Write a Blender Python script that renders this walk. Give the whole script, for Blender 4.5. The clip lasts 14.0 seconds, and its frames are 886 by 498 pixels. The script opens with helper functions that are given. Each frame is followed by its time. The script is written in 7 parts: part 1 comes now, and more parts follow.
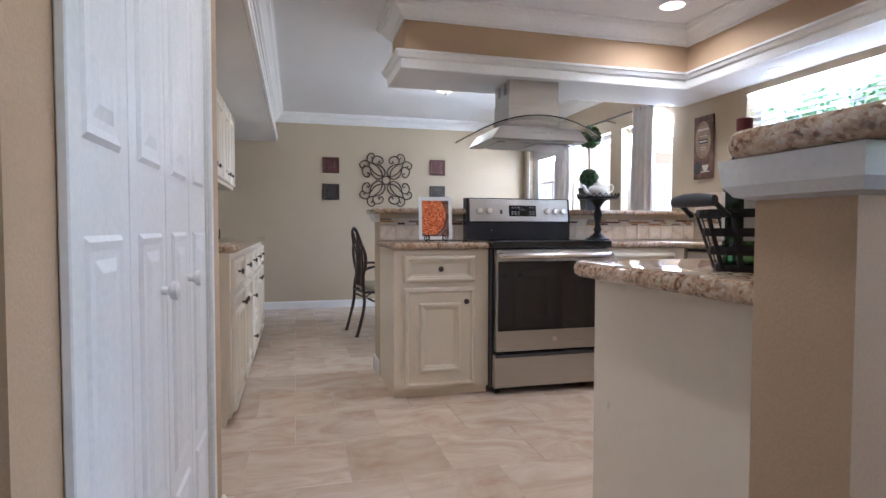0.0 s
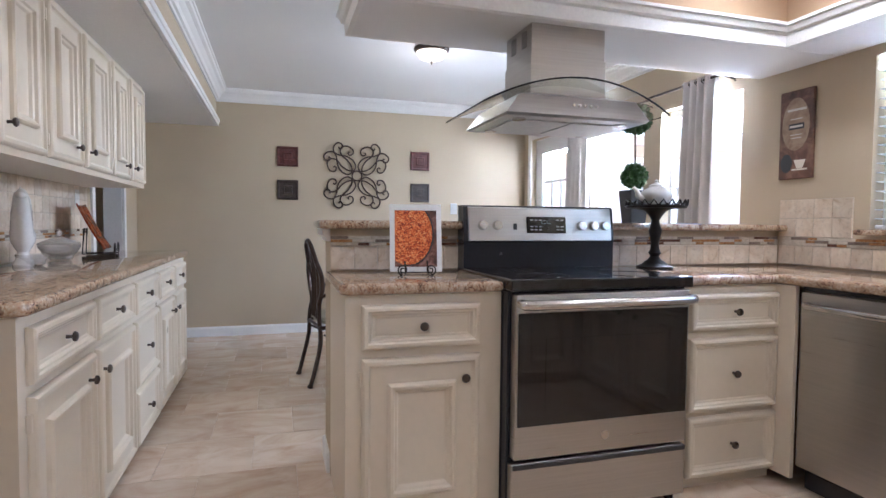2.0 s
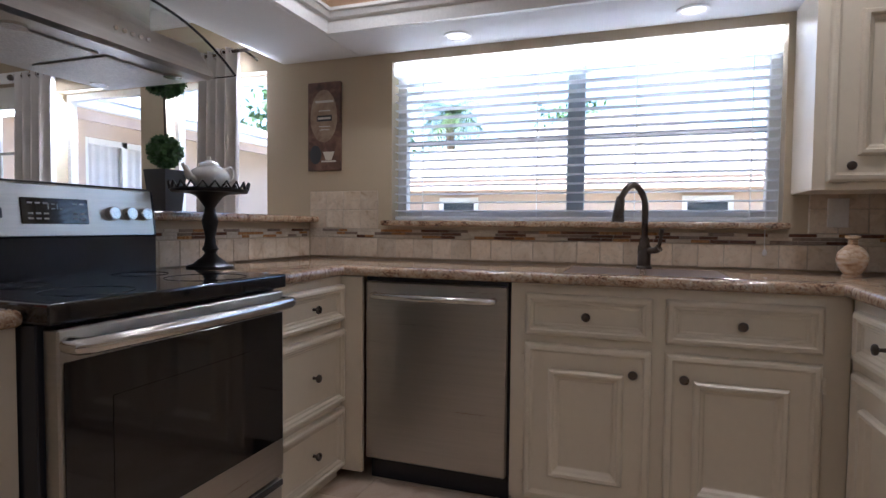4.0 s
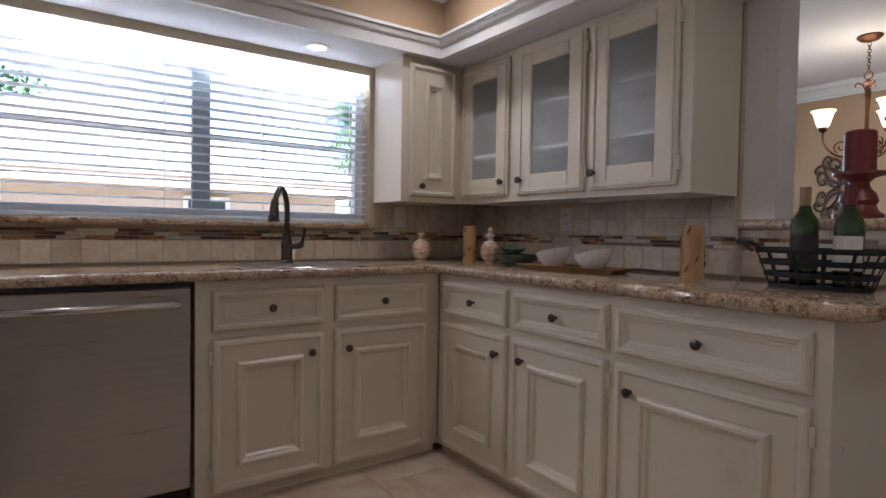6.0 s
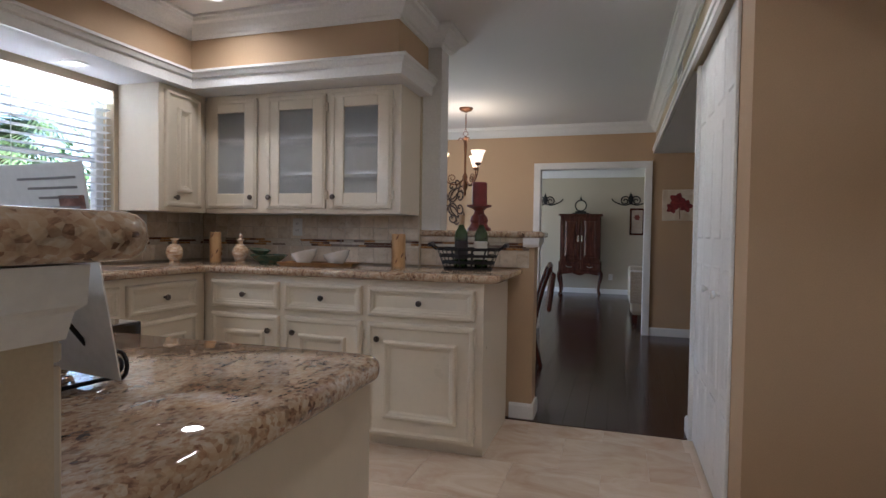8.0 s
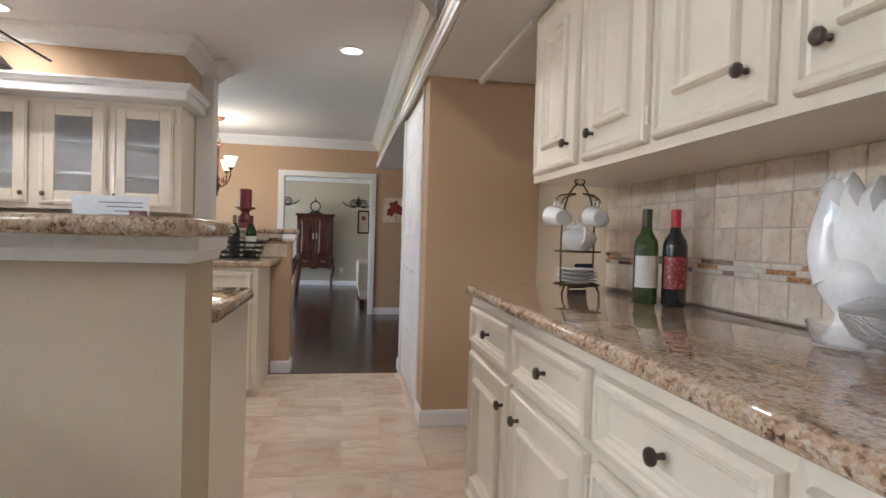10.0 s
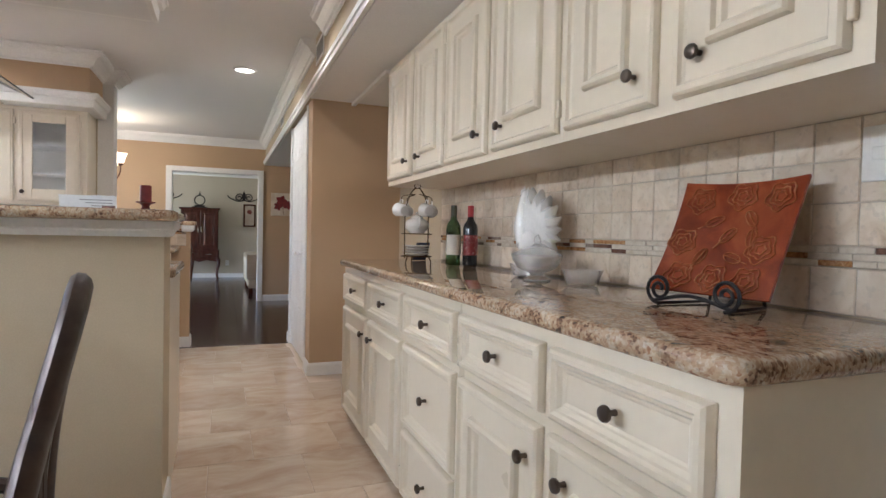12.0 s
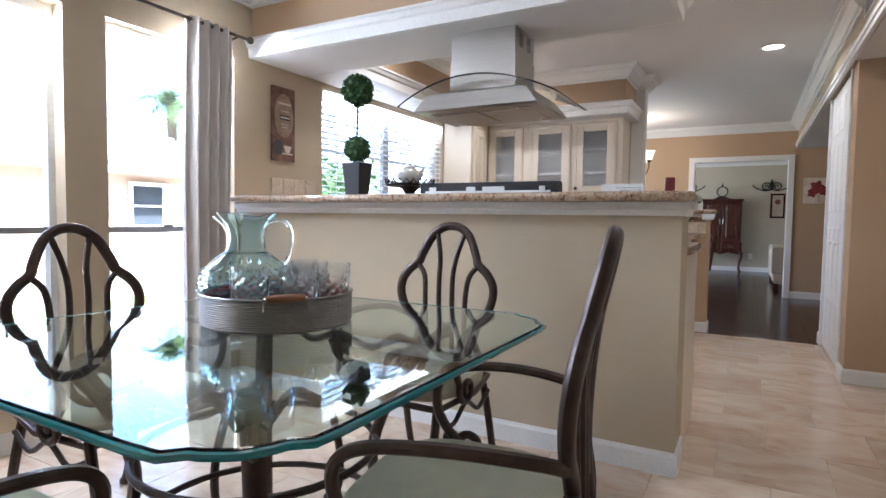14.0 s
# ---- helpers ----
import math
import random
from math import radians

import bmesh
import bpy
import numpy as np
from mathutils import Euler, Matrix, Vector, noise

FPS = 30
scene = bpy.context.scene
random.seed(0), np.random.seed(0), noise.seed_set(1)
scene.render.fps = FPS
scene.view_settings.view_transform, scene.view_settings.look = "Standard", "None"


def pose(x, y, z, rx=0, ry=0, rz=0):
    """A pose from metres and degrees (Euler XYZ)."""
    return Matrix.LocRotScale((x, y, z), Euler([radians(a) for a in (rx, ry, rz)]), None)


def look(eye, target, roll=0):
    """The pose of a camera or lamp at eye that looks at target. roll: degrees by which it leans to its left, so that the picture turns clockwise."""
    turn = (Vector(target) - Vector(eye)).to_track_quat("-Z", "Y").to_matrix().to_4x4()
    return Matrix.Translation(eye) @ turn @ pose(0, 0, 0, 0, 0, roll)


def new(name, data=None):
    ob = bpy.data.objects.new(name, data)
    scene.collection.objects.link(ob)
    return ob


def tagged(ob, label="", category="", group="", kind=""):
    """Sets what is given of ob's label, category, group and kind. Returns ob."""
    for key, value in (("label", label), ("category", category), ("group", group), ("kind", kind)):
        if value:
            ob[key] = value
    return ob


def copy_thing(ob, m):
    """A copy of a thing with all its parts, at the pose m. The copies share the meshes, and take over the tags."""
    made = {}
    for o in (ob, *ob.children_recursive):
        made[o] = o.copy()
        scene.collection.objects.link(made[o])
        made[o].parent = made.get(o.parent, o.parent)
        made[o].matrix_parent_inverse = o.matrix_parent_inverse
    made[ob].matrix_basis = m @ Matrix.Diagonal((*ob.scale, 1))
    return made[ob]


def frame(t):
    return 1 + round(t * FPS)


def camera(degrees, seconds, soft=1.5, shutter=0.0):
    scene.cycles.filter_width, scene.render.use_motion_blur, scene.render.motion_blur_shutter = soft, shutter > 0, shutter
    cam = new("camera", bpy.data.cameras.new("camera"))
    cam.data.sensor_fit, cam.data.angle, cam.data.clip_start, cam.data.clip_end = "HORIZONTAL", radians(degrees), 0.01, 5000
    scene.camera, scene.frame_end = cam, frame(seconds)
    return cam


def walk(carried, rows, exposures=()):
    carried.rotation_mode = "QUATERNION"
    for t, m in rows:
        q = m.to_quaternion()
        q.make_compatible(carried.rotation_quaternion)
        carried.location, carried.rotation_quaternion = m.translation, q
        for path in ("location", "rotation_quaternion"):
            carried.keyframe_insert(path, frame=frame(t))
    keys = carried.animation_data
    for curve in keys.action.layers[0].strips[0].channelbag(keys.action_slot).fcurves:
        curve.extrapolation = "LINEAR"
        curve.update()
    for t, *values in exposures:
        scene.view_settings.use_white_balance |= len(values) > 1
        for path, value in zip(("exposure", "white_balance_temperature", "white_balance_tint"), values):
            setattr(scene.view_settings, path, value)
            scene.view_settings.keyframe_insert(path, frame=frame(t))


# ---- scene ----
cam = camera(77.0, 14.0)
PATH = [
    (0, (0.456, 0.986, 0.991), (0.969, 2.917, 0.915), 0.1),
    (0.5, (0.582, 1.379, 1.009), (1.041, 3.324, 0.933), 0.5),
    (1, (0.722, 1.733, 1.034), (1.093, 3.697, 0.955), 0.3),
    (1.5, (0.75, 2.013, 1.071), (1.09, 3.981, 0.981), 0.5),
    (2, (0.778, 2.233, 1.112), (1.351, 4.147, 1.02), 0.5),
    (2.5, (0.822, 2.376, 1.087), (1.71, 4.166, 1.009), 0.6),
    (3, (0.918, 2.527, 1.057), (2.133, 4.114, 0.986), 0.4),
    (3.5, (0.959, 2.666, 1.061), (2.515, 3.921, 0.984), 0.0),
    (4, (0.813, 2.948, 1.076), (2.695, 3.617, 0.992), 0.5),
    (4.2, (0.77, 3.019, 1.077), (2.709, 3.504, 0.99), 0.7),
    (6.3, (0.668, 3.988, 1.059), (2.161, 2.658, 1.001), 0.7),
    (6.5, (0.655, 4.093, 1.059), (2.052, 2.663, 1.001), 0.6),
    (7, (0.654, 4.347, 1.089), (1.813, 2.719, 1.029), 0.6),
    (7.5, (0.628, 4.636, 1.09), (1.528, 2.851, 1.036), 0.7),
    (7.7, (0.616, 4.768, 1.111), (1.385, 2.923, 1.051), 0.7),
    (9.8, (0.649, 6.016, 1.081), (0.435, 4.027, 1.037), 1.8),
    (10, (0.679, 6.134, 1.1), (0.328, 4.165, 1.057), 1.7),
    (10.5, (0.71, 6.402, 1.127), (0.075, 4.505, 1.085), 1.4),
    (11, (0.749, 6.685, 1.125), (0.006, 4.829, 1.082), 1.3),
    (11.5, (0.773, 6.878, 1.104), (0.01, 5.03, 1.056), 1.2),
    (12, (0.807, 7.089, 1.063), (0.073, 5.23, 1.009), 1.3),
    (12.5, (0.872, 7.18, 1.027), (0.302, 5.265, 0.96), 1.0),
    (13, (0.932, 7.213, 1.021), (0.837, 5.217, 0.939), 0.8),
    (13.5, (0.882, 7.244, 1.019), (1.378, 5.309, 0.925), 0.6),
    (14, (0.775, 7.247, 1.005), (1.734, 5.495, 0.898), 0.8),
]
walk(cam, [(t, look(eye, target, roll)) for t, eye, target, roll in PATH], [(0, 3.38, 5250, 13), (0.5, 3.18, 5250, 13), (1.5, 3.45, 5250, 14), (2.0, 3.5, 5250, 14), (2.5, 3.25, 5300, 14), (3.5, 2.75, 5400, 14), (4.2, 2.35, 5450, 15), (6.5, 2.3, 5600, 14), (7.0, 2.5, 5600, 14), (7.7, 2.5, 5600, 13), (10, 3.4, 5750, 11), (12, 3.4, 5800, 11), (13, 3.37, 5650, 12), (14, 3.28, 5500, 13)])

# ---- world, sun and lamps ----
world = bpy.data.worlds.new("sky")
scene.world = world
world.use_nodes = True
wn = world.node_tree.nodes
sky = wn.new("ShaderNodeTexSky")
sky.sky_type, sky.sun_disc = "NISHITA", False
sky.sun_elevation, sky.sun_rotation, sky.dust_density = radians(55), radians(-56), 2.0
wn["Background"].inputs[1].default_value = 0.15
world.node_tree.links.new(sky.outputs[0], wn["Background"].inputs[0])
sun = new("sun", bpy.data.lights.new("sun", "SUN"))
sun.data.energy, sun.data.angle, sun.data.color = 5.0, radians(3), (1.0, 0.95, 0.88)
sun.matrix_world = look((-12, 12, 20), (0, 4, 0))


def area_lamp(name, m, w, h, watts, color=(1, 1, 1), shape="RECTANGLE", spread=180):
    lamp = bpy.data.lights.new(name, "AREA")
    lamp.shape, lamp.size, lamp.size_y, lamp.energy, lamp.color, lamp.spread = shape, w, h, watts, color, radians(spread)
    ob = new(name, lamp)
    ob.matrix_world = m
    return ob


DAY = (0.93, 0.97, 1.0)
WARM = (1.0, 0.92, 0.82)
# fill lamps in unseen added openings, to brighten the living and far rooms
area_lamp("window_light", look((3.62, -0.15, 1.42), (1.0, -0.15, 1.0)), 1.6, 1.0, 2.2, DAY)
area_lamp("window_light", look((4.64, -4.0, 1.25), (1.0, -4.0, 1.0)), 2.6, 1.6, 7.5, DAY)
# the sky's light at the head of each window in view
for wy, ww, wz, watts in ((3.27, 1.7, 1.875, 1.8), (5.31, 0.66, 1.885, 2.9), (6.24, 0.66, 1.885, 2.9), (7.36, 0.55, 1.85, 1.7)):
    area_lamp("window_light", look((3.522, wy, wz), (1.6, wy, wz - 1.5)), ww, 0.06, watts, DAY)
# recessed ceiling lamps
LAMPS_HIGH = [(0.66, 2.2), (0.66, 3.87), (2.72, 4.0), (2.72, 2.45), (1.2, 5.3), (1.2, 6.9), (2.6, 6.9), (0.9, -0.4), (2.6, 0.6)]
LAMPS_LOW = [(3.3, 2.77), (3.3, 3.77)]
for lx, ly in LAMPS_HIGH[:4]:
    area_lamp("downlight_glow", pose(lx, ly, 2.355), 0.13, 0.13, 0.62, WARM, "DISK", 150)
for lx, ly in LAMPS_LOW:
    area_lamp("downlight_glow", pose(lx, ly, 1.945), 0.1, 0.1, 0.22, WARM, "DISK", 150)

# ---- materials ----
def mat(name, base, rough=0.5, metal=0.0, var=0.08, scale=6.0, bump=0.0, bscale=80.0, rand=0.0, coat=0.0, stretch=(1, 1, 1), alpha=1.0, fine=0.04):
    m = bpy.data.materials.new(name)
    m.use_nodes = True
    nt = m.node_tree
    n, lk = nt.nodes, nt.links.new
    b = n["Principled BSDF"]
    b.inputs["Roughness"].default_value, b.inputs["Metallic"].default_value = rough, metal
    b.inputs["Coat Weight"].default_value = coat
    geo = n.new("ShaderNodeNewGeometry")
    mp = n.new("ShaderNodeMapping")
    mp.inputs["Scale"].default_value = stretch
    lk(geo.outputs["Position"], mp.inputs["Vector"])
    big = n.new("ShaderNodeTexNoise")
    big.inputs["Scale"].default_value, big.inputs["Detail"].default_value = scale, 6
    lk(mp.outputs[0], big.inputs["Vector"])
    small = n.new("ShaderNodeTexNoise")
    small.inputs["Scale"].default_value, small.inputs["Detail"].default_value = bscale, 4
    lk(mp.outputs[0], small.inputs["Vector"])
    hsv = n.new("ShaderNodeHueSaturation")
    hsv.inputs["Color"].default_value = (*base, 1)
    v1 = n.new("ShaderNodeMapRange")
    v1.inputs[1].default_value, v1.inputs[2].default_value, v1.inputs[3].default_value, v1.inputs[4].default_value = 0.3, 0.7, 1 - var, 1 + var
    lk(big.outputs[0], v1.inputs[0])
    v2 = n.new("ShaderNodeMapRange")
    v2.inputs[1].default_value, v2.inputs[2].default_value, v2.inputs[3].default_value, v2.inputs[4].default_value = 0.3, 0.7, 1 - fine, 1 + fine
    lk(small.outputs[0], v2.inputs[0])
    mul = n.new("ShaderNodeMath")
    mul.operation = "MULTIPLY"
    lk(v1.outputs[0], mul.inputs[0]), lk(v2.outputs[0], mul.inputs[1])
    last = mul
    if rand:
        inf = n.new("ShaderNodeObjectInfo")
        v3 = n.new("ShaderNodeMapRange")
        v3.inputs[3].default_value, v3.inputs[4].default_value = 1 - rand, 1 + rand
        lk(inf.outputs["Random"], v3.inputs[0])
        last = n.new("ShaderNodeMath")
        last.operation = "MULTIPLY"
        lk(mul.outputs[0], last.inputs[0]), lk(v3.outputs[0], last.inputs[1])
    lk(last.outputs[0], hsv.inputs["Value"])
    lk(hsv.outputs[0], b.inputs["Base Color"])
    rr = n.new("ShaderNodeMapRange")
    rr.inputs[3].default_value, rr.inputs[4].default_value = max(0.02, rough - 0.06), min(1, rough + 0.06)
    lk(big.outputs[0], rr.inputs[0]), lk(rr.outputs[0], b.inputs["Roughness"])
    if bump:
        bm_ = n.new("ShaderNodeBump")
        bm_.inputs["Strength"].default_value, bm_.inputs["Distance"].default_value = bump, 0.004
        lk(small.outputs[0], bm_.inputs["Height"]), lk(bm_.outputs[0], b.inputs["Normal"])
    return m


def stone(name, stops, scale, detail, rough, warp=0.6, stretch=(1, 1, 1), rand=0.0, speck=0.0, bump=0.0, hue_rand=0.0, cells=0.0, cell_mix=0.35):
    """A layered stone: colour stops (position, r, g, b) over warped noise, with dark specks."""
    m = bpy.data.materials.new(name)
    m.use_nodes = True
    nt = m.node_tree
    n, lk = nt.nodes, nt.links.new
    b = n["Principled BSDF"]
    b.inputs["Roughness"].default_value = rough
    geo = n.new("ShaderNodeNewGeometry")
    mp = n.new("ShaderNodeMapping")
    mp.inputs["Scale"].default_value = stretch
    inf = n.new("ShaderNodeObjectInfo")
    off = n.new("ShaderNodeVectorMath")
    off.operation = "MULTIPLY_ADD"
    off.inputs[1].default_value = (1, 1, 1)
    if rand:
        sc = n.new("ShaderNodeVectorMath")
        sc.operation = "SCALE"
        sc.inputs[0].default_value = (7.3, 5.1, 3.7)
        lk(inf.outputs["Random"], sc.inputs["Scale"])
        lk(sc.outputs[0], off.inputs[2])
    lk(geo.outputs["Position"], off.inputs[0])
    lk(off.outputs[0], mp.inputs["Vector"])
    t = n.new("ShaderNodeTexNoise")
    t.inputs["Scale"].default_value, t.inputs["Detail"].default_value, t.inputs["Distortion"].default_value = scale, detail, warp
    t.inputs["Roughness"].default_value = 0.62
    lk(mp.outputs[0], t.inputs["Vector"])
    src = t.outputs[0]
    if cells:
        vo = n.new("ShaderNodeTexVoronoi")
        vo.inputs["Scale"].default_value = cells
        lk(mp.outputs[0], vo.inputs["Vector"])
        sep = n.new("ShaderNodeSeparateColor")
        lk(vo.outputs["Color"], sep.inputs[0])
        mx = n.new("ShaderNodeMix")
        mx.inputs[0].default_value = cell_mix
        lk(t.outputs[0], mx.inputs[2]), lk(sep.outputs[0], mx.inputs[3])
        src = mx.outputs[0]
    ramp = n.new("ShaderNodeValToRGB")
    els = ramp.color_ramp.elements
    els[0].position, els[0].color = stops[0][0], (*stops[0][1:], 1)
    els[1].position, els[1].color = stops[-1][0], (*stops[-1][1:], 1)
    for s in stops[1:-1]:
        els.new(s[0]).color = (*s[1:], 1)
    lk(src, ramp.inputs[0])
    col = ramp.outputs[0]
    if speck:
        sp = n.new("ShaderNodeTexNoise")
        sp.inputs["Scale"].default_value, sp.inputs["Detail"].default_value = scale * 5, 3
        lk(mp.outputs[0], sp.inputs["Vector"])
        mr = n.new("ShaderNodeMapRange")
        mr.inputs[1].default_value, mr.inputs[2].default_value = 0.36, 0.44
        mr.inputs[3].default_value, mr.inputs[4].default_value = 1 - speck, 1
        lk(sp.outputs[0], mr.inputs[0])
        hs = n.new("ShaderNodeHueSaturation")
        lk(col, hs.inputs["Color"]), lk(mr.outputs[0], hs.inputs["Value"])
        col = hs.outputs[0]
    if hue_rand:
        mr2 = n.new("ShaderNodeMapRange")
        mr2.inputs[3].default_value, mr2.inputs[4].default_value = 1 - hue_rand, 1 + hue_rand * 0.6
        lk(inf.outputs["Random"], mr2.inputs[0])
        hs2 = n.new("ShaderNodeHueSaturation")
        lk(col, hs2.inputs["Color"]), lk(mr2.outputs[0], hs2.inputs["Value"])
        col = hs2.outputs[0]
    lk(col, b.inputs["Base Color"])
    if bump:
        bm_ = n.new("ShaderNodeBump")
        bm_.inputs["Strength"].default_value, bm_.inputs["Distance"].default_value = bump, 0.003
        lk(t.outputs[0], bm_.inputs["Height"]), lk(bm_.outputs[0], b.inputs["Normal"])
    return m


def glass(name, tint=(1, 1, 1), rough=0.0, ior=1.45, bump=0.0, bscale=60.0):
    m = bpy.data.materials.new(name)
    m.use_nodes = True
    n, lk = m.node_tree.nodes, m.node_tree.links.new
    b = n["Principled BSDF"]
    b.inputs["Base Color"].default_value, b.inputs["Roughness"].default_value = (*tint, 1), rough
    b.inputs["Transmission Weight"].default_value, b.inputs["IOR"].default_value = 1.0, ior
    if bump:
        geo = n.new("ShaderNodeNewGeometry")
        vo = n.new("ShaderNodeTexVoronoi")
        vo.inputs["Scale"].default_value = bscale
        lk(geo.outputs["Position"], vo.inputs["Vector"])
        bp = n.new("ShaderNodeBump")
        bp.inputs["Strength"].default_value, bp.inputs["Distance"].default_value = bump, 0.004
        lk(vo.outputs["Distance"], bp.inputs["Height"]), lk(bp.outputs[0], b.inputs["Normal"])
    return m


def glow(name, color, strength):
    m = bpy.data.materials.new(name)
    m.use_nodes = True
    b = m.node_tree.nodes["Principled BSDF"]
    b.inputs["Base Color"].default_value = (*color, 1)
    b.inputs["Emission Color"].default_value, b.inputs["Emission Strength"].default_value = (*color, 1), strength
    return m


WALL = mat("beige_wall_paint", (0.50, 0.412, 0.288), 0.7, var=0.03, scale=1.5, bump=0.15, bscale=220)
BAND = mat("tan_band_paint", (0.50, 0.35, 0.215), 0.7, var=0.03, scale=1.5, bump=0.15, bscale=220)
PALE = mat("pale_wall_paint", (0.50, 0.44, 0.34), 0.75, var=0.03, scale=1.5, bump=0.15, bscale=220)
CEIL = mat("white_ceiling_paint", (0.76, 0.75, 0.74), 0.9, var=0.02, scale=1.0, bump=0.25, bscale=160)
TRIM = mat("white_trim_paint", (0.80, 0.79, 0.77), 0.35, var=0.02, scale=4)
CREAM = mat("cream_cabinet_paint", (0.72, 0.635, 0.505), 0.3, var=0.015, scale=3, bump=0.015, bscale=40, fine=0.015)
INSIDE = mat("cabinet_interior", (0.72, 0.70, 0.65), 0.6)
DOORW = mat("white_door_paint", (0.79, 0.78, 0.77), 0.4, var=0.02, bump=0.05, bscale=90)
GRANITE = stone("speckled_brown_granite", [(0.27, 0.035, 0.024, 0.02), (0.36, 0.17, 0.09, 0.055), (0.42, 0.35, 0.21, 0.125), (0.52, 0.46, 0.325, 0.21), (0.62, 0.55, 0.45, 0.34), (0.70, 0.32, 0.16, 0.085), (0.78, 0.13, 0.06, 0.04)], 13, 12, 0.025, 1.9, cells=170, cell_mix=0.2, speck=0.35, stretch=(1.3, 0.8, 1))
TRAV = stone("travertine_floor_stone", [(0.22, 0.46, 0.305, 0.20), (0.40, 0.57, 0.425, 0.31), (0.55, 0.645, 0.515, 0.395), (0.75, 0.73, 0.62, 0.50)], 2.4, 11, 0.2, 1.6, stretch=(1, 1.7, 1), rand=1, hue_rand=0.08, bump=0.05)
GROUT = mat("floor_grout", (0.58, 0.47, 0.37), 0.9, bump=0.3)
SPLASH = stone("tumbled_travertine_tile", [(0.25, 0.40, 0.28, 0.18), (0.38, 0.60, 0.485, 0.36), (0.6, 0.70, 0.605, 0.485), (0.8, 0.76, 0.68, 0.57)], 11, 8, 0.45, 0.9, rand=1, hue_rand=0.12, speck=0.12, bump=0.3)
JOINT = mat("pale_tile_grout", (0.52, 0.46, 0.38), 0.9, bump=0.3)
MOSA = [stone("mosaic_cream", [(0.3, 0.55, 0.47, 0.36), (0.7, 0.70, 0.64, 0.54)], 40, 4, 0.25, rand=1),
        stone("mosaic_amber", [(0.3, 0.20, 0.08, 0.03), (0.5, 0.42, 0.22, 0.09), (0.7, 0.60, 0.38, 0.2)], 60, 5, 0.2, 1.5, rand=1),
        stone("mosaic_brown", [(0.3, 0.07, 0.035, 0.025), (0.7, 0.20, 0.10, 0.065)], 50, 4, 0.2, rand=1),
        stone("mosaic_grey_brown", [(0.3, 0.20, 0.15, 0.12), (0.7, 0.33, 0.27, 0.22)], 50, 4, 0.2, rand=1)]
WOODF = stone("dark_hardwood_floor", [(0.3, 0.020, 0.008, 0.006), (0.5, 0.042, 0.017, 0.012), (0.7, 0.072, 0.032, 0.022)], 7, 6, 0.17, 0.6, stretch=(6, 0.5, 1), rand=1, hue_rand=0.25, bump=0.1)
STEEL = mat("brushed_stainless_steel", (0.47, 0.45, 0.42), 0.3, 1.0, var=0.05, scale=3, bump=0.06, bscale=60, stretch=(1, 1, 40))
STEELH = mat("satin_steel", (0.66, 0.64, 0.61), 0.22, 1.0, var=0.03)
BLACKG = mat("black_oven_glass", (0.012, 0.010, 0.010), 0.06, coat=0.3)
BLACKE = mat("black_enamel", (0.02, 0.02, 0.025), 0.25)
DARKM = mat("dark_plastic", (0.035, 0.035, 0.04), 0.4)
BRONZE = mat("dark_bronze_metal", (0.11, 0.088, 0.075), 0.28, 0.85)
IRON = mat("bronze_wrought_iron", (0.060, 0.038, 0.030), 0.38, 0.5, var=0.25, scale=25, bump=0.15, bscale=70)
BLKIRON = mat("black_wrought_iron", (0.02, 0.018, 0.018), 0.45, 0.5, var=0.2, scale=30, bump=0.2, bscale=90)
PANE = glass("window_glass", (1, 1, 1), 0.0, 1.2)
CLEAR = glass("clear_glass", (0.97, 0.99, 0.98), 0.0, 1.45)
HOODG = glass("hood_glass", (0.93, 0.96, 0.94), 0.0, 1.45)
RAIN = glass("rain_glass", (0.95, 0.96, 0.97), 0.06, 1.2, 0.5, 150)
RAIN.node_tree.nodes["Principled BSDF"].inputs["Transmission Weight"].default_value = 0.87
WOODF.node_tree.nodes["Principled BSDF"].inputs["Specular IOR Level"].default_value = 0.32
GRANITE.node_tree.nodes["Principled BSDF"].inputs["IOR"].default_value = 1.8

# ---- building helpers ----
def part(name, bm, material, parent=None, label="", smooth=False, m=None):
    me = bpy.data.meshes.new(name)
    bmesh.ops.recalc_face_normals(bm, faces=bm.faces)
    if smooth:
        for f in bm.faces:
            f.smooth = True
    bm.to_mesh(me)
    bm.free()
    me.materials.append(material)
    if smooth:
        me.set_sharp_from_angle(angle=radians(42))
    ob = new(name, me)
    if parent:
        ob.parent = parent
    if m is not None:
        ob.matrix_basis = m
    if label:
        ob["label"] = label
    return ob


def thing(name, label, category, m=None, group="", kind=""):
    ob = new(name)
    ob.empty_display_size = 0.05
    if m is not None:
        ob.matrix_basis = m
    return tagged(ob, label, category, group, kind)


def boxes(*bs, bevel=0.0, seg=1):
    bm = bmesh.new()
    for x0, y0, z0, x1, y1, z1 in bs:
        vs = [bm.verts.new((x, y, z)) for x in (x0, x1) for y in (y0, y1) for z in (z0, z1)]
        for q in ((0, 1, 3, 2), (4, 6, 7, 5), (0, 4, 5, 1), (2, 3, 7, 6), (0, 2, 6, 4), (1, 5, 7, 3)):
            bm.faces.new([vs[i] for i in q])
    if bevel:
        bmesh.ops.bevel(bm, geom=list(bm.edges), offset=bevel, segments=seg, affect="EDGES", profile=0.6)
    return bm


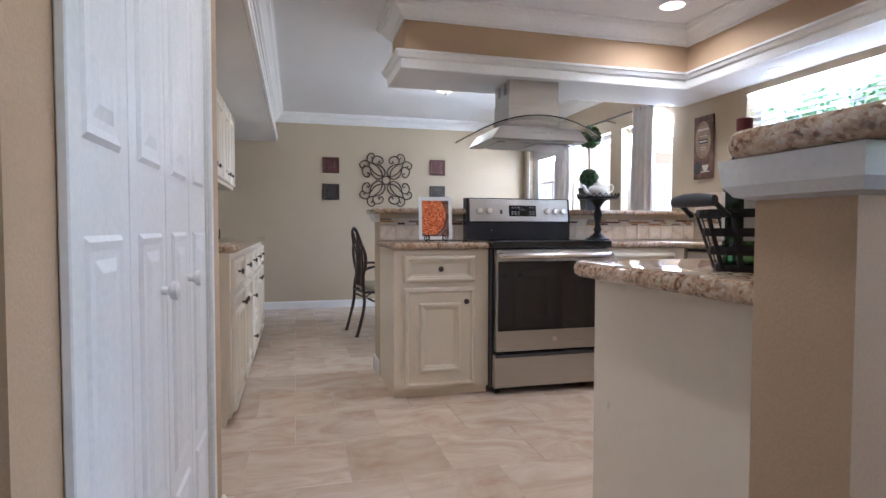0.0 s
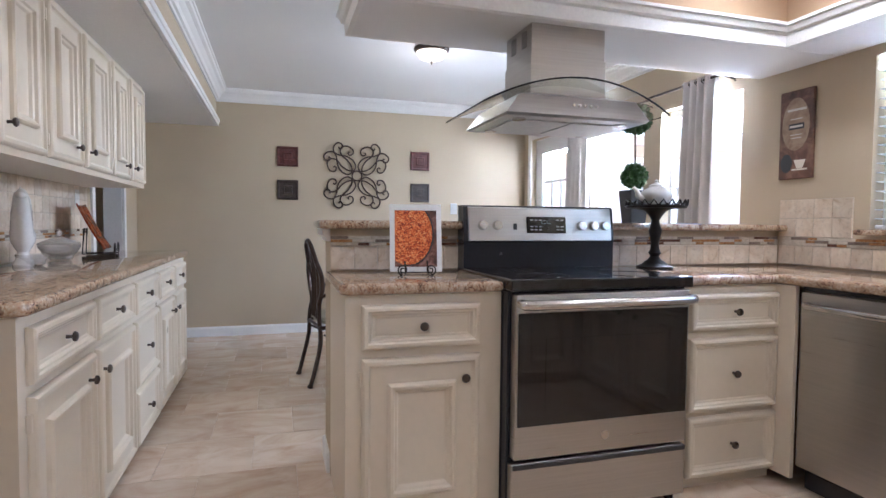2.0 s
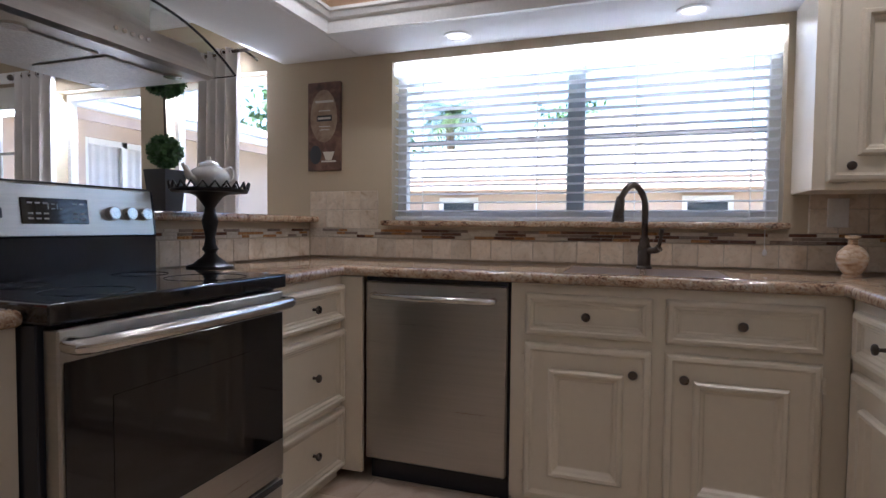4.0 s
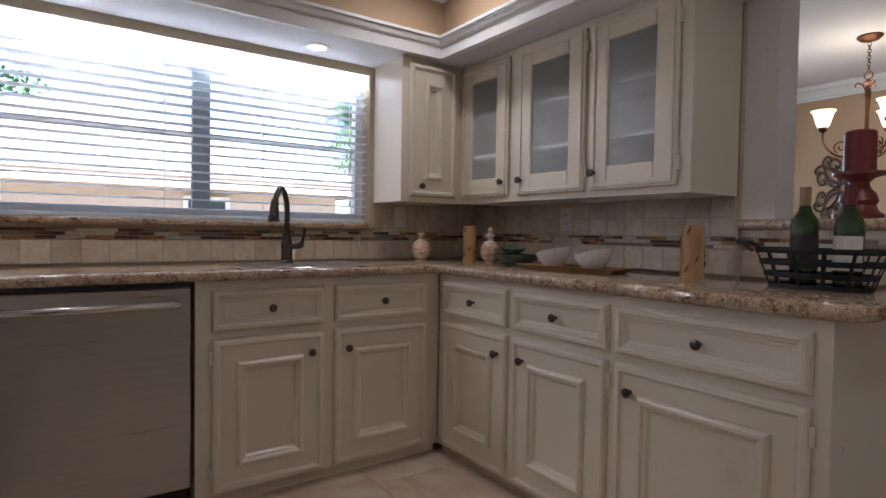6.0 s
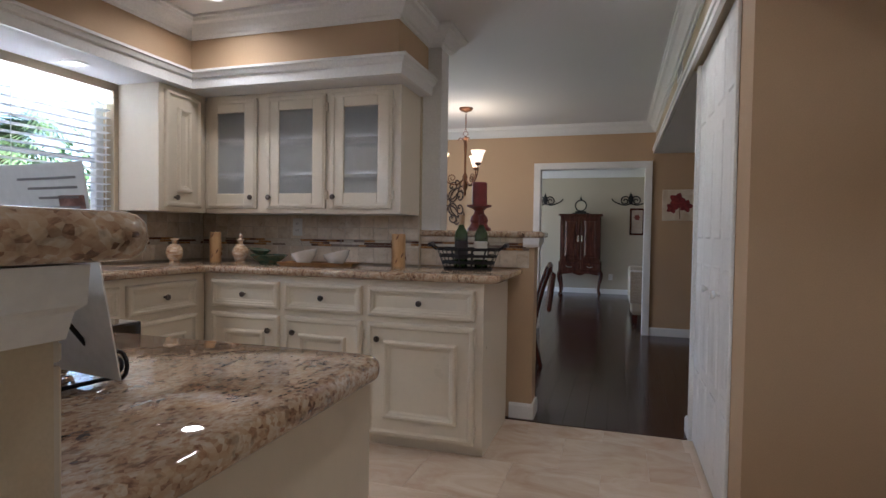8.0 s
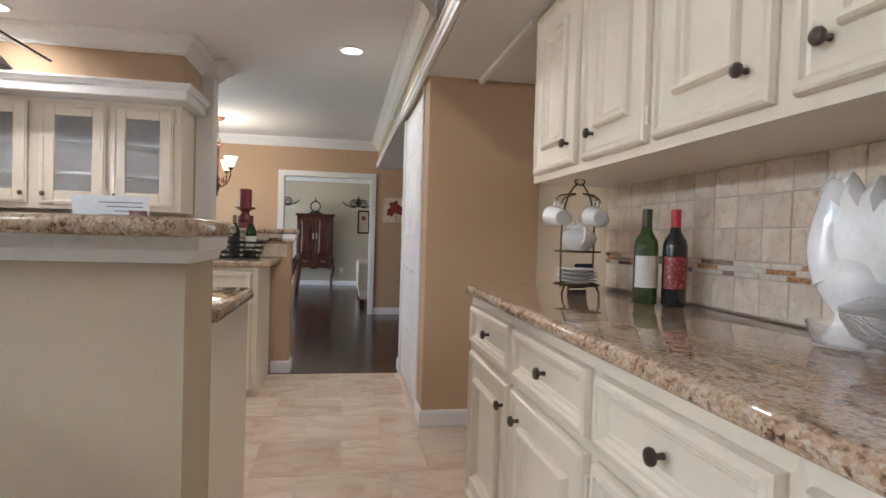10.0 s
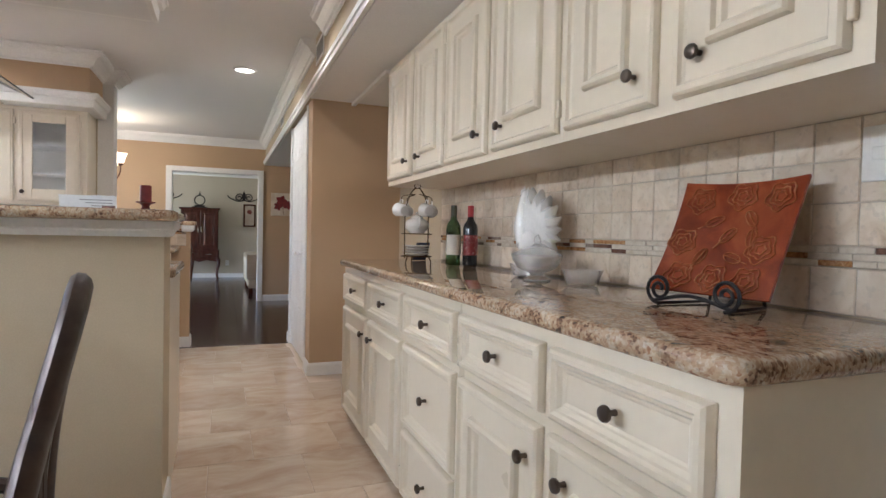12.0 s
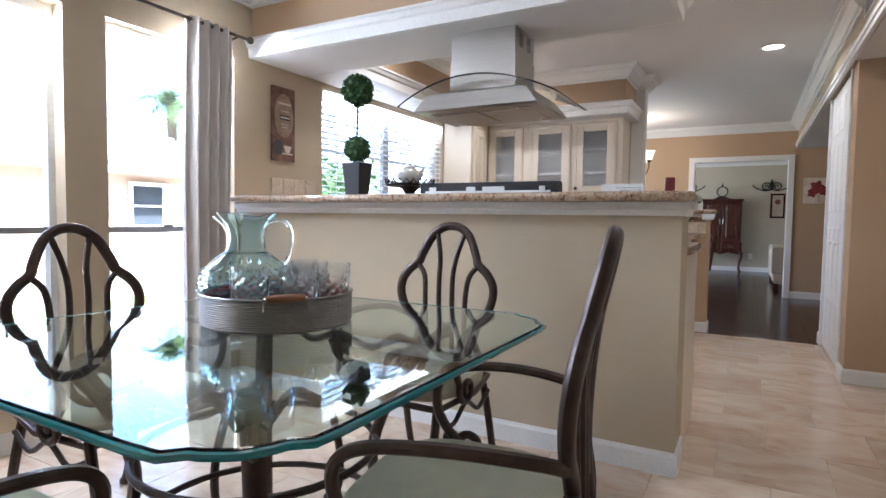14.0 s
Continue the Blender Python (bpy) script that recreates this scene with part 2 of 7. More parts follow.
def loft(rings, cap0=True, cap1=True, closed=True, bm=None):
    """Skin a run of rings of points, all of one count."""
    bm = bm or bmesh.new()
    vs = [[bm.verts.new(p) for p in r] for r in rings]
    k = len(vs[0])
    for a, b in zip(vs, vs[1:]):
        for i in range(k if closed else k - 1):
            j = (i + 1) % k
            bm.faces.new((a[i], a[j], b[j], b[i]))
    if cap0:
        bm.faces.new(vs[0][::-1])
    if cap1:
        bm.faces.new(vs[-1])
    return bm


def lathe(profile, seg=24, c=(0, 0, 0), cap0=True, cap1=True, squash=(1, 1), bm=None, wob=0.0, nw=6):
    rings = []
    for r, z in profile:
        ring = []
        for i in range(seg):
            a = 2 * math.pi * i / seg
            rr = max(r, 0.0005) * (1 + wob * math.cos(nw * a))
            ring.append((c[0] + rr * math.cos(a) * squash[0], c[1] + rr * math.sin(a) * squash[1], c[2] + z))
        rings.append(ring)
    return loft(rings, cap0, cap1, bm=bm)


def tube(pts, r, seg=8, bm=None, closed=False, flat=1.0):
    """A rod along points; r may be a number or one number for each point."""
    P = [Vector(p) for p in pts]
    n = len(P)
    rs = list(r) if isinstance(r, (list, tuple)) else [r] * n
    up = Vector((0, 0, 1))
    rings, side = [], None
    for i in range(n):
        if closed:
            t = (P[(i + 1) % n] - P[i - 1]).normalized()
        else:
            t = (P[min(i + 1, n - 1)] - P[max(i - 1, 0)]).normalized()
        if side is None:
            side = t.cross(up)
            if side.length < 0.05:
                side = t.cross(Vector((1, 0, 0)))
        side = (side - t * side.dot(t)).normalized()
        nor = side.cross(t).normalized()
        rings.append([P[i] + (side * math.cos(2 * math.pi * k / seg) + nor * flat * math.sin(2 * math.pi * k / seg)) * rs[i] for k in range(seg)])
    if closed:
        rings.append(rings[0])
    return loft(rings, not closed, not closed, bm=bm)


def smooth_line(pts, n=6):
    """Catmull-Rom through points."""
    P = [Vector(p) for p in pts]
    out = []
    for i in range(len(P) - 1):
        a, b, c, d = P[max(i - 1, 0)], P[i], P[i + 1], P[min(i + 2, len(P) - 1)]
        for k in range(n):
            t = k / n
            out.append(0.5 * ((2 * b) + (c - a) * t + (2 * a - 5 * b + 4 * c - d) * t * t + (3 * b - a - 3 * c + d) * t ** 3))
    out.append(P[-1])
    return out


def spiral(cx, cz, r0, r1, a0, turns, n=22, y=0.0):
    """A scroll in the xz plane from radius r0 to r1."""
    out = []
    for i in range(n + 1):
        f = i / n
        a = a0 + 2 * math.pi * turns * f
        r = r0 + (r1 - r0) * f
        out.append((cx + r * math.cos(a), y, cz + r * math.sin(a)))
    return out


def sweep(path, profile, closed=False):
    """A moulding: profile points (out, z) carried along a plan path, out to the left, with mitred corners."""
    P = [Vector(p) for p in path]
    n = len(P)
    rings = []
    for i in range(n):
        d0 = (P[i] - P[i - 1]).normalized() if (i > 0 or closed) else None
        d1 = (P[(i + 1) % n] - P[i]).normalized() if (i < n - 1 or closed) else None
        d0, d1 = d0 or d1, d1 or d0
        n0, n1 = Vector((-d0.y, d0.x)), Vector((-d1.y, d1.x))
        b = (n0 + n1)
        b = b / max(b.dot(n0), 0.2)
        rings.append([(P[i].x + b.x * o, P[i].y + b.y * o, z) for o, z in profile])
    if closed:
        rings.append(rings[0])
    return loft(rings, not closed, not closed)


def rings_panel(w, h, steps, t):
    """A moulded front, w wide and h high, facing -y: steps of (inset, how far forward)."""
    R = [[(0, t, 0), (w, t, 0), (w, t, h), (0, t, h)]]
    for ins, f in steps:
        R.append([(ins, -f, ins), (w - ins, -f, ins), (w - ins, -f, h - ins), (ins, -f, h - ins)])
    return loft(R)


def wall_run(axis, at0, at1, lo, hi, z0, z1, holes):
    """Wall boxes along an axis with rectangular holes (lo, hi, z0, z1)."""
    out, cuts = [], sorted(holes)
    def box(a, b, c, d):
        if b - a > 1e-4 and d - c > 1e-4:
            out.append((at0, a, c, at1, b, d) if axis == "y" else (a, at0, c, b, at1, d))
    pos = lo
    for a, b, c, d in cuts:
        box(pos, a, z0, z1)
        box(a, b, z0, c)
        box(a, b, d, z1)
        pos = b
    box(pos, hi, z0, z1)
    return boxes(*out)


def structure(name, bm, material, label, category="wall", smooth=False):
    return tagged(part(name, bm, material, smooth=smooth), label, category, kind="structure")

# ---- setting ----
CZ = 2.37
TOP, UND = 0.905, 0.865
# the first opening is unseen, added for the living room's fill lamp
E_OPEN = [(-1.0, 0.7, 0.9, 1.95), (2.40, 4.17, 1.10, 1.91), (4.94, 5.68, 0.24, 1.93), (5.87, 6.61, 0.24, 1.93), (6.92, 7.80, 0.0, 2.02)]
structure("wall_east", wall_run("y", 3.45, 3.60, -1.76, 8.12, 0, 2.5, E_OPEN), WALL, "beige painted wall with kitchen and dining windows")
structure("wall_north", boxes((-0.60, 8.0, 0, 3.45, 8.12, 2.5)), WALL, "beige painted dining room wall")
structure("wall_west", wall_run("y", -0.60, -0.46, 1.55, 8.0, 0, 2.5, [(6.72, 7.5, 0, 2.02)]), WALL, "beige painted wall behind the long counter")
for bx in ((-0.46, 2.725, 0, 0.212, 2.95, 2.03), (-0.46, 1.55, 0, 0.212, 1.685, 2.03)):
    structure("wall_pantry", boxes(bx), BAND, "tan painted pantry side wall")
structure("wall_south", boxes((1.80, 1.48, 0, 3.45, 1.66, 2.37)), WALL, "beige wall behind the glass cabinets")
structure("half_wall_south", boxes((1.085, 1.486, 0, 1.80, 1.635, 1.088)), BAND, "low tan wall below the raised bar", "half wall")
structure("half_wall_north", boxes((1.0, 4.665, 0, 3.45, 4.91, 1.085)), WALL, "low beige wall below the raised bar", "half wall")
structure("post", boxes((1.68, 1.487, 1.1265, 1.80, 1.634, 2.37)), TRIM, "white square post on the raised bar", "post")
structure("wall_living_far", wall_run("x", -1.76, -1.64, -1.6, 3.45, 0, 2.5, [(0.33, 1.49, 0, 1.875)]), BAND, "tan living room wall with a wide opening")
structure("wall_living_west", boxes((-1.72, -1.64, 0, -1.6, 1.55, 2.5), (-1.6, 1.55, 0, -0.6, 1.67, 2.5)), BAND, "tan living room side wall")
# the east side has an unseen opening, added for the far room's fill lamp
structure("wall_far_room", boxes((-2.5, -6.16, 0, 4.5, -6.04, 2.5), (-2.62, -6.16, 0, -2.5, -1.76, 2.5), (4.5, -6.16, 0, 4.62, -5.4, 2.5), (4.5, -2.6, 0, 4.62, -1.76, 2.5), (4.5, -5.4, 0, 4.62, -2.6, 0.4), (4.5, -5.4, 2.1, 4.62, -2.6, 2.5)), PALE, "pale grey-beige walls of the far room")
structure("wall_hall", boxes((-1.7, 6.1, 0, -1.6, 8.0, 2.5), (-1.6, 6.0, 0, -0.6, 6.1, 2.5), (-1.6, 8.0, 0, -0.6, 8.12, 2.5)), WALL, "beige walls of the side hall")
structure("ceiling", boxes((-2.62, -6.16, CZ, 4.62, 8.12, CZ + 0.14)), CEIL, "flat white textured ceiling", "ceiling")
for bx in ((1.11, 4.36, 1.968, 3.45, 4.80, CZ), (3.12, 2.15, 1.968, 3.45, 4.36, CZ), (1.76, 1.66, 1.968, 3.45, 2.15, CZ)):
    structure("soffit_kitchen", boxes(bx), BAND, "tan dropped soffit around the raised kitchen ceiling", "soffit")
for bx in ((1.105, 4.355, 1.956, 3.449, 4.805, 1.966), (3.115, 2.15, 1.956, 3.449, 4.35, 1.966), (1.755, 1.664, 1.956, 3.449, 2.145, 1.966)):
    structure("soffit_kitchen_underside", boxes(bx), CEIL, "white underside of the kitchen soffit", "soffit")
structure("soffit_west", boxes((-0.46, -1.64, 2.035, 0.235, 8.0, CZ)), WALL, "beige dropped soffit above the long counter", "soffit")
structure("soffit_west_underside", boxes((-0.46, 2.95, 2.022, 0.23, 8.0, 2.033), (-0.46, -1.64, 2.022, 0.23, 1.548, 2.033)), CEIL, "white underside of the dropped soffit", "soffit")

CROWN = [(0.0, 2.255), (0.012, 2.255), (0.016, 2.27), (0.03, 2.275), (0.04, 2.295), (0.065, 2.325), (0.085, 2.335), (0.09, 2.352), (0.10, 2.355), (0.10, CZ), (0.0, CZ)]
crown_path = [(0.235, 3.20), (0.235, -1.64), (3.45, -1.64), (3.45, 1.48), (1.68, 1.48), (1.68, 1.66), (1.76, 1.66), (1.76, 2.15), (3.12, 2.15), (3.12, 4.36), (1.11, 4.36), (1.11, 4.80), (3.45, 4.80), (3.45, 8.0), (0.235, 8.0), (0.235, 3.62)]
structure("crown_moulding", sweep(crown_path, CROWN), TRIM, "white stepped crown moulding along the ceiling", "moulding")
LOWER = [(0.0, 1.957), (0.028, 1.957), (0.032, 2.012), (0.046, 2.020), (0.056, 2.042), (0.064, 2.046), (0.064, 2.060), (0.0, 2.066)]
structure("soffit_moulding", sweep([(1.76, 1.66), (1.76, 2.15), (3.12, 2.15), (3.12, 4.36), (1.11, 4.36), (1.11, 4.80), (3.45, 4.80)], LOWER), TRIM, "white moulding along the kitchen soffit's lower edge", "moulding")
WTRIM = [(0.0, 2.024), (0.02, 2.024), (0.022, 2.05), (0.03, 2.055), (0.03, 2.085), (0.018, 2.10), (0.0, 2.10)]
structure("soffit_trim", sweep([(0.235, 8.0), (0.235, -1.64)], WTRIM), TRIM, "white trim along the long soffit's lower edge", "moulding")
structure("niche_trim", boxes((-0.10, 2.95, 2.0, -0.07, 3.885, 2.021)), TRIM, "white trim strip under the soffit", "moulding")
BASE = [(0.0, 0.0), (0.014, 0.0), (0.014, 0.075), (0.008, 0.092), (0.0, 0.092)]


def baseboard(path):
    structure("baseboard", sweep(path, BASE), TRIM, "white painted baseboard", "baseboard")


baseboard([(3.45, 7.85), (3.45, 8.0), (-0.46, 8.0), (-0.46, 7.55)])
baseboard([(3.45, 4.91), (3.45, 6.87)])
baseboard([(1.0, 4.70), (1.0, 4.91), (3.45, 4.91)])
baseboard([(3.45, 1.48), (1.80, 1.48), (1.80, 1.486), (1.085, 1.486), (1.085, 1.635), (1.22, 1.635)])
baseboard([(-0.46, 3.86), (-0.46, 2.95), (0.212, 2.95), (0.212, 2.75)])
baseboard([(0.212, 1.655), (0.212, 1.55), (-1.6, 1.55), (-1.6, -1.64), (0.255, -1.64)])
baseboard([(1.565, -1.64), (3.45, -1.64), (3.45, 1.48)])
baseboard([(-2.5, -6.04), (4.5, -6.04)])
# cased opening to the far room
CAS = boxes((0.26, -1.64, 0, 0.33, -1.618, 1.94), (1.49, -1.64, 0, 1.565, -1.618, 1.94), (0.33, -1.64, 1.872, 1.49, -1.618, 1.94),
            (0.322, -1.76, 0, 0.334, -1.641, 1.875), (1.486, -1.76, 0, 1.498, -1.641, 1.875), (0.334, -1.76, 1.866, 1.486, -1.641, 1.878))
structure("opening_casing", CAS, TRIM, "white casing around the wide living room opening", "door casing")
structure("crown_far_room", sweep([(-2.5, -6.04), (4.5, -6.04)], [(0.0, 2.2), (0.03, 2.2), (0.10, 2.33), (0.10, CZ), (0.0, CZ)]), TRIM, "white crown moulding in the far room", "moulding")
structure("hall_casing", boxes((-0.462, 6.655, 0, -0.445, 6.72, 2.08), (-0.462, 7.5, 0, -0.445, 7.56, 2.08), (-0.462, 6.72, 2.02, -0.445, 7.5, 2.08), (-0.6, 7.49, 0, -0.462, 7.504, 2.02), (-0.6, 6.716, 0, -0.462, 6.73, 2.02)), TRIM, "white casing of the side hall doorway", "door casing")
structure("subfloor", boxes((-1.7, 1.68, -0.12, 3.6, 8.12, -0.0025)), GROUT, "tile grout bed under the travertine", "floor")
structure("subfloor_wood", boxes((-2.62, -6.16, -0.12, 4.62, 1.68, -0.006)), WOODF, "dark bed under the hardwood planks", "floor")
floor = tagged(new("floor"), "cream travertine tile floor in running bond", "floor", kind="structure")
wood_floor = tagged(new("wood_floor"), "dark stained hardwood plank floor", "floor", kind="structure")
structure("threshold", boxes((0.235, 1.668, -0.004, 1.05, 1.69, 0.004), bevel=0.002), WOODF, "dark wood transition strip", "threshold")

# raised bars and worktops
def slab(name, outline, z0, z1, label, r=0.016, category="worktop"):
    """A granite slab with a rounded edge from a plan outline."""
    bm = bmesh.new()
    bot = [bm.verts.new((x, y, z0)) for x, y in outline]
    f = bm.faces.new(bot)
    top = bmesh.ops.extrude_face_region(bm, geom=[f])
    bmesh.ops.translate(bm, verts=[v for v in top["geom"] if isinstance(v, bmesh.types.BMVert)], vec=(0, 0, z1 - z0))
    bmesh.ops.recalc_face_normals(bm, faces=bm.faces)
    rim = [e for e in bm.edges if abs(e.verts[0].co.z - e.verts[1].co.z) < 1e-5]
    bmesh.ops.bevel(bm, geom=rim, offset=r, segments=3, affect="EDGES", profile=0.5)
    return tagged(part(name, bm, GRANITE, smooth=True), label, category)


def corner(cx, cy, r, a0, n=6):
    return [(cx + r * math.cos(radians(a0 + 90 * i / n)), cy + r * math.sin(radians(a0 + 90 * i / n))) for i in range(n + 1)]


slab("granite_bar_top", corner(1.0, 5.0, 0.05, 90)[::1] + corner(1.0, 4.65, 0.05, 180) + [(3.448, 4.60), (3.448, 5.05)], 1.085, 1.122, "speckled brown granite bar top on the low wall", category="bar top")
slab("granite_bar_top", corner(1.085, 1.615, 0.05, 90) + corner(1.085, 1.40, 0.05, 180) + [(1.80, 1.35), (1.80, 1.665)], 1.088, 1.126, "speckled brown granite bar top by the living room", category="bar top")
slab("granite_worktop", corner(1.02, 4.14, 0.04, 180) + [(1.568, 4.10), (1.568, 4.66), (0.98, 4.66)], UND, TOP, "speckled granite worktop beside the range")
slab("granite_worktop", [(2.345, 4.66), (2.345, 4.10), (2.84, 4.10), (2.84, 2.355)] + corner(1.235, 2.275, 0.08, 90) + [(1.155, 1.64), (1.80, 1.64), (1.80, 1.665), (3.445, 1.665), (3.445, 4.66)], UND, TOP, "U-shaped speckled granite worktop with sink")
slab("granite_worktop", corner(0.14, 3.90, 0.04, 270) + corner(0.14, 6.52, 0.04, 0) + [(-0.455, 6.56), (-0.455, 3.86)], UND, TOP, "long speckled granite worktop on cream cabinets")
slab("granite_window_sill", [(3.40, 2.38), (3.40, 4.21), (3.52, 4.165), (3.52, 2.405)][::-1], 1.072, 1.101, "granite window sill below the blind", 0.01, "window sill")
structure("bar_moulding_north", sweep([(3.45, 4.91), (1.0, 4.91), (1.0, 4.665)][::-1], [(0, 1.03), (0.012, 1.03), (0.02, 1.05), (0.032, 1.056), (0.035, 1.084), (0, 1.084)]), TRIM, "white moulding under the bar top", "moulding")
structure("bar_moulding_south", sweep([(1.8, 1.486), (1.085, 1.486), (1.085, 1.635), (1.15, 1.635)], [(0, 1.03), (0.02, 1.035), (0.03, 1.05), (0.035, 1.087), (0, 1.087)]), TRIM, "white moulding under the bar top", "moulding")

# ---- cabinets ----
DRAWER = [(0.0, 0.006), (0.004, 0.018), (0.010, 0.023), (0.020, 0.024), (0.025, 0.017), (0.031, 0.016), (0.038, 0.007), (0.043, 0.006), (0.048, 0.003)]
DOOR = [(0.0, 0.006), (0.004, 0.017), (0.010, 0.022), (0.022, 0.023), (0.027, 0.014), (0.033, 0.010), (0.090, 0.010), (0.093, 0.022), (0.099, 0.029), (0.109, 0.028), (0.114, 0.018), (0.122, 0.014), (0.129, 0.004), (0.134, 0.003)]
SLIM = [(0.0, 0.006), (0.004, 0.017), (0.009, 0.022), (0.018, 0.023), (0.023, 0.014), (0.028, 0.010), (0.064, 0.010), (0.067, 0.021), (0.073, 0.027), (0.081, 0.026), (0.087, 0.014), (0.093, 0.005), (0.10, 0.004)]
KNOB = [(0.0065, 0.0), (0.0055, 0.012), (0.007, 0.017), (0.015, 0.020), (0.0165, 0.025), (0.014, 0.030), (0.006, 0.033)]


def knob(parent, x, z, y=-0.016):
    return part("knob", lathe(KNOB, 12), BRONZE, parent, "dark bronze round knob", True, pose(x, y, z, 90, 0, 0))


def hinge(parent, x, z):
    return part("hinge", boxes((x - 0.006, -0.014, z - 0.025, x + 0.006, 0.0, z + 0.025), bevel=0.002), CREAM, parent)


def front(parent, x, z, w, h, knob_at=None, steps=DRAWER, name="drawer", hinge_at=None):
    f = part(name, rings_panel(w, h, steps, 0.0), CREAM, parent, m=pose(x, -0.001, z))
    if knob_at:
        knob(f, *knob_at, y=-0.010)
    if hinge_at is not None:
        for hz in (0.07, h - 0.07):
            hinge(f, hinge_at, hz)
    return f


def base_unit(m, w, label, cols, depth=0.6, foot=0.045, ends=0.0):
    """cols: (x0, x1, kind, knob side). The front is at y 0, facing -y."""
    u = thing("base_cabinet", label, "cabinet", m)
    part("body", boxes((0, 0, foot, w, depth, UND - 0.002)), CREAM, u)
    part("toe_kick", boxes((0.002, 0.03, 0.0, w - 0.002, depth, foot - 0.001)), CREAM, u)
    for x0, x1, kind, side in cols:
        cw = x1 - x0
        if kind == "stack":
            for z0, z1 in ((0.675, 0.83), (0.335, 0.645), (0.06, 0.315)):
                front(u, x0, z0, cw, z1 - z0, (cw / 2, (z1 - z0) / 2))
        else:
            front(u, x0, 0.675, cw, 0.155, (cw / 2, 0.078))
            kx = 0.06 if side == "l" else cw - 0.06
            front(u, x0, 0.06, cw, 0.585, (kx, 0.50), DOOR if cw > 0.3 else SLIM, "door", cw + 0.004 if side == "l" else -0.004)
    return u


CABL = "cream painted base cabinet with moulded drawers and doors"
base_unit(pose(1.0, 4.125, 0), 0.57, "cream base cabinet with one drawer and door beside the range", [(0.055, 0.485, "d", "r")], 0.538)
base_unit(pose(2.345, 4.125, 0), 0.53, "cream base cabinet with three drawers beside the range", [(0.055, 0.515, "stack", "")], 0.538)
structure("cabinet_filler", boxes((2.853, 4.026, 0.045, 2.874, 4.129, 0.862)), CREAM, "cream corner filler strip", "filler")
base_unit(pose(2.875, 3.405, 0, 0, 0, -90), 1.085, "cream sink cabinet with two drawers and two doors", [(0.055, 0.50, "d", "r"), (0.545, 1.01, "d", "l")], 0.57)
base_unit(pose(2.875, 2.315, 0, 0, 0, 180), 0.52, CABL, [(0.055, 0.50, "d", "r")], 0.645)
base_unit(pose(2.355, 2.315, 0, 0, 0, 180), 0.50, CABL, [(0.015, 0.478, "d", "l")], 0.645)
base_unit(pose(1.855, 2.315, 0, 0, 0, 180), 0.625, "wide cream base cabinet at the end of the run", [(0.012, 0.585, "d", "l")], 0.62)
Wy = [3.88, 4.48, 5.045, 5.575, 6.065, 6.54]
for i, kind in enumerate(("d", "d", "stack", "d", "d")):
    w = Wy[i + 1] - Wy[i]
    a, b = (0.05 if i == 0 else 0.018), w - (0.04 if i == 4 else 0.018)
    base_unit(pose(0.145, Wy[i], 0, 0, 0, 90), w, CABL, [(a, b, kind, "rlxrl"[i])], 0.6)


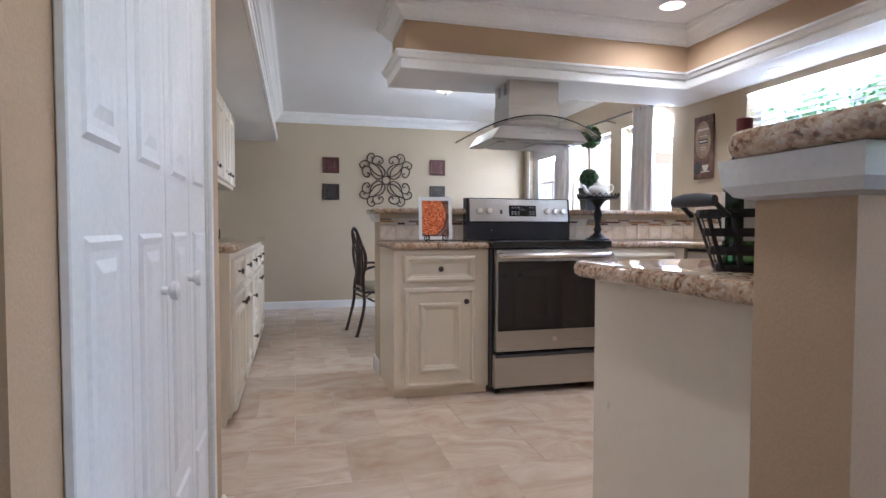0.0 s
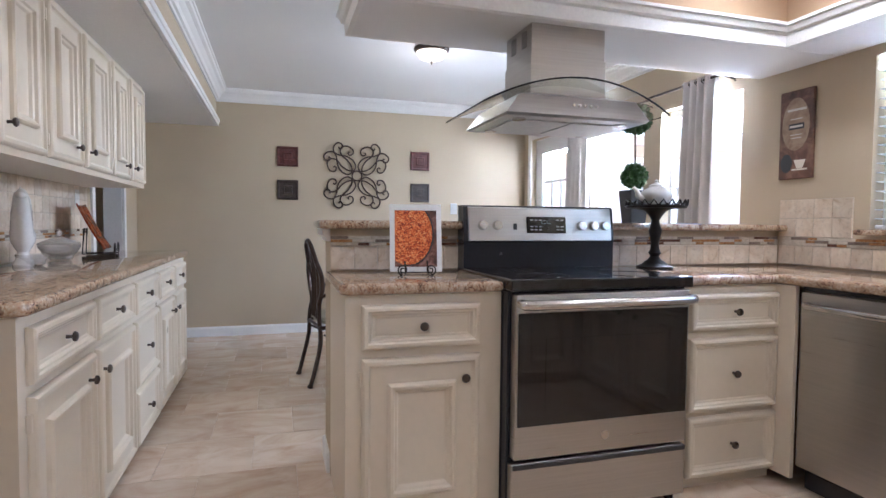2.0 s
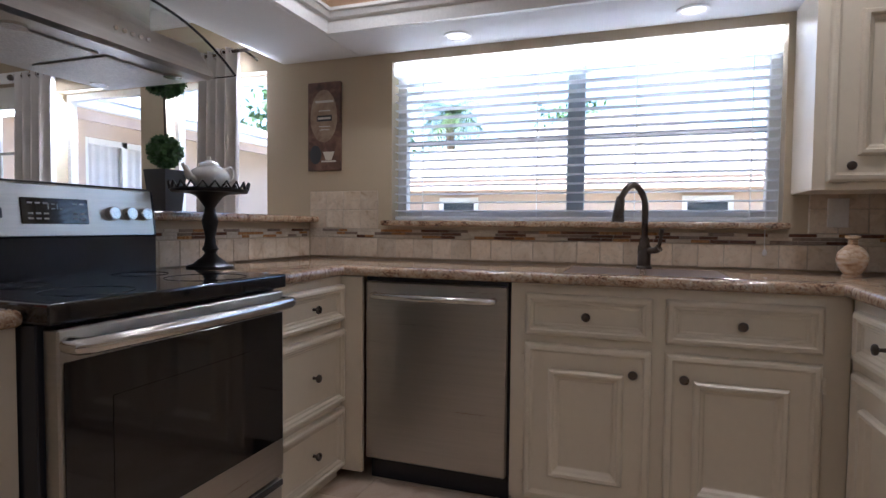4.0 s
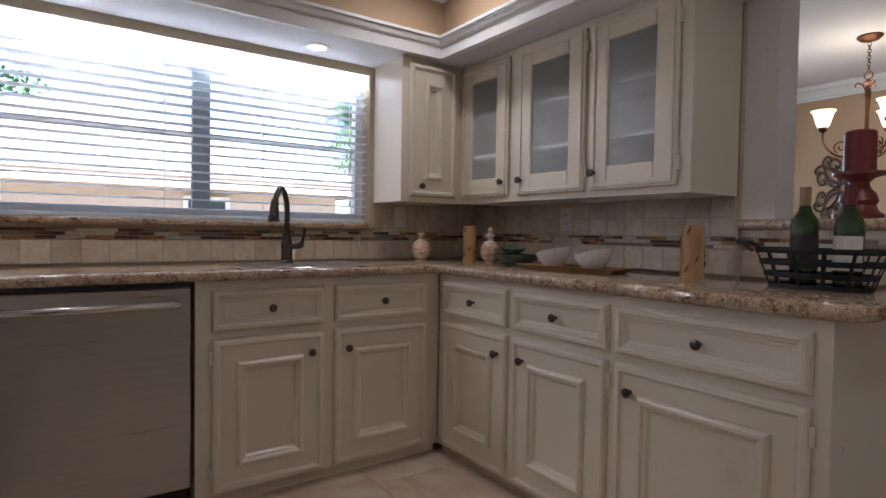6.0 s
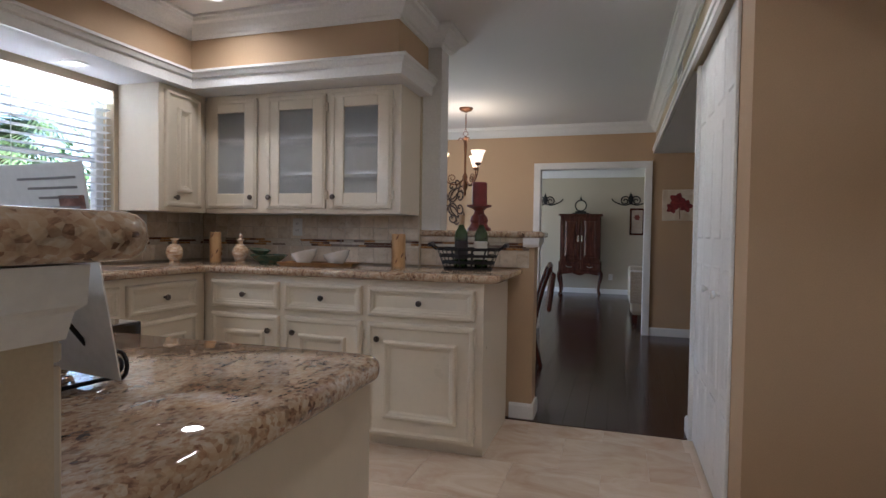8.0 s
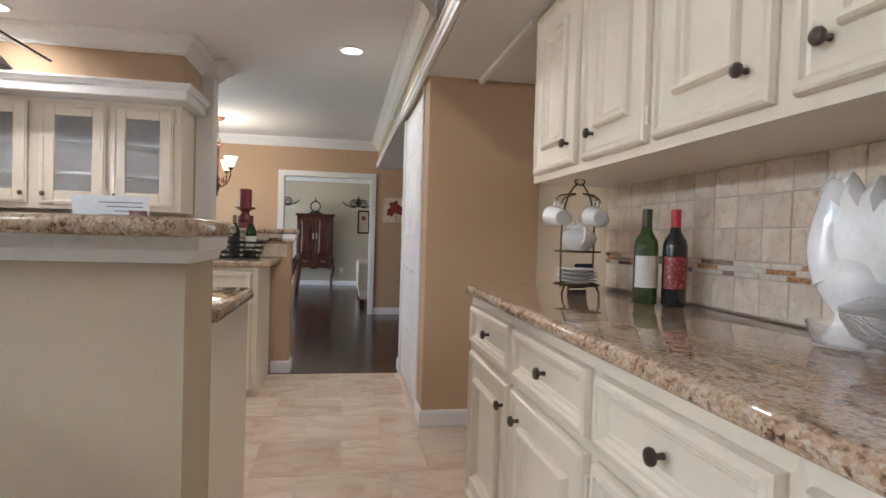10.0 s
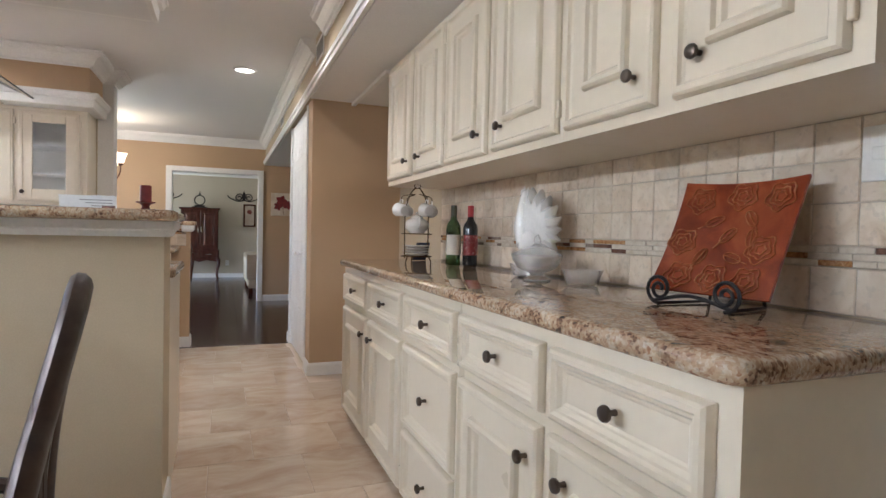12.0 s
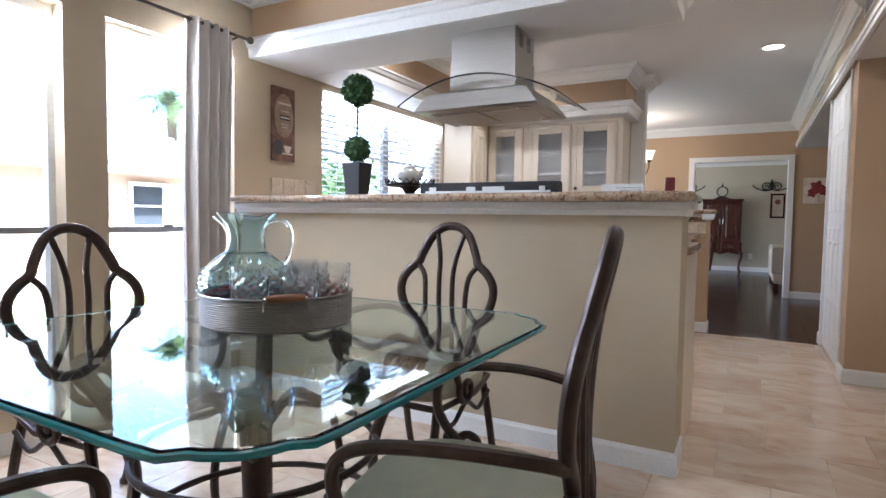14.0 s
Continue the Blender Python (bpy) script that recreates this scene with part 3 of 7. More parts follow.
def wall_unit(m, w, z0, z1, doors, label, depth, glazed=False, knob_z=0.08):
    u = thing("wall_cabinet", label, "cabinet", m)
    h = z1 - z0
    if glazed:
        for nm, bx in (("bottom_panel", (0, 0.018, z0, w, depth, z0 + 0.02)), ("top_panel", (0, 0.018, z1 - 0.02, w, depth, z1)), ("side_panel", (0, 0.018, z0 + 0.02, 0.02, depth, z1 - 0.02)), ("side_panel", (w - 0.02, 0.018, z0 + 0.02, w, depth, z1 - 0.02)), ("back_panel", (0.02, depth - 0.015, z0 + 0.02, w - 0.02, depth, z1 - 0.02))):
            part(nm, boxes(bx), INSIDE, u)
        st = [0.0] + [v for d in doors for v in d[:2]] + [w]
        part("face_frame", boxes(*[(st[i], 0, z0 + 0.03, st[i + 1] if i in (0, len(st) - 2) else st[i + 1], 0.0175, z1 - 0.03) for i in range(0, len(st), 2)], (0, 0, z0, w, 0.0175, z0 + 0.03), (0, 0, z1 - 0.03, w, 0.0175, z1)), CREAM, u)
        part("end_panel", boxes((w + 0.0005, 0.0, z0, w + 0.004, depth, z1)), CREAM, u)
        for sz in (z0 + 0.24, z0 + 0.46):
            part("shelf", boxes((0.021, 0.05, sz, w - 0.021, depth - 0.02, sz + 0.018)), TRIM, u)
    else:
        part("body", boxes((0, 0, z0, w, depth, z1)), CREAM, u)
    for x0, x1, side in doors:
        cw, dh = x1 - x0, h - 0.055
        kx = 0.03 if side == "l" else cw - 0.03
        if not glazed:
            kx = 0.07 if side == "l" else cw - 0.07
        if glazed:
            d = part("door", boxes((0, -0.018, 0, 0.09, 0, dh), (cw - 0.09, -0.018, 0, cw, 0, dh), (0.09, -0.018, 0, cw - 0.09, 0, 0.095), (0.09, -0.018, dh - 0.085, cw - 0.09, 0, dh), bevel=0.004), CREAM, u, m=pose(x0, -0.0005, z0 + 0.027))
            part("pane", boxes((0.088, -0.010, 0.09, cw - 0.088, -0.006, dh - 0.08)), RAIN, d, "textured rain glass pane").visible_shadow = False
            part("bead", boxes((0.012, -0.024, 0.012, 0.03, -0.0185, dh - 0.012), (cw - 0.03, -0.024, 0.012, cw - 0.012, -0.0185, dh - 0.012), (0.03, -0.024, 0.012, cw - 0.03, -0.0185, 0.03), (0.03, -0.024, dh - 0.03, cw - 0.03, -0.0185, dh - 0.012), bevel=0.002), CREAM, d)
            knob(d, kx, 0.07, -0.018)
            for hz in (0.08, dh - 0.08):
                hinge(d, cw + 0.005 if side == "l" else -0.005, hz)
        else:
            front(u, x0, z0 + 0.027, cw, dh, (kx, knob_z), DOOR, "door", cw + 0.004 if side == "l" else -0.004)
    return u


UPL = "cream wall cabinet with two moulded panel doors"
for y0, y1, ds in ((3.89, 4.805, ((0.04, 0.45), (0.51, 0.90))), (4.806, 5.715, ((0.02, 0.42), (0.47, 0.89))), (5.716, 6.54, ((0.02, 0.375), (0.43, 0.79)))):
    wall_unit(pose(-0.10, y0, 0, 0, 0, 90), y1 - y0, 1.335, 2.021, [(*ds[0], "r"), (*ds[1], "l")], UPL, 0.355)
wall_unit(pose(3.145, 1.985, 0, 0, 0, 180), 1.335, 1.215, 1.954, [(0.005, 0.385, "r"), (0.455, 0.865, "l"), (0.895, 1.29, "l")], "cream wall cabinet with three rain-glass doors", 0.32, True)
wall_unit(pose(3.15, 2.375, 0, 0, 0, -90), 0.385, 1.215, 1.954, [(0.04, 0.335, "l")], "narrow cream corner wall cabinet beside the window", 0.295, knob_z=0.055)

# ---- range, hood, dishwasher ----
rng = thing("kitchen_range", "stainless steel electric range with black glass door", "range", pose(1.575, 4.075, 0))
part("body", boxes((0.0, 0.0, 0.03, 0.762, 0.58, 0.872), bevel=0.003), BLACKE, rng)
part("cooktop", boxes((-0.003, -0.045, 0.872, 0.765, 0.50, 0.915), bevel=0.006, seg=2), BLACKG, rng, "black ceramic glass cooktop")
for bx, by, br in ((0.19, 0.1, 0.1), (0.57, 0.1, 0.115), (0.19, 0.36, 0.08), (0.57, 0.36, 0.08)):
    ring = [(bx + br * math.cos(a * math.pi / 14), by + br * math.sin(a * math.pi / 14), 0.9155) for a in range(28)]
    part("burner_ring", tube(ring, 0.0009, 4, closed=True), BLACKE, rng, "thin grey burner outline")
dr = part("oven_door", boxes((0.012, -0.045, 0.262, 0.75, -0.001, 0.862), bevel=0.004), STEEL, rng, "stainless oven door")
part("oven_window", boxes((0.022, -0.0485, 0.385, 0.74, -0.0455, 0.795), bevel=0.001), BLACKG, dr, "black glass oven window")
part("inner_window", boxes((0.13, -0.050, 0.43, 0.62, -0.0488, 0.70), bevel=0.0005), mat("oven_inner_glass", (0.018, 0.014, 0.013), 0.08, coat=0.3), dr)
hb = tube([(0.03, -0.048, 0.83), (0.03, -0.085, 0.83), (0.05, -0.095, 0.83), (0.2, -0.102, 0.83), (0.38, -0.104, 0.83), (0.56, -0.102, 0.83), (0.71, -0.095, 0.83), (0.735, -0.085, 0.83), (0.735, -0.048, 0.83)], 0.018, 10)
part("handle", hb, STEELH, dr, "curved satin steel bar handle", True)
part("badge", lathe([(0.017, 0), (0.017, 0.003)], 16), STEELH, dr, m=pose(0.38, -0.046, 0.325, 90), label="small round metal badge")
dw_ = part("drawer", boxes((0.005, -0.035, 0.045, 0.755, -0.001, 0.245), bevel=0.004), STEEL, rng, "stainless storage drawer")
part("lip", boxes((0.01, -0.043, 0.225, 0.75, -0.0355, 0.246), bevel=0.003), DARKM, dw_)
for fx in (0.03, 0.72):
    part("foot", boxes((fx, 0.02, 0.0, fx + 0.03, 0.06, 0.03)), DARKM, rng)
bp = bmesh.new()
prof = [(0.50, 0.90), (0.50, 1.03), (0.497, 1.035), (0.515, 1.185), (0.53, 1.195), (0.585, 1.195), (0.585, 0.90)]
part("backguard", loft([[(x, y, z) for y, z in prof] for x in (0.0, 0.762)]), BLACKE, rng, "black backguard")
pn = part("control_panel", loft([[(x, y, z) for y, z in ((0.495, 1.035), (0.485, 1.037), (0.503, 1.183), (0.514, 1.188), (0.514, 1.04))] for x in (0.02, 0.742)]), STEEL, rng, "stainless control panel")
TILT_P = math.degrees(math.atan2(0.018, 0.146))
for kx in (0.085, 0.155, 0.58, 0.645, 0.705):
    part("dial", lathe([(0.022, 0.0), (0.021, 0.018), (0.019, 0.022), (0.004, 0.0225)], 18), STEELH, pn, "round steel dial", True, pose(kx, 0.494, 1.105, 90 - TILT_P))
part("display", boxes((0.30, -0.003, -0.038, 0.50, 0, 0.038), bevel=0.002), BLACKG, pn, "black display window", m=pose(0, 0.4935, 1.108, -TILT_P))
part("digits", boxes((0.375, -0.0045, 0.005, 0.378, -0.0032, 0.022), (0.385, -0.0045, 0.005, 0.397, -0.0032, 0.008), (0.385, -0.0045, 0.019, 0.397, -0.0032, 0.022), (0.402, -0.0045, 0.005, 0.405, -0.0032, 0.022), (0.410, -0.0045, 0.005, 0.42, -0.0032, 0.009)), mat("display_digits", (0.25, 0.3, 0.32), 0.4), pn, m=pose(0, 0.4935, 1.108, -TILT_P))
BUTTON = mat("button_grey", (0.4, 0.4, 0.4), 0.5)
for i in (0, 1, 2, 6, 7):
    for z in (-0.025, -0.01, 0.02):
        part("button", boxes((0.308 + 0.022 * i, -0.0045, z, 0.322 + 0.022 * i, -0.0032, z + 0.005)), BUTTON, pn, m=pose(0.01, 0.4935, 1.108, -TILT_P))
REAR = mat("galvanised_rear_plate", (0.62, 0.63, 0.63), 0.45, 0.3, var=0.06)
rp = part("rear_plate", boxes((0.035, 0.5855, 0.93, 0.727, 0.5885, 1.152), bevel=0.001), REAR, rng, "pale metal rear plate of the backguard")
for cx, cw_ in ((0.06, 0.03), (0.27, 0.12), (0.43, 0.05), (0.66, 0.04)):
    part("clip", boxes((cx, 0.589, 1.135, cx + cw_, 0.594, 1.172), bevel=0.001), REAR, rp)
part("rocker", boxes((0.235, -0.004, -0.014, 0.252, 0, 0.014), bevel=0.001), DARKM, pn, m=pose(0, 0.4935, 1.1, -TILT_P))

HX, HY = 1.98, 4.53
hood = thing("range_hood", "stainless island range hood with curved glass canopy", "range hood", pose(HX, HY, 0))
part("chimney", boxes((-0.178, -0.136, 1.66, 0.178, 0.136, 1.82)), STEEL, hood, "stainless lower chimney")
part("upper_chimney", boxes((-0.174, -0.132, 1.82, 0.174, 0.132, 1.956)), STEEL, hood)
for sx in (-0.1745, 0.1745):
    for yy in (-0.06, 0.05):
        part("vent_slots", boxes(*[(sx - 0.0015, yy - 0.025, 1.87 + 0.012 * k, sx + 0.0015, yy + 0.025, 1.875 + 0.012 * k) for k in range(6)]), BLACKE, hood, "dark vent slots")
RIM = [(0.325, 0.225, 1.548), (0.33, 0.245, 1.556), (0.27, 0.23, 1.634), (0.178, 0.136, 1.664)]
part("canopy", loft([[(-x, -y, z), (x, -y, z), (x, y, z), (-x, y, z)] for x, y, z in RIM]), STEEL, hood, "stainless hood body")
for fx in (-0.135, 0.135):
    part("filter", boxes((fx - 0.125, -0.15, 1.542, fx + 0.125, 0.15, 1.5475), bevel=0.002), mat("filter_mesh", (0.55, 0.54, 0.52), 0.45, 0.9, var=0.2, scale=200), hood, "grey mesh grease filter")
for fx in (-0.24, 0.24):
    for fy in (-0.16, 0.16):
        part("hood_lamp", lathe([(0.028, 1.541), (0.028, 1.548)], 14, (fx, fy, 0)), STEELH, hood)
for k in range(5):
    part("button", lathe([(0.007, 0), (0.006, 0.006)], 10), STEELH, hood, m=pose(-0.03 + 0.026 * k, -0.236, 1.60, 90))
gl = []
for i in range(25):
    x = -0.43 + 0.86 * i / 24
    z = 1.70 - 0.115 * (x / 0.43) ** 2
    yb = 0.255 - 0.03 * (x / 0.43) ** 2
    gl.append([(x, -yb - 0.02, z), (x, yb + 0.02, z), (x, yb + 0.02, z + 0.007), (x, -yb - 0.02, z + 0.007)])
part("glass_canopy", loft(gl), HOODG, hood, "arched clear glass canopy", True)
for s in (-1, 1):
    part("glass_rim", tube([(r[0][0], s * (r[1][1] + 0.001), r[0][2] + 0.0035) for r in gl], 0.004, 6), BLACKE, hood, "dark edge of the curved glass")

dwm = thing("dishwasher", "stainless steel dishwasher built in under the worktop", "dishwasher", pose(2.868, 4.02, 0, 0, 0, -90))
part("body", boxes((0.003, 0.03, 0.10, 0.602, 0.555, 0.862)), DARKM, dwm)
dd = part("door", boxes((0.004, 0.0, 0.105, 0.60, 0.029, 0.845), bevel=0.005), STEEL, dwm, "brushed steel door")
# black strip in the gap above the door, its shade put into the colour
part("top_gap_shade", boxes((0.004, 0.012, 0.846, 0.60, 0.0295, 0.862)), BLACKE, dwm)
part("handle", tube([(0.05, -0.002, 0.79), (0.05, -0.03, 0.79), (0.07, -0.042, 0.79), (0.3, -0.05, 0.79), (0.53, -0.042, 0.79), (0.55, -0.03, 0.79), (0.55, -0.002, 0.79)], 0.014, 10), STEELH, dd, "curved steel bar handle", True)
part("kick_plate", boxes((0.004, 0.06, 0.0, 0.60, 0.09, 0.1)), BLACKE, dwm, "black kick plate")

# ---- doors and windows ----
BLIND = mat("white_blind_slats", (0.88, 0.89, 0.90), 0.45, var=0.02)
bn = BLIND.node_tree.nodes
thin, both = bn.new("ShaderNodeBsdfTranslucent"), bn.new("ShaderNodeMixShader")
thin.inputs["Color"].default_value = (0.90, 0.91, 0.92, 1)
both.inputs[0].default_value = 0.5
BLIND.node_tree.links.new(bn["Principled BSDF"].outputs[0], both.inputs[1])
BLIND.node_tree.links.new(thin.outputs[0], both.inputs[2])
BLIND.node_tree.links.new(both.outputs[0], bn["Material Output"].inputs["Surface"])
kw = thing("window_1", "kitchen window with white slatted blind, open", "window", kind="structure")
part("window_frame", boxes((3.53, 2.40, 1.10, 3.58, 2.45, 1.91), (3.53, 4.12, 1.10, 3.58, 4.17, 1.91), (3.53, 2.45, 1.10, 3.58, 4.12, 1.15), (3.53, 2.45, 1.86, 3.58, 4.12, 1.91), bevel=0.003), TRIM, kw)
part("mullion", boxes((3.535, 3.21, 1.15, 3.575, 3.29, 1.86), (3.54, 2.45, 1.49, 3.57, 3.21, 1.515), (3.54, 3.29, 1.49, 3.57, 4.12, 1.515)), mat("grey_window_bar", (0.42, 0.46, 0.50), 0.5), kw, "grey window bars")
for a, b in ((2.445, 3.215), (3.285, 4.125)):
    p = part("pane", boxes((3.553, a, 1.145, 3.557, b, 1.865)), PANE, kw)
    p.visible_shadow = False
bl = thing("window_blind", "white faux-wood slatted blind, lowered and tilted open", "blind", pose(3.485, 0, 0))
part("headrail", boxes((-0.035, 2.41, 1.835, 0.03, 4.16, 1.908), bevel=0.004), BLIND, bl)
part("bottom_rail", boxes((-0.025, 2.415, 1.104, 0.025, 4.155, 1.122), bevel=0.004), BLIND, bl)
slat_bm = boxes((-0.025, -0.87, -0.0015, 0.025, 0.87, 0.0015))
slat_me = None
NSL = 17
for i in range(NSL):
    z = 1.150 + i * (1.835 - 1.150) / (NSL - 1)
    if slat_me is None:
        s = part("slat", slat_bm, BLIND, bl, m=pose(0, 3.285, z, 0, 4, 0))
        slat_me = s.data
    else:
        s = new("slat", slat_me)
        s.parent, s.matrix_basis = bl, pose(0, 3.285, z, 0, 4, 0)
for y in (2.52, 2.98, 3.42, 4.0):
    part("cord", tube([(-0.027, y, 1.11), (-0.027, y, 1.85)], 0.0022, 5), BLIND, bl)
part("pull_cord", tube([(-0.04, 2.46, 1.86), (-0.045, 2.465, 1.0), (-0.04, 2.46, 0.985)], 0.002, 5), BLIND, bl)
part("tassel", lathe([(0.003, 0.0), (0.008, -0.01), (0.009, -0.025), (0.003, -0.03)], 10, (-0.042, 2.463, 0.99)), BLIND, bl, "small white cord tassel")

FRAMEW = mat("white_window_vinyl", (0.74, 0.74, 0.73), 0.45)
RAILG = mat("grey_sash_rail", (0.30, 0.29, 0.28), 0.5)
for k, (a, b) in enumerate(((4.94, 5.68), (5.87, 6.61))):
    w = thing("window_%d" % (k + 2), "tall single-hung dining window with grey meeting rail", "window", kind="structure")
    part("window_frame", boxes((3.53, a, 0.24, 3.58, a + 0.03, 1.93), (3.53, b - 0.03, 0.24, 3.58, b, 1.93), (3.53, a + 0.03, 0.24, 3.58, b - 0.03, 0.28), (3.53, a + 0.03, 1.89, 3.58, b - 0.03, 1.93)), FRAMEW, w)
    part("meeting_rail", boxes((3.535, a + 0.03, 0.915, 3.575, b - 0.03, 0.945), bevel=0.003), RAILG, w)
    part("sash_lock", boxes((3.525, (a + b) / 2 - 0.03, 0.945, 3.54, (a + b) / 2 + 0.03, 0.956), bevel=0.002), RAILG, w)
    part("window_sill", boxes((3.42, a - 0.03, 0.20, 3.528, b + 0.03, 0.24), bevel=0.004), TRIM, w)
    p = part("pane", boxes((3.553, a + 0.028, 0.275, 3.557, b - 0.028, 1.895)), PANE, w)
    p.visible_shadow = False

fd = thing("door_1", "white glazed patio door with small panes", "door", kind="structure")
part("casing", boxes((3.432, 6.85, 0, 3.4495, 6.92, 2.09), (3.432, 7.80, 0, 3.4495, 7.87, 2.09), (3.432, 6.92, 2.02, 3.4495, 7.80, 2.09), bevel=0.003), TRIM, fd)
part("door_leaf", boxes((3.50, 6.922, 0.01, 3.54, 7.07, 2.015), (3.50, 7.65, 0.01, 3.54, 7.798, 2.015), (3.50, 7.07, 0.01, 3.54, 7.65, 0.95), (3.50, 7.07, 1.86, 3.54, 7.65, 2.015)), DOORW, fd)
part("muntins", boxes(*[(3.512, 7.07 + 0.58 * i / 3 - 0.009, 0.95, 3.53, 7.07 + 0.58 * i / 3 + 0.009, 1.86) for i in (1, 2)], *[(3.514, 7.07, 0.95 + 0.91 * i / 3 - 0.009, 3.528, 7.65, 0.95 + 0.91 * i / 3 + 0.009) for i in (1, 2)]), DOORW, fd)
p = part("pane", boxes((3.519, 7.068, 0.948, 3.523, 7.652, 1.862)), PANE, fd)
p.visible_shadow = False
part("door_handle", lathe([(0.012, 0), (0.012, 0.03), (0.028, 0.04), (0.028, 0.06), (0.01, 0.07)], 16), STEELH, fd, "round steel door knob", True, pose(3.50, 6.985, 0.98, 0, -90, 0))

pd = thing("door_2", "white folding pantry doors with raised panels, closed", "door", kind="structure")
for i in range(4):
    y0 = 1.705 + i * 0.252
    lf = part("leaf", boxes((0.178, y0, 0.012, 0.206, y0 + 0.249, 2.015), bevel=0.002), DOORW, pd)
    for z0, z1 in ((0.10, 0.42), (0.47, 0.98), (1.10, 1.60), (1.68, 1.93)):
        part("panel", rings_panel(0.155, z1 - z0, [(0.0, 0.0), (0.008, 0.005), (0.02, 0.003), (0.032, 0.003), (0.05, 0.007), (0.06, 0.007)], 0.001), DOORW, lf, m=pose(0.2065, y0 + 0.047, z0, 0, 0, 90))
    if i in (1, 2):
        part("knob", lathe([(0.008, 0), (0.008, 0.015), (0.018, 0.022), (0.018, 0.032), (0.008, 0.036)], 14), DOORW, lf, "white wooden knob", True, pose(0.206, y0 + (0.19 if i == 1 else 0.21), 0.87, 0, 90, 0))
part("jamb", boxes((0.213, 1.66, 0, 0.225, 1.702, 2.02), (0.213, 2.713, 0, 0.225, 2.745, 2.02), (0.168, 1.687, 0, 0.2125, 1.702, 2.02), (0.168, 2.713, 0, 0.2125, 2.724, 2.02), bevel=0.002), TRIM, pd)

# ---- loose things: kitchen ----
WHITEC = mat("white_glazed_ceramic", (0.78, 0.76, 0.73), 0.15, var=0.03, coat=0.4)
PAPER = mat("white_paper", (0.80, 0.80, 0.79), 0.6, var=0.01)
INK = mat("grey_print", (0.25, 0.24, 0.24), 0.7)
RICE = stone("orange_food_print", [(0.3, 0.22, 0.02, 0.01), (0.45, 0.62, 0.10, 0.02), (0.6, 0.80, 0.26, 0.07), (0.75, 0.85, 0.45, 0.2)], 55, 5, 0.35, 1.0, cells=190)
DARKP = stone("dark_kitchen_print", [(0.3, 0.03, 0.02, 0.02), (0.5, 0.16, 0.07, 0.05), (0.7, 0.40, 0.22, 0.18)], 26, 4, 0.35)
REDW = mat("red_stained_wood", (0.17, 0.03, 0.022), 0.35, var=0.25, scale=18, bump=0.1)
REDC = mat("dark_red_candle_wax", (0.20, 0.03, 0.03), 0.45, var=0.12, scale=25)
LEAF = mat("boxwood_leaf", (0.05, 0.12, 0.035), 0.5, var=0.35, scale=40)
TERRA = stone("terracotta_glaze", [(0.3, 0.13, 0.022, 0.010), (0.5, 0.24, 0.045, 0.017), (0.7, 0.33, 0.085, 0.03)], 9, 6, 0.22, bump=0.1)
GREENB = stone("green_brown_bowl_glaze", [(0.3, 0.02, 0.05, 0.04), (0.5, 0.10, 0.16, 0.11), (0.7, 0.20, 0.12, 0.06)], 30, 5, 0.15)
BAMBOO = stone("carved_bamboo_wax", [(0.3, 0.22, 0.10, 0.04), (0.5, 0.52, 0.30, 0.13), (0.7, 0.62, 0.40, 0.2)], 12, 5, 0.45, stretch=(1, 1, 0.3))
CARVE = mat("carved_dark_brown", (0.16, 0.07, 0.03), 0.5)
ONYX = stone("banded_onyx", [(0.3, 0.30, 0.15, 0.08), (0.5, 0.62, 0.45, 0.30), (0.7, 0.75, 0.68, 0.58)], 22, 5, 0.15, stretch=(1, 1, 2.5))
TRAYW = mat("honey_wood_tray", (0.30, 0.16, 0.06), 0.4, var=0.25, scale=20, bump=0.1)
BOTG = glass("green_bottle_glass", (0.10, 0.22, 0.08), 0.0, 1.45)
BOTD = mat("dark_wine_glass", (0.012, 0.012, 0.014), 0.06, coat=0.4)
RED = mat("red_foil", (0.45, 0.02, 0.025), 0.35)
LABW = mat("cream_label", (0.62, 0.58, 0.50), 0.6)
PLASTIC = mat("white_plate_plastic", (0.72, 0.71, 0.68), 0.35)
WIRE = mat("antique_brass_wire", (0.10, 0.065, 0.035), 0.4, 0.8)


def plate_on_wall(m, label, slots=True):
    o = thing("outlet_plate" if slots else "switch_plate", label, "outlet" if slots else "switch", m)
    part("plate", boxes((-0.037, -0.006, -0.058, 0.037, 0, 0.058), bevel=0.002), PLASTIC, o)
    for z in ((-0.022, 0.022) if slots else (0.0,)):
        s = part("socket" if slots else "toggle", boxes((-0.016, -0.009, z - 0.014, 0.016, -0.006, z + 0.014), bevel=0.002), PLASTIC, o)
        if slots:
            part("slots", boxes((-0.008, -0.0096, z - 0.006, -0.005, -0.0088, z + 0.006), (0.005, -0.0096, z - 0.006, 0.008, -0.0088, z + 0.006)), DARKM, s)
    return o


plate_on_wall(pose(2.672, 1.668, 1.135, 0, 0, 180), "white power outlet on the backsplash")
plate_on_wall(pose(3.441, 2.21, 1.14, 0, 0, -90), "white light switch plate beside the window", False)
plate_on_wall(pose(-0.451, 6.35, 1.25, 0, 0, 90), "white switch plate above the long counter", False)
plate_on_wall(pose(-0.451, 5.0, 1.14, 0, 0, 90), "white outlet plate behind the ceramic rooster")
plate_on_wall(pose(-0.459, 3.45, 1.14, 0, 0, 90), "white switch plate in the niche", False)
plate_on_wall(pose(2.62, 7.999, 1.27), "white thermostat plate on the dining wall", False)
plate_on_wall(pose(0.72, -6.038, 0.32, 0, 0, 180), "white outlet on the far room wall")

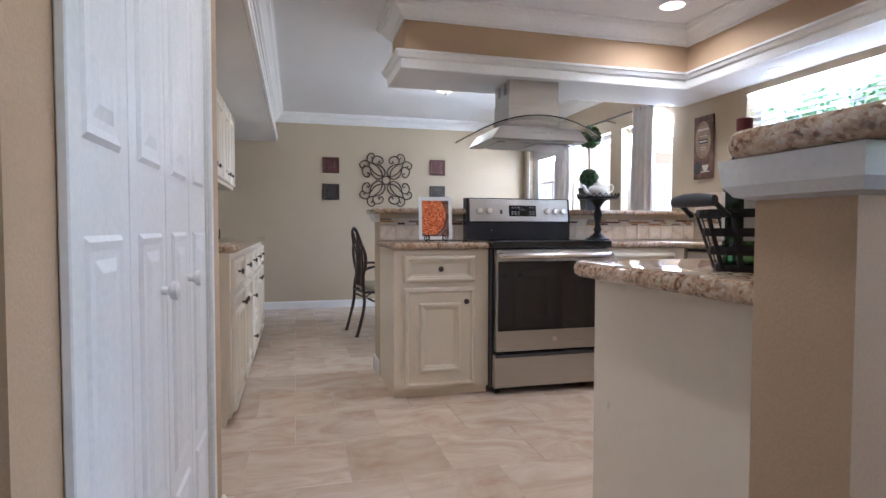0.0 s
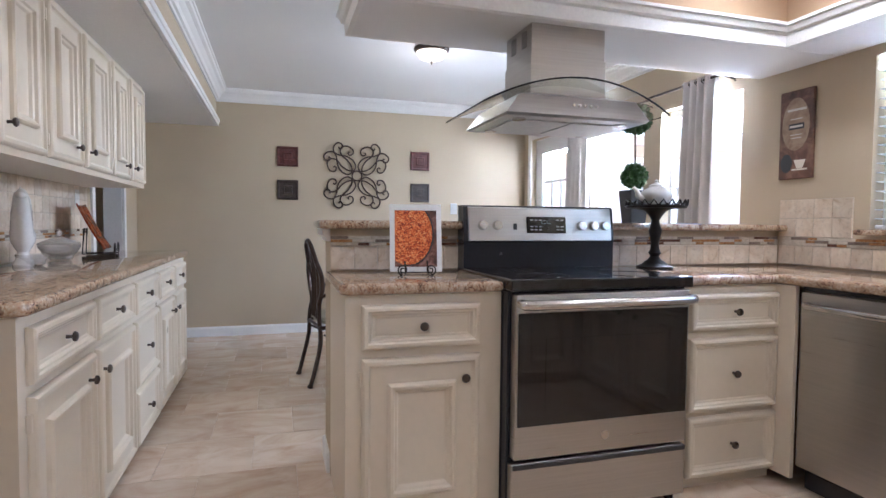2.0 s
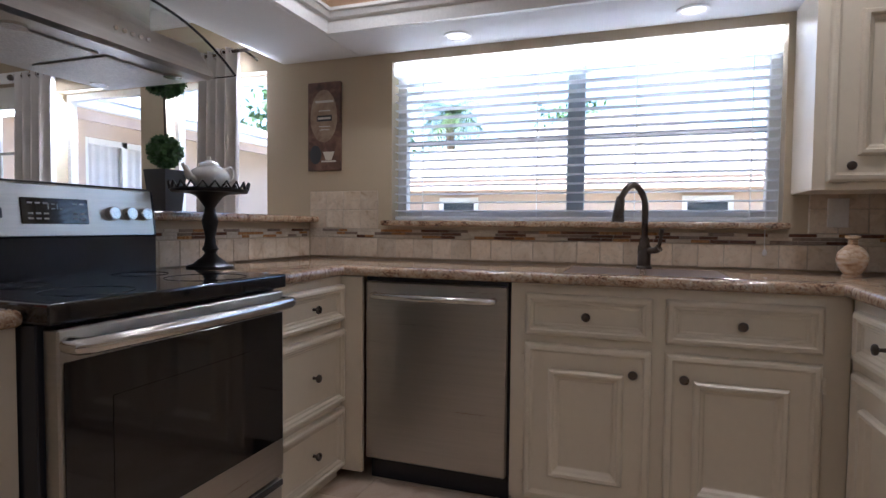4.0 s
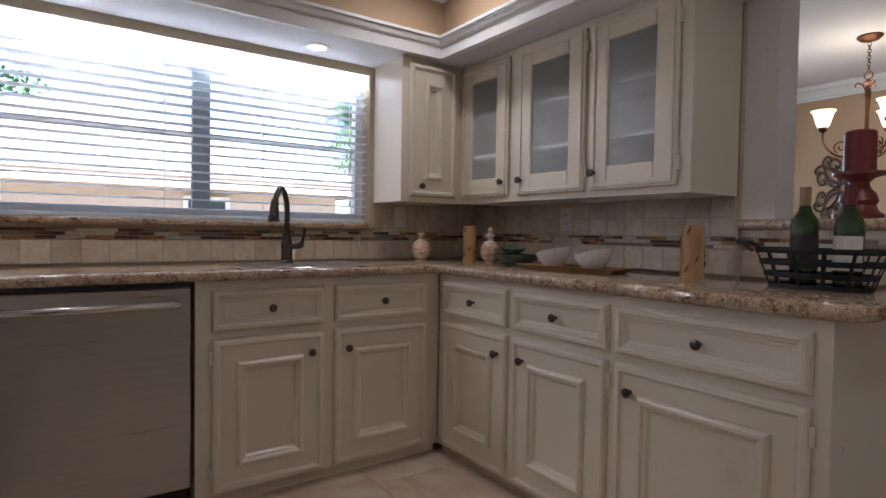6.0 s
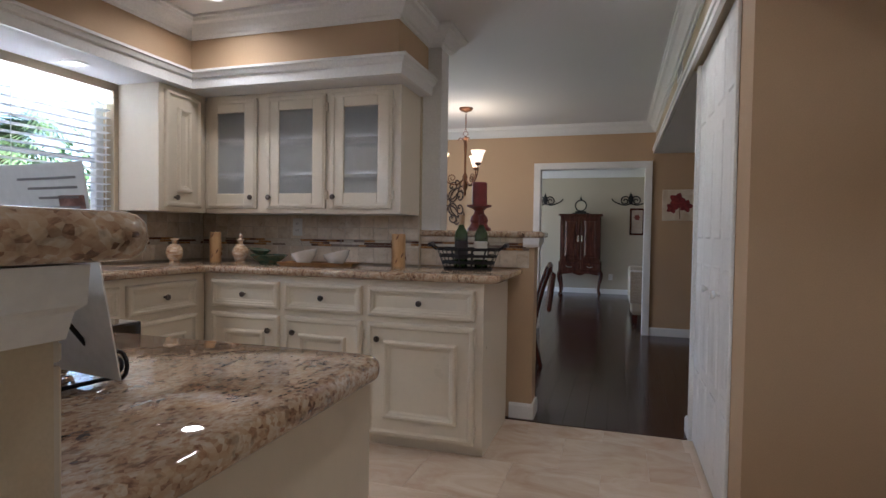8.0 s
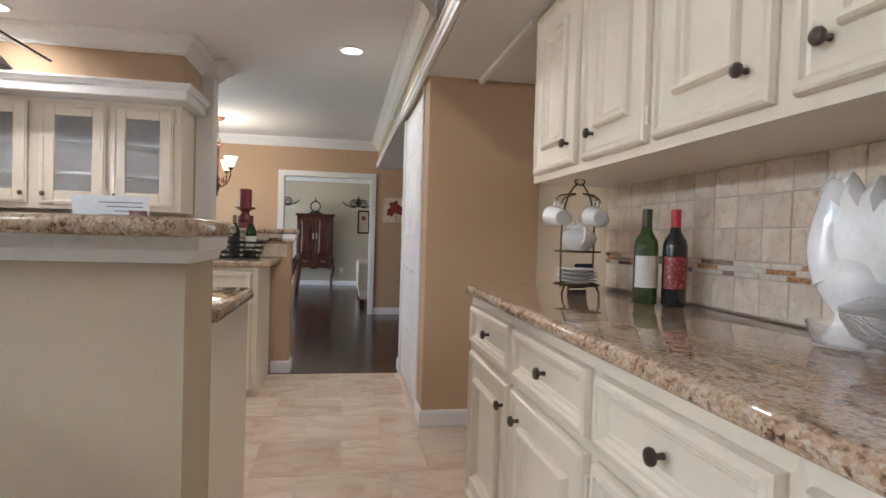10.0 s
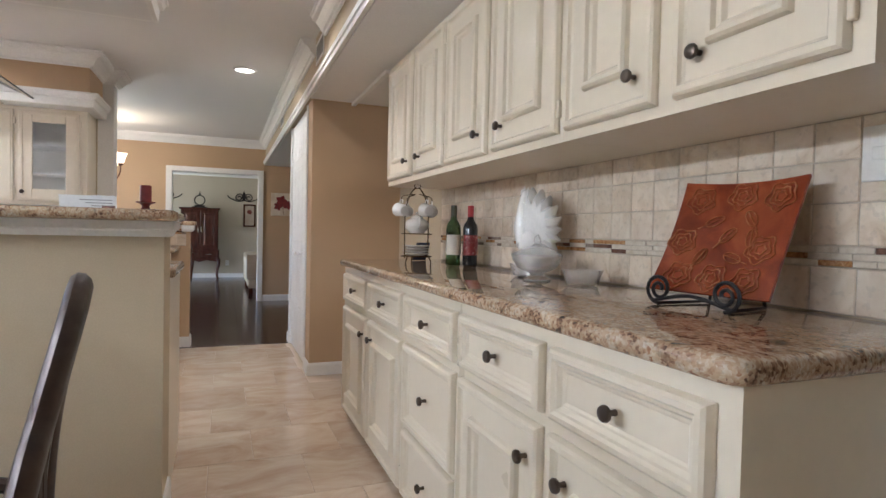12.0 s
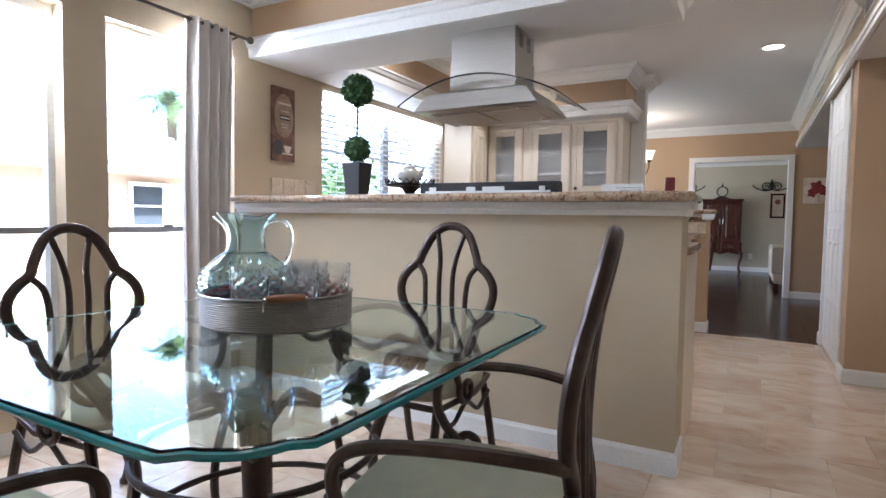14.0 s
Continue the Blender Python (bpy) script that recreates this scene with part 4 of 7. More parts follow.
# sink and tap
sink = thing("kitchen_sink", "undermount double sink set in the granite", "sink", pose(3.06, 2.94, TOP))
part("rim", boxes((-0.20, -0.30, 0.0005, 0.20, -0.28, 0.003), (-0.20, 0.28, 0.0005, 0.20, 0.30, 0.003), (-0.20, -0.28, 0.0005, -0.18, 0.28, 0.003), (0.18, -0.28, 0.0005, 0.20, 0.28, 0.003), (-0.18, -0.01, 0.0005, 0.18, 0.01, 0.003), bevel=0.001), GRANITE, sink)
for a, b in ((-0.279, -0.011), (0.011, 0.279)):
    part("bowl", boxes((-0.179, a, 0.0006, 0.179, b, 0.002)), mat("dark_sink_bowl", (0.15, 0.105, 0.08), 0.4), sink)
tap = thing("kitchen_faucet", "oil-rubbed bronze gooseneck faucet behind the sink", "faucet", pose(3.24, 2.935, TOP, 0, 0, -41))
part("base", lathe([(0.032, 0.0), (0.032, 0.008), (0.026, 0.014), (0.026, 0.09), (0.022, 0.10), (0.018, 0.13)], 18), BRONZE, tap, smooth=True)
part("neck", tube(smooth_line([(0, 0, 0.12), (0, 0, 0.25), (-0.015, 0, 0.30), (-0.055, 0, 0.338), (-0.10, 0, 0.33), (-0.14, 0, 0.285)], 5), 0.013, 10), BRONZE, tap, smooth=True)
part("spray_head", tube([(-0.14, 0, 0.29), (-0.145, 0, 0.27), (-0.152, 0, 0.225), (-0.155, 0, 0.19)], [0.015, 0.019, 0.022, 0.026], 12), BRONZE, tap, smooth=True)
lv = part("lever", tube([(0, -0.02, 0.075), (0, -0.06, 0.08), (0, -0.075, 0.09)], [0.012, 0.014, 0.016], 10), BRONZE, tap, smooth=True)
part("lever_tip", tube([(0, -0.07, 0.085), (-0.005, -0.085, 0.13), (-0.006, -0.09, 0.165)], [0.008, 0.007, 0.010], 8), BRONZE, lv, smooth=True)

# recipe sheet on its easel
rc = thing("recipe_sheet", "printed recipe sheet with orange rice photo, on easel", "print", pose(1.315, 4.40, TOP + 0.012, -10, 0, -8))
part("sheet", boxes((-0.105, -0.001, 0.0, 0.105, 0.001, 0.275)), PAPER, rc)
part("photo", boxes((-0.085, -0.0022, 0.02, 0.085, -0.0012, 0.25)), DARKP, rc, "dark red kitchen photo")
dish = bmesh.new()
pts = [(0.085 * 0 + min(-0.03 + 0.10 * math.cos(a * math.pi / 16), 0.085), -0.0032, min(0.155 + 0.13 * math.sin(a * math.pi / 16), 0.249)) for a in range(32)]
pts = [(max(x, -0.0845), y, max(z, 0.021)) for x, y, z in pts]
loft([pts, [(x, -0.0026, z) for x, y, z in pts]], bm=dish)
part("rice_dish", dish, RICE, rc, "orange rice in a round pan")
part("pan_rim", tube([(-0.03 + 0.10 * math.cos(a * math.pi / 16), -0.0032, 0.155 + 0.13 * math.sin(a * math.pi / 16)) for a in range(-9, 12) if -0.03 + 0.10 * math.cos(a * math.pi / 16) < 0.084 and 0.155 + 0.13 * math.sin(a * math.pi / 16) < 0.249], 0.003, 5), DARKM, rc)
part("back_text", boxes(*[(-0.09, 0.0012, 0.255 - 0.012 * k, 0.03 - 0.02 * (k % 3), 0.0018, 0.258 - 0.012 * k) for k in range(9)]), INK, rc, "lines of small print")
part("back_photo", boxes((-0.10, 0.0012, 0.19, -0.05, 0.0018, 0.235)), DARKP, rc)
es = thing("display_easel", "small black wrought iron easel under the recipe", "easel", pose(1.315, 4.40, TOP, 0, 0, -8))
part("frame", tube([(-0.06, -0.03, 0.006), (-0.06, 0.06, 0.006), (0.06, 0.06, 0.006), (0.06, -0.03, 0.006)], 0.003, 6), BLKIRON, es)
for s in (-1, 1):
    part("scroll", tube([(s * x, -0.03, z) for x, _, z in spiral(0.055, 0.022, 0.022, 0.005, -1.5, 1.6)], 0.003, 6), BLKIRON, es)
    part("prong", tube([(s * 0.045, -0.028, 0.006), (s * 0.045, 0.055, 0.12), (s * 0.02, 0.062, 0.16)], 0.003, 6), BLKIRON, es)

# cake stand and teapot
ck = thing("cake_stand", "black turned pedestal cake stand with scalloped rim", "cake stand", pose(2.51, 4.49, TOP))
part("pedestal", lathe([(0.085, 0.0), (0.085, 0.012), (0.06, 0.02), (0.05, 0.03), (0.03, 0.045), (0.02, 0.06), (0.03, 0.075), (0.022, 0.09), (0.018, 0.12), (0.024, 0.15), (0.03, 0.18), (0.022, 0.21), (0.018, 0.23), (0.03, 0.25), (0.05, 0.275), (0.09, 0.29)], 24), BLKIRON, ck, smooth=True)
part("plate", lathe([(0.135, 0.288), (0.14, 0.296), (0.135, 0.302), (0.01, 0.302)], 32), BLKIRON, ck, smooth=True)
rim = bmesh.new()
for k in range(22):
    a = 2 * math.pi * k / 22
    tube([(0.138 * math.cos(a - 0.13), 0.138 * math.sin(a - 0.13), 0.30), (0.142 * math.cos(a), 0.142 * math.sin(a), 0.325), (0.138 * math.cos(a + 0.13), 0.138 * math.sin(a + 0.13), 0.30)], 0.004, 5, rim)
part("scalloped_rim", rim, BLKIRON, ck, "pierced scalloped rim")


def teapot(m, s=1.0, label="white porcelain teapot with small flowers", mt=None):
    tp = thing("teapot", label, "teapot", m)
    mt = mt or WHITEC
    part("body", lathe([(0.045 * s, 0.0), (0.05 * s, 0.006 * s), (0.075 * s, 0.03 * s), (0.082 * s, 0.055 * s), (0.07 * s, 0.08 * s), (0.045 * s, 0.093 * s), (0.04 * s, 0.096 * s)], 26), mt, tp, smooth=True)
    ld = part("lid", lathe([(0.042 * s, 0.096 * s), (0.038 * s, 0.108 * s), (0.018 * s, 0.117 * s), (0.007 * s, 0.122 * s), (0.011 * s, 0.13 * s), (0.008 * s, 0.137 * s), (0.001, 0.139 * s)], 20), mt, tp, smooth=True)
    part("spout", tube(smooth_line([(-0.06 * s, 0, 0.035 * s), (-0.095 * s, 0, 0.045 * s), (-0.108 * s, 0, 0.075 * s), (-0.128 * s, 0, 0.095 * s)], 4), [0.02 * s] * 3 + [0.016 * s] * 4 + [0.012 * s] * 3 + [0.009 * s] * 3, 10), mt, tp, smooth=True)
    part("handle", tube(smooth_line([(0.065 * s, 0, 0.08 * s), (0.10 * s, 0, 0.10 * s), (0.122 * s, 0, 0.08 * s), (0.112 * s, 0, 0.045 * s), (0.072 * s, 0, 0.03 * s)], 5), 0.006 * s, 8), mt, tp, smooth=True)
    return tp


teapot(pose(2.51, 4.49, TOP + 0.3025, 0, 0, -12), 0.88)

# topiary on the bar
tpy = thing("topiary", "double-ball boxwood topiary in a black square planter", "potted plant", pose(2.63, 4.83, 1.1225))
def sq(r, z, y=0):
    return [(-r, -r, z), (r, -r, z), (r, r, z), (-r, r, z)]
part("planter", loft([sq(0.043, 0.0), sq(0.058, 0.175), sq(0.052, 0.175), sq(0.049, 0.15)]), mat("charcoal_planter", (0.035, 0.036, 0.042), 0.55, bump=0.1), tpy, "charcoal tapered square planter")
part("stem", tube([(0, 0, 0.14), (0.003, 0, 0.3), (-0.002, 0, 0.5)], 0.005, 6), mat("brown_stem", (0.06, 0.035, 0.02), 0.8), tpy)
rl = random.Random(5)
for cz, r, nn in ((0.25, 0.066, 700), (0.56, 0.079, 1000)):
    bm = bmesh.new()
    for _ in range(nn):
        a, u = rl.uniform(0, 2 * math.pi), rl.uniform(-1, 1)
        d = Vector((math.sqrt(1 - u * u) * math.cos(a), math.sqrt(1 - u * u) * math.sin(a), u))
        c = d * r * rl.uniform(0.75, 1.08) + Vector((0, 0, cz))
        sd = d.cross(Vector((rl.uniform(-1, 1), rl.uniform(-1, 1), rl.uniform(-1, 1)))).normalized() * 0.009
        fw = (d * 0.5 + sd.cross(d).normalized() * rl.uniform(-1, 1)).normalized() * 0.013
        q = [bm.verts.new(c - fw), bm.verts.new(c + sd), bm.verts.new(c + fw), bm.verts.new(c - sd)]
        bm.faces.new(q)
    lathe([(0.01, cz - r * 0.72), (r * 0.55, cz - r * 0.5), (r * 0.78, cz), (r * 0.55, cz + r * 0.5), (0.01, cz + r * 0.72)], 10, bm=bm)
    part("leaf_ball", bm, LEAF, tpy, "clipped ball of small dark green leaves")

# sign beside the window
sg = thing("coffee_sign", "vintage brown coffee shop sign panel on the wall", "wall art", pose(3.4475, 4.66, 1.365, 0, 0, -90))
part("board", boxes((0, -0.02, 0, 0.20, 0, 0.47), bevel=0.004), stone("aged_brown_print", [(0.3, 0.04, 0.02, 0.014), (0.5, 0.13, 0.062, 0.04), (0.7, 0.26, 0.145, 0.09)], 9, 6, 0.5), sg)
part("cream_field", loft([[(0.10 + 0.082 * math.cos(a * math.pi / 12), y, 0.28 + (0.15 if a < 12 else 0.13) * math.sin(a * math.pi / 12)) for a in range(24)] for y in (-0.0215, -0.0205)]), stone("aged_cream_print", [(0.3, 0.22, 0.135, 0.085), (0.6, 0.36, 0.26, 0.175), (0.8, 0.44, 0.35, 0.26)], 14, 6, 0.5), sg, "aged cream oval field")
part("word_plate", boxes((0.06, -0.0232, 0.262, 0.15, -0.0218, 0.293)), DARKM, sg)
part("word_bar", boxes((0.066, -0.0242, 0.272, 0.144, -0.0234, 0.283), (0.05, -0.0225, 0.36, 0.16, -0.0217, 0.372), (0.07, -0.0225, 0.315, 0.14, -0.0217, 0.32), (0.07, -0.0225, 0.232, 0.14, -0.0217, 0.236), (0.075, -0.0225, 0.215, 0.135, -0.0217, 0.219)), LABW, sg, "pale printed lettering")
part("cup_print", loft([[(0.13 + 0.035 * sx, y, 0.055 + z) for sx, z in ((-0.5, 0), (0.5, 0), (1, 0.045), (-1, 0.045))] for y in (-0.0218, -0.0206)]), LABW, sg, "printed white coffee cup")
part("saucer_print", boxes((0.085, -0.0219, 0.045, 0.175, -0.0206, 0.053)), LABW, sg)
part("grinder_print", loft([[(0.05 + 0.035 * math.cos(a * math.pi / 8), y, 0.085 + 0.05 * math.sin(a * math.pi / 8)) for a in range(16)] for y in (-0.0217, -0.0206)]), DARKM, sg)


# ---- things on the sink-side counter ----
def vase(m, label, s=1.0):
    v = thing("onyx_vase", label, "vase", m)
    part("body", lathe([(0.03 * s, 0.0), (0.032 * s, 0.006), (0.026 * s, 0.012), (0.042 * s, 0.035), (0.05 * s, 0.06), (0.046 * s, 0.085), (0.03 * s, 0.105), (0.016 * s, 0.115), (0.014 * s, 0.135)], 22), ONYX, v, smooth=True)
    part("neck_ring", lathe([(0.014 * s, 0.134), (0.024 * s, 0.139), (0.024 * s, 0.147), (0.012 * s, 0.15)], 20), ONYX, v, smooth=True)
    return v


vase(pose(3.16, 2.24, TOP), "banded tan onyx vase with flared rim")
v2 = vase(pose(2.86, 2.02, TOP), "banded onyx bottle with a stopper")
part("stopper", lathe([(0.008, 0.149), (0.014, 0.16), (0.015, 0.17), (0.006, 0.182)], 16), ONYX, v2, smooth=True)


def carved_candle(m, h, r):
    c = thing("carved_candle", "carved bamboo-coloured pillar candle holder", "candle", m)
    part("pillar", lathe([(r, 0), (r, 0.004), (r * 0.97, h * 0.3), (r, h * 0.6), (r * 0.97, h - 0.006), (r * 0.9, h), (r * 0.75, h), (r * 0.7, h - 0.02)], 20, wob=0.02, nw=4), BAMBOO, c, smooth=True)
    rr = random.Random(3)
    for k in range(9):
        a, z = rr.uniform(0, 6.28), h * (0.1 + 0.09 * k)
        part("carved_leaf", tube([((r + 0.001) * math.cos(a + 0.35 * t), (r + 0.001) * math.sin(a + 0.35 * t), z + 0.03 * t) for t in (0, 0.5, 1.0)], [0.002, 0.005, 0.001], 5), CARVE, c, "dark carved leaf")


carved_candle(pose(3.08, 1.98, TOP), 0.19, 0.037)
carved_candle(pose(1.86, 1.87, TOP), 0.195, 0.042)
gb = thing("leaf_bowl", "green and brown glazed wavy bowl", "bowl", pose(2.66, 2.02, TOP))
part("bowl", lathe([(0.05, 0.0), (0.055, 0.008), (0.09, 0.03), (0.115, 0.055), (0.11, 0.056), (0.085, 0.036), (0.04, 0.014)], 28, wob=0.06, nw=5), GREENB, gb, smooth=True)
gb2 = thing("leaf_bowl", "small dark green leaf dish stacked on the wavy bowl", "bowl", pose(2.76, 1.97, TOP + 0.052, 0, -8, 0))
part("dish", lathe([(0.02, 0.0), (0.05, 0.014), (0.068, 0.032), (0.064, 0.034), (0.04, 0.016), (0.01, 0.006)], 20, wob=0.1, nw=3), GREENB, gb2, smooth=True)
wt = thing("wooden_tray", "long honey-coloured wooden serving tray", "tray", pose(2.28, 2.06, TOP, 0, 0, 8))
part("tray", loft([[(-0.21, -0.06, 0), (0.21, -0.06, 0), (0.21, 0.06, 0), (-0.21, 0.06, 0)], [(-0.235, -0.08, 0.022), (0.235, -0.08, 0.022), (0.235, 0.08, 0.022), (-0.235, 0.08, 0.022)], [(-0.225, -0.072, 0.022), (0.225, -0.072, 0.022), (0.225, 0.072, 0.022), (-0.225, 0.072, 0.022)], [(-0.205, -0.056, 0.008), (0.205, -0.056, 0.008), (0.205, 0.056, 0.008), (-0.205, 0.056, 0.008)]]), TRAYW, wt)
for bx in (2.385, 2.17):
    bw = thing("tilted_bowl", "white ceramic bowl with slanted rim", "bowl", pose(bx, 2.06, TOP + 0.009))
    rings = []
    for r, z, tl in ((0.03, 0.0, 0), (0.045, 0.012, 0), (0.068, 0.045, 0.1), (0.076, 0.072, 0.25), (0.072, 0.073, 0.25), (0.06, 0.045, 0.1), (0.03, 0.014, 0)):
        rings.append([(r * math.cos(i * math.pi / 12), r * math.sin(i * math.pi / 12), z - tl * r * math.cos(i * math.pi / 12)) for i in range(24)])
    part("bowl", loft(rings), WHITEC, bw, smooth=True)
    sp = thing("spoon", "steel spoon standing in a white bowl", "spoon", pose(bx - 0.01, 2.05, TOP + 0.03, 6, 22 if bx > 2.2 else -4, 0))
    part("handle", tube([(0, 0, 0), (0, 0, 0.08), (0, 0, 0.13)], [0.003, 0.0025, 0.006], 6, flat=0.4), STEELH, sp)

# wine basket
bk = thing("wire_basket", "black woven metal strap basket with wooden handles", "basket", pose(1.415, 1.93, TOP, 0, 0, 6) @ Matrix.Diagonal((0.9, 0.9, 0.92, 1)))
def oval(a, b, z, n=28):
    return [(a * math.cos(2 * math.pi * i / n), b * math.sin(2 * math.pi * i / n), z) for i in range(n)]
for a, b, z in ((0.15, 0.085, 0.006), (0.165, 0.095, 0.045), (0.18, 0.105, 0.085), (0.195, 0.115, 0.125)):
    part("band", tube(oval(a, b, z), 0.0026, 6, closed=True, flat=4.0), BLKIRON, bk)
for i in range(14):
    a = 2 * math.pi * i / 14
    part("strap", tube([(0.15 * math.cos(a), 0.085 * math.sin(a), 0.004), (0.197 * math.cos(a), 0.117 * math.sin(a), 0.128)], 0.007, 6, flat=0.3), BLKIRON, bk)
part("floor_mesh", lathe([(0.15, 0.002), (0.15, 0.005)], 28, squash=(1, 0.57)), BLKIRON, bk)
for s in (-1, 1):
    part("handle_arm", tube([(s * 0.19, 0.05, 0.12), (s * 0.23, 0.05, 0.15), (s * 0.235, -0.05, 0.15), (s * 0.19, -0.05, 0.12)], 0.006, 6), BLKIRON, bk)
    part("handle_grip", tube([(s * 0.235, -0.055, 0.15), (s * 0.24, -0.02, 0.152), (s * 0.24, 0.02, 0.152), (s * 0.235, 0.055, 0.15)], [0.012, 0.015, 0.015, 0.012], 10), DARKM, bk, "dark turned wooden grip", True)


def bottle(m, label, body, cap, lab, bars=True):
    b = thing("wine_bottle", label, "bottle", m)
    part("bottle", lathe([(0.03, 0.0), (0.037, 0.004), (0.0375, 0.185), (0.034, 0.205), (0.018, 0.23), (0.0145, 0.25), (0.0145, 0.30)], 22), body, b, smooth=True)
    part("capsule", lathe([(0.0152, 0.245), (0.0155, 0.302), (0.001, 0.304)], 18), cap, b, smooth=True)
    lb = [[(0.0382 * math.cos(a), 0.0382 * math.sin(a), z) for a in [math.radians(30 + 300 * i / 20) for i in range(21)]] for z in (0.055, 0.155)]
    l = part("label", loft(lb, False, False, False), lab, b, "printed paper label", True)
    return b


bottle(pose(1.45, 1.95, TOP + 0.006), "green wine bottle with dark label in the basket", BOTG, mat("tan_foil", (0.30, 0.18, 0.09), 0.4), mat("black_label", (0.03, 0.02, 0.02), 0.5))
bottle(pose(1.34, 1.93, TOP + 0.006, 0, 0, 200), "green wine bottle with cream label in the basket", BOTG, mat("dark_red_foil", (0.12, 0.015, 0.015), 0.4), LABW)
cand = thing("pillar_candle", "dark red pillar candle on a red turned holder", "candle", pose(1.447, 1.55, 1.1265) @ Matrix.Diagonal((1, 1, 1.04, 1)))
part("holder", lathe([(0.075, 0.0), (0.075, 0.015), (0.06, 0.025), (0.05, 0.045), (0.058, 0.06), (0.05, 0.085), (0.035, 0.10), (0.03, 0.12), (0.045, 0.135), (0.078, 0.145), (0.078, 0.155)], 26), REDW, cand, smooth=True)
part("wax_pillar", lathe([(0.047, 0.156), (0.048, 0.165), (0.047, 0.285), (0.04, 0.292), (0.005, 0.288)], 22), REDC, cand, smooth=True)

# ---- things on the long counter ----
rk = thing("mug_rack", "brass wire rack with mugs, teapot and plates", "mug rack", pose(-0.20, 4.13, TOP))
for a in (0.5, 2.6, 4.7):
    part("leg", tube([(0.085 * math.cos(a), 0.085 * math.sin(a), 0.0), (0.07 * math.cos(a), 0.07 * math.sin(a), 0.03)], 0.004, 6), WIRE, rk)
for z in (0.03, 0.155):
    part("tier", tube(oval(0.085, 0.085, z, 24), 0.0035, 6, closed=True), WIRE, rk)
    part("cross_wire", tube([(-0.083, 0, z), (0.083, 0, z)], 0.003, 5), WIRE, rk)
for a in (0.4, 3.54):
    part("upright", tube(smooth_line([(0.085 * math.cos(a), 0.085 * math.sin(a), 0.02), (0.087 * math.cos(a), 0.087 * math.sin(a), 0.25), (0.06 * math.cos(a), 0.06 * math.sin(a), 0.36), (0.012 * math.cos(a), 0.012 * math.sin(a), 0.415)], 4), 0.0035, 6), WIRE, rk)
part("finial", tube([(0.02 * math.cos(t), 0, 0.42 + 0.012 * math.sin(t)) for t in [i * math.pi / 6 for i in range(12)]], 0.003, 6, closed=True), WIRE, rk)
for a in (0.2, 1.8, 3.4, 5.0):
    part("hook", tube([(0.02 * math.cos(a), 0.02 * math.sin(a), 0.375), (0.085 * math.cos(a), 0.085 * math.sin(a), 0.365), (0.1 * math.cos(a), 0.1 * math.sin(a), 0.355), (0.1 * math.cos(a), 0.1 * math.sin(a), 0.335), (0.092 * math.cos(a), 0.092 * math.sin(a), 0.33)], 0.003, 6), WIRE, rk)
    mg = thing("mug", "small cream ceramic mug hanging from the rack", "mug", pose(-0.20 + 0.1 * math.cos(a), 4.13 + 0.1 * math.sin(a), TOP + 0.272, 0, 0, 12 * math.sin(7 * a)), group="mugs on the rack")
    part("cup", lathe([(0.026, -0.04), (0.03, -0.036), (0.038, 0.036), (0.0355, 0.036), (0.028, -0.03)], 18), WHITEC, mg, smooth=True, m=pose(0, 0, 0.012, 84, 0, 0))
    part("handle", tube([(0, 0.012, 0.05), (0, 0.012, 0.066), (0, -0.008, 0.07), (0, -0.02, 0.055)], 0.004, 6), WHITEC, mg, smooth=True)
for k in range(4):
    pl = thing("small_plate", "cream dessert plate stacked on the rack", "plate", pose(-0.20, 4.13, TOP + 0.034 + 0.0145 * k), group="plates on the rack")
    part("plate", lathe([(0.045, 0.0), (0.05, 0.003), (0.078, 0.011), (0.078, 0.0135), (0.05, 0.006), (0.01, 0.005)], 24), WHITEC, pl, smooth=True)
teapot(pose(-0.20, 4.13, TOP + 0.159, 0, 0, 80), 0.86, "cream ceramic teapot on the wire rack")
br = thing("brochure", "dark blue folded brochure standing on the counter", "brochure", pose(-0.27, 3.98, TOP + 0.001, -20, 0, 20))
part("sheet", boxes((-0.05, -0.001, 0, 0.05, 0.001, 0.11)), mat("navy_print", (0.02, 0.035, 0.08), 0.35), br)
part("yellow_band", boxes((-0.05, -0.0018, 0.05, 0.02, -0.0011, 0.07)), mat("yellow_print", (0.5, 0.45, 0.05), 0.4), br)
part("text_lines", boxes((-0.04, -0.0018, 0.085, 0.03, -0.0011, 0.095), (-0.04, -0.0018, 0.03, 0.02, -0.0011, 0.034), (-0.04, -0.0018, 0.02, 0.03, -0.0011, 0.024)), LABW, br)
bottle(pose(-0.27, 4.50, TOP, 0, 0, -25), "green wine bottle with cream label by the backsplash", BOTG, mat("olive_foil", (0.05, 0.05, 0.02), 0.4), LABW)
rb = bottle(pose(-0.345, 4.54, TOP, 0, 0, -25), "dark wine bottle with red label and red capsule", BOTD, RED, stone("red_label", [(0.35, 0.20, 0.02, 0.02), (0.55, 0.28, 0.03, 0.03), (0.68, 0.55, 0.4, 0.35)], 120, 3, 0.45))

# ceramic rooster: one plain piece
bm = lathe([(0.054, 0.0), (0.055, 0.006), (0.049, 0.012), (0.030, 0.045), (0.028, 0.058), (0.045, 0.08), (0.060, 0.105), (0.063, 0.13), (0.052, 0.155), (0.03, 0.175), (0.01, 0.182)], 24, squash=(0.78, 1.12))
tube(smooth_line([(0, -0.03, 0.125), (0, -0.05, 0.18), (0, -0.046, 0.235), (0, -0.04, 0.275), (0, -0.045, 0.30), (0, -0.07, 0.298)], 4), [0.046 - 0.0012 * k for k in range(17)] + [0.023, 0.017, 0.011, 0.004], 12, bm)
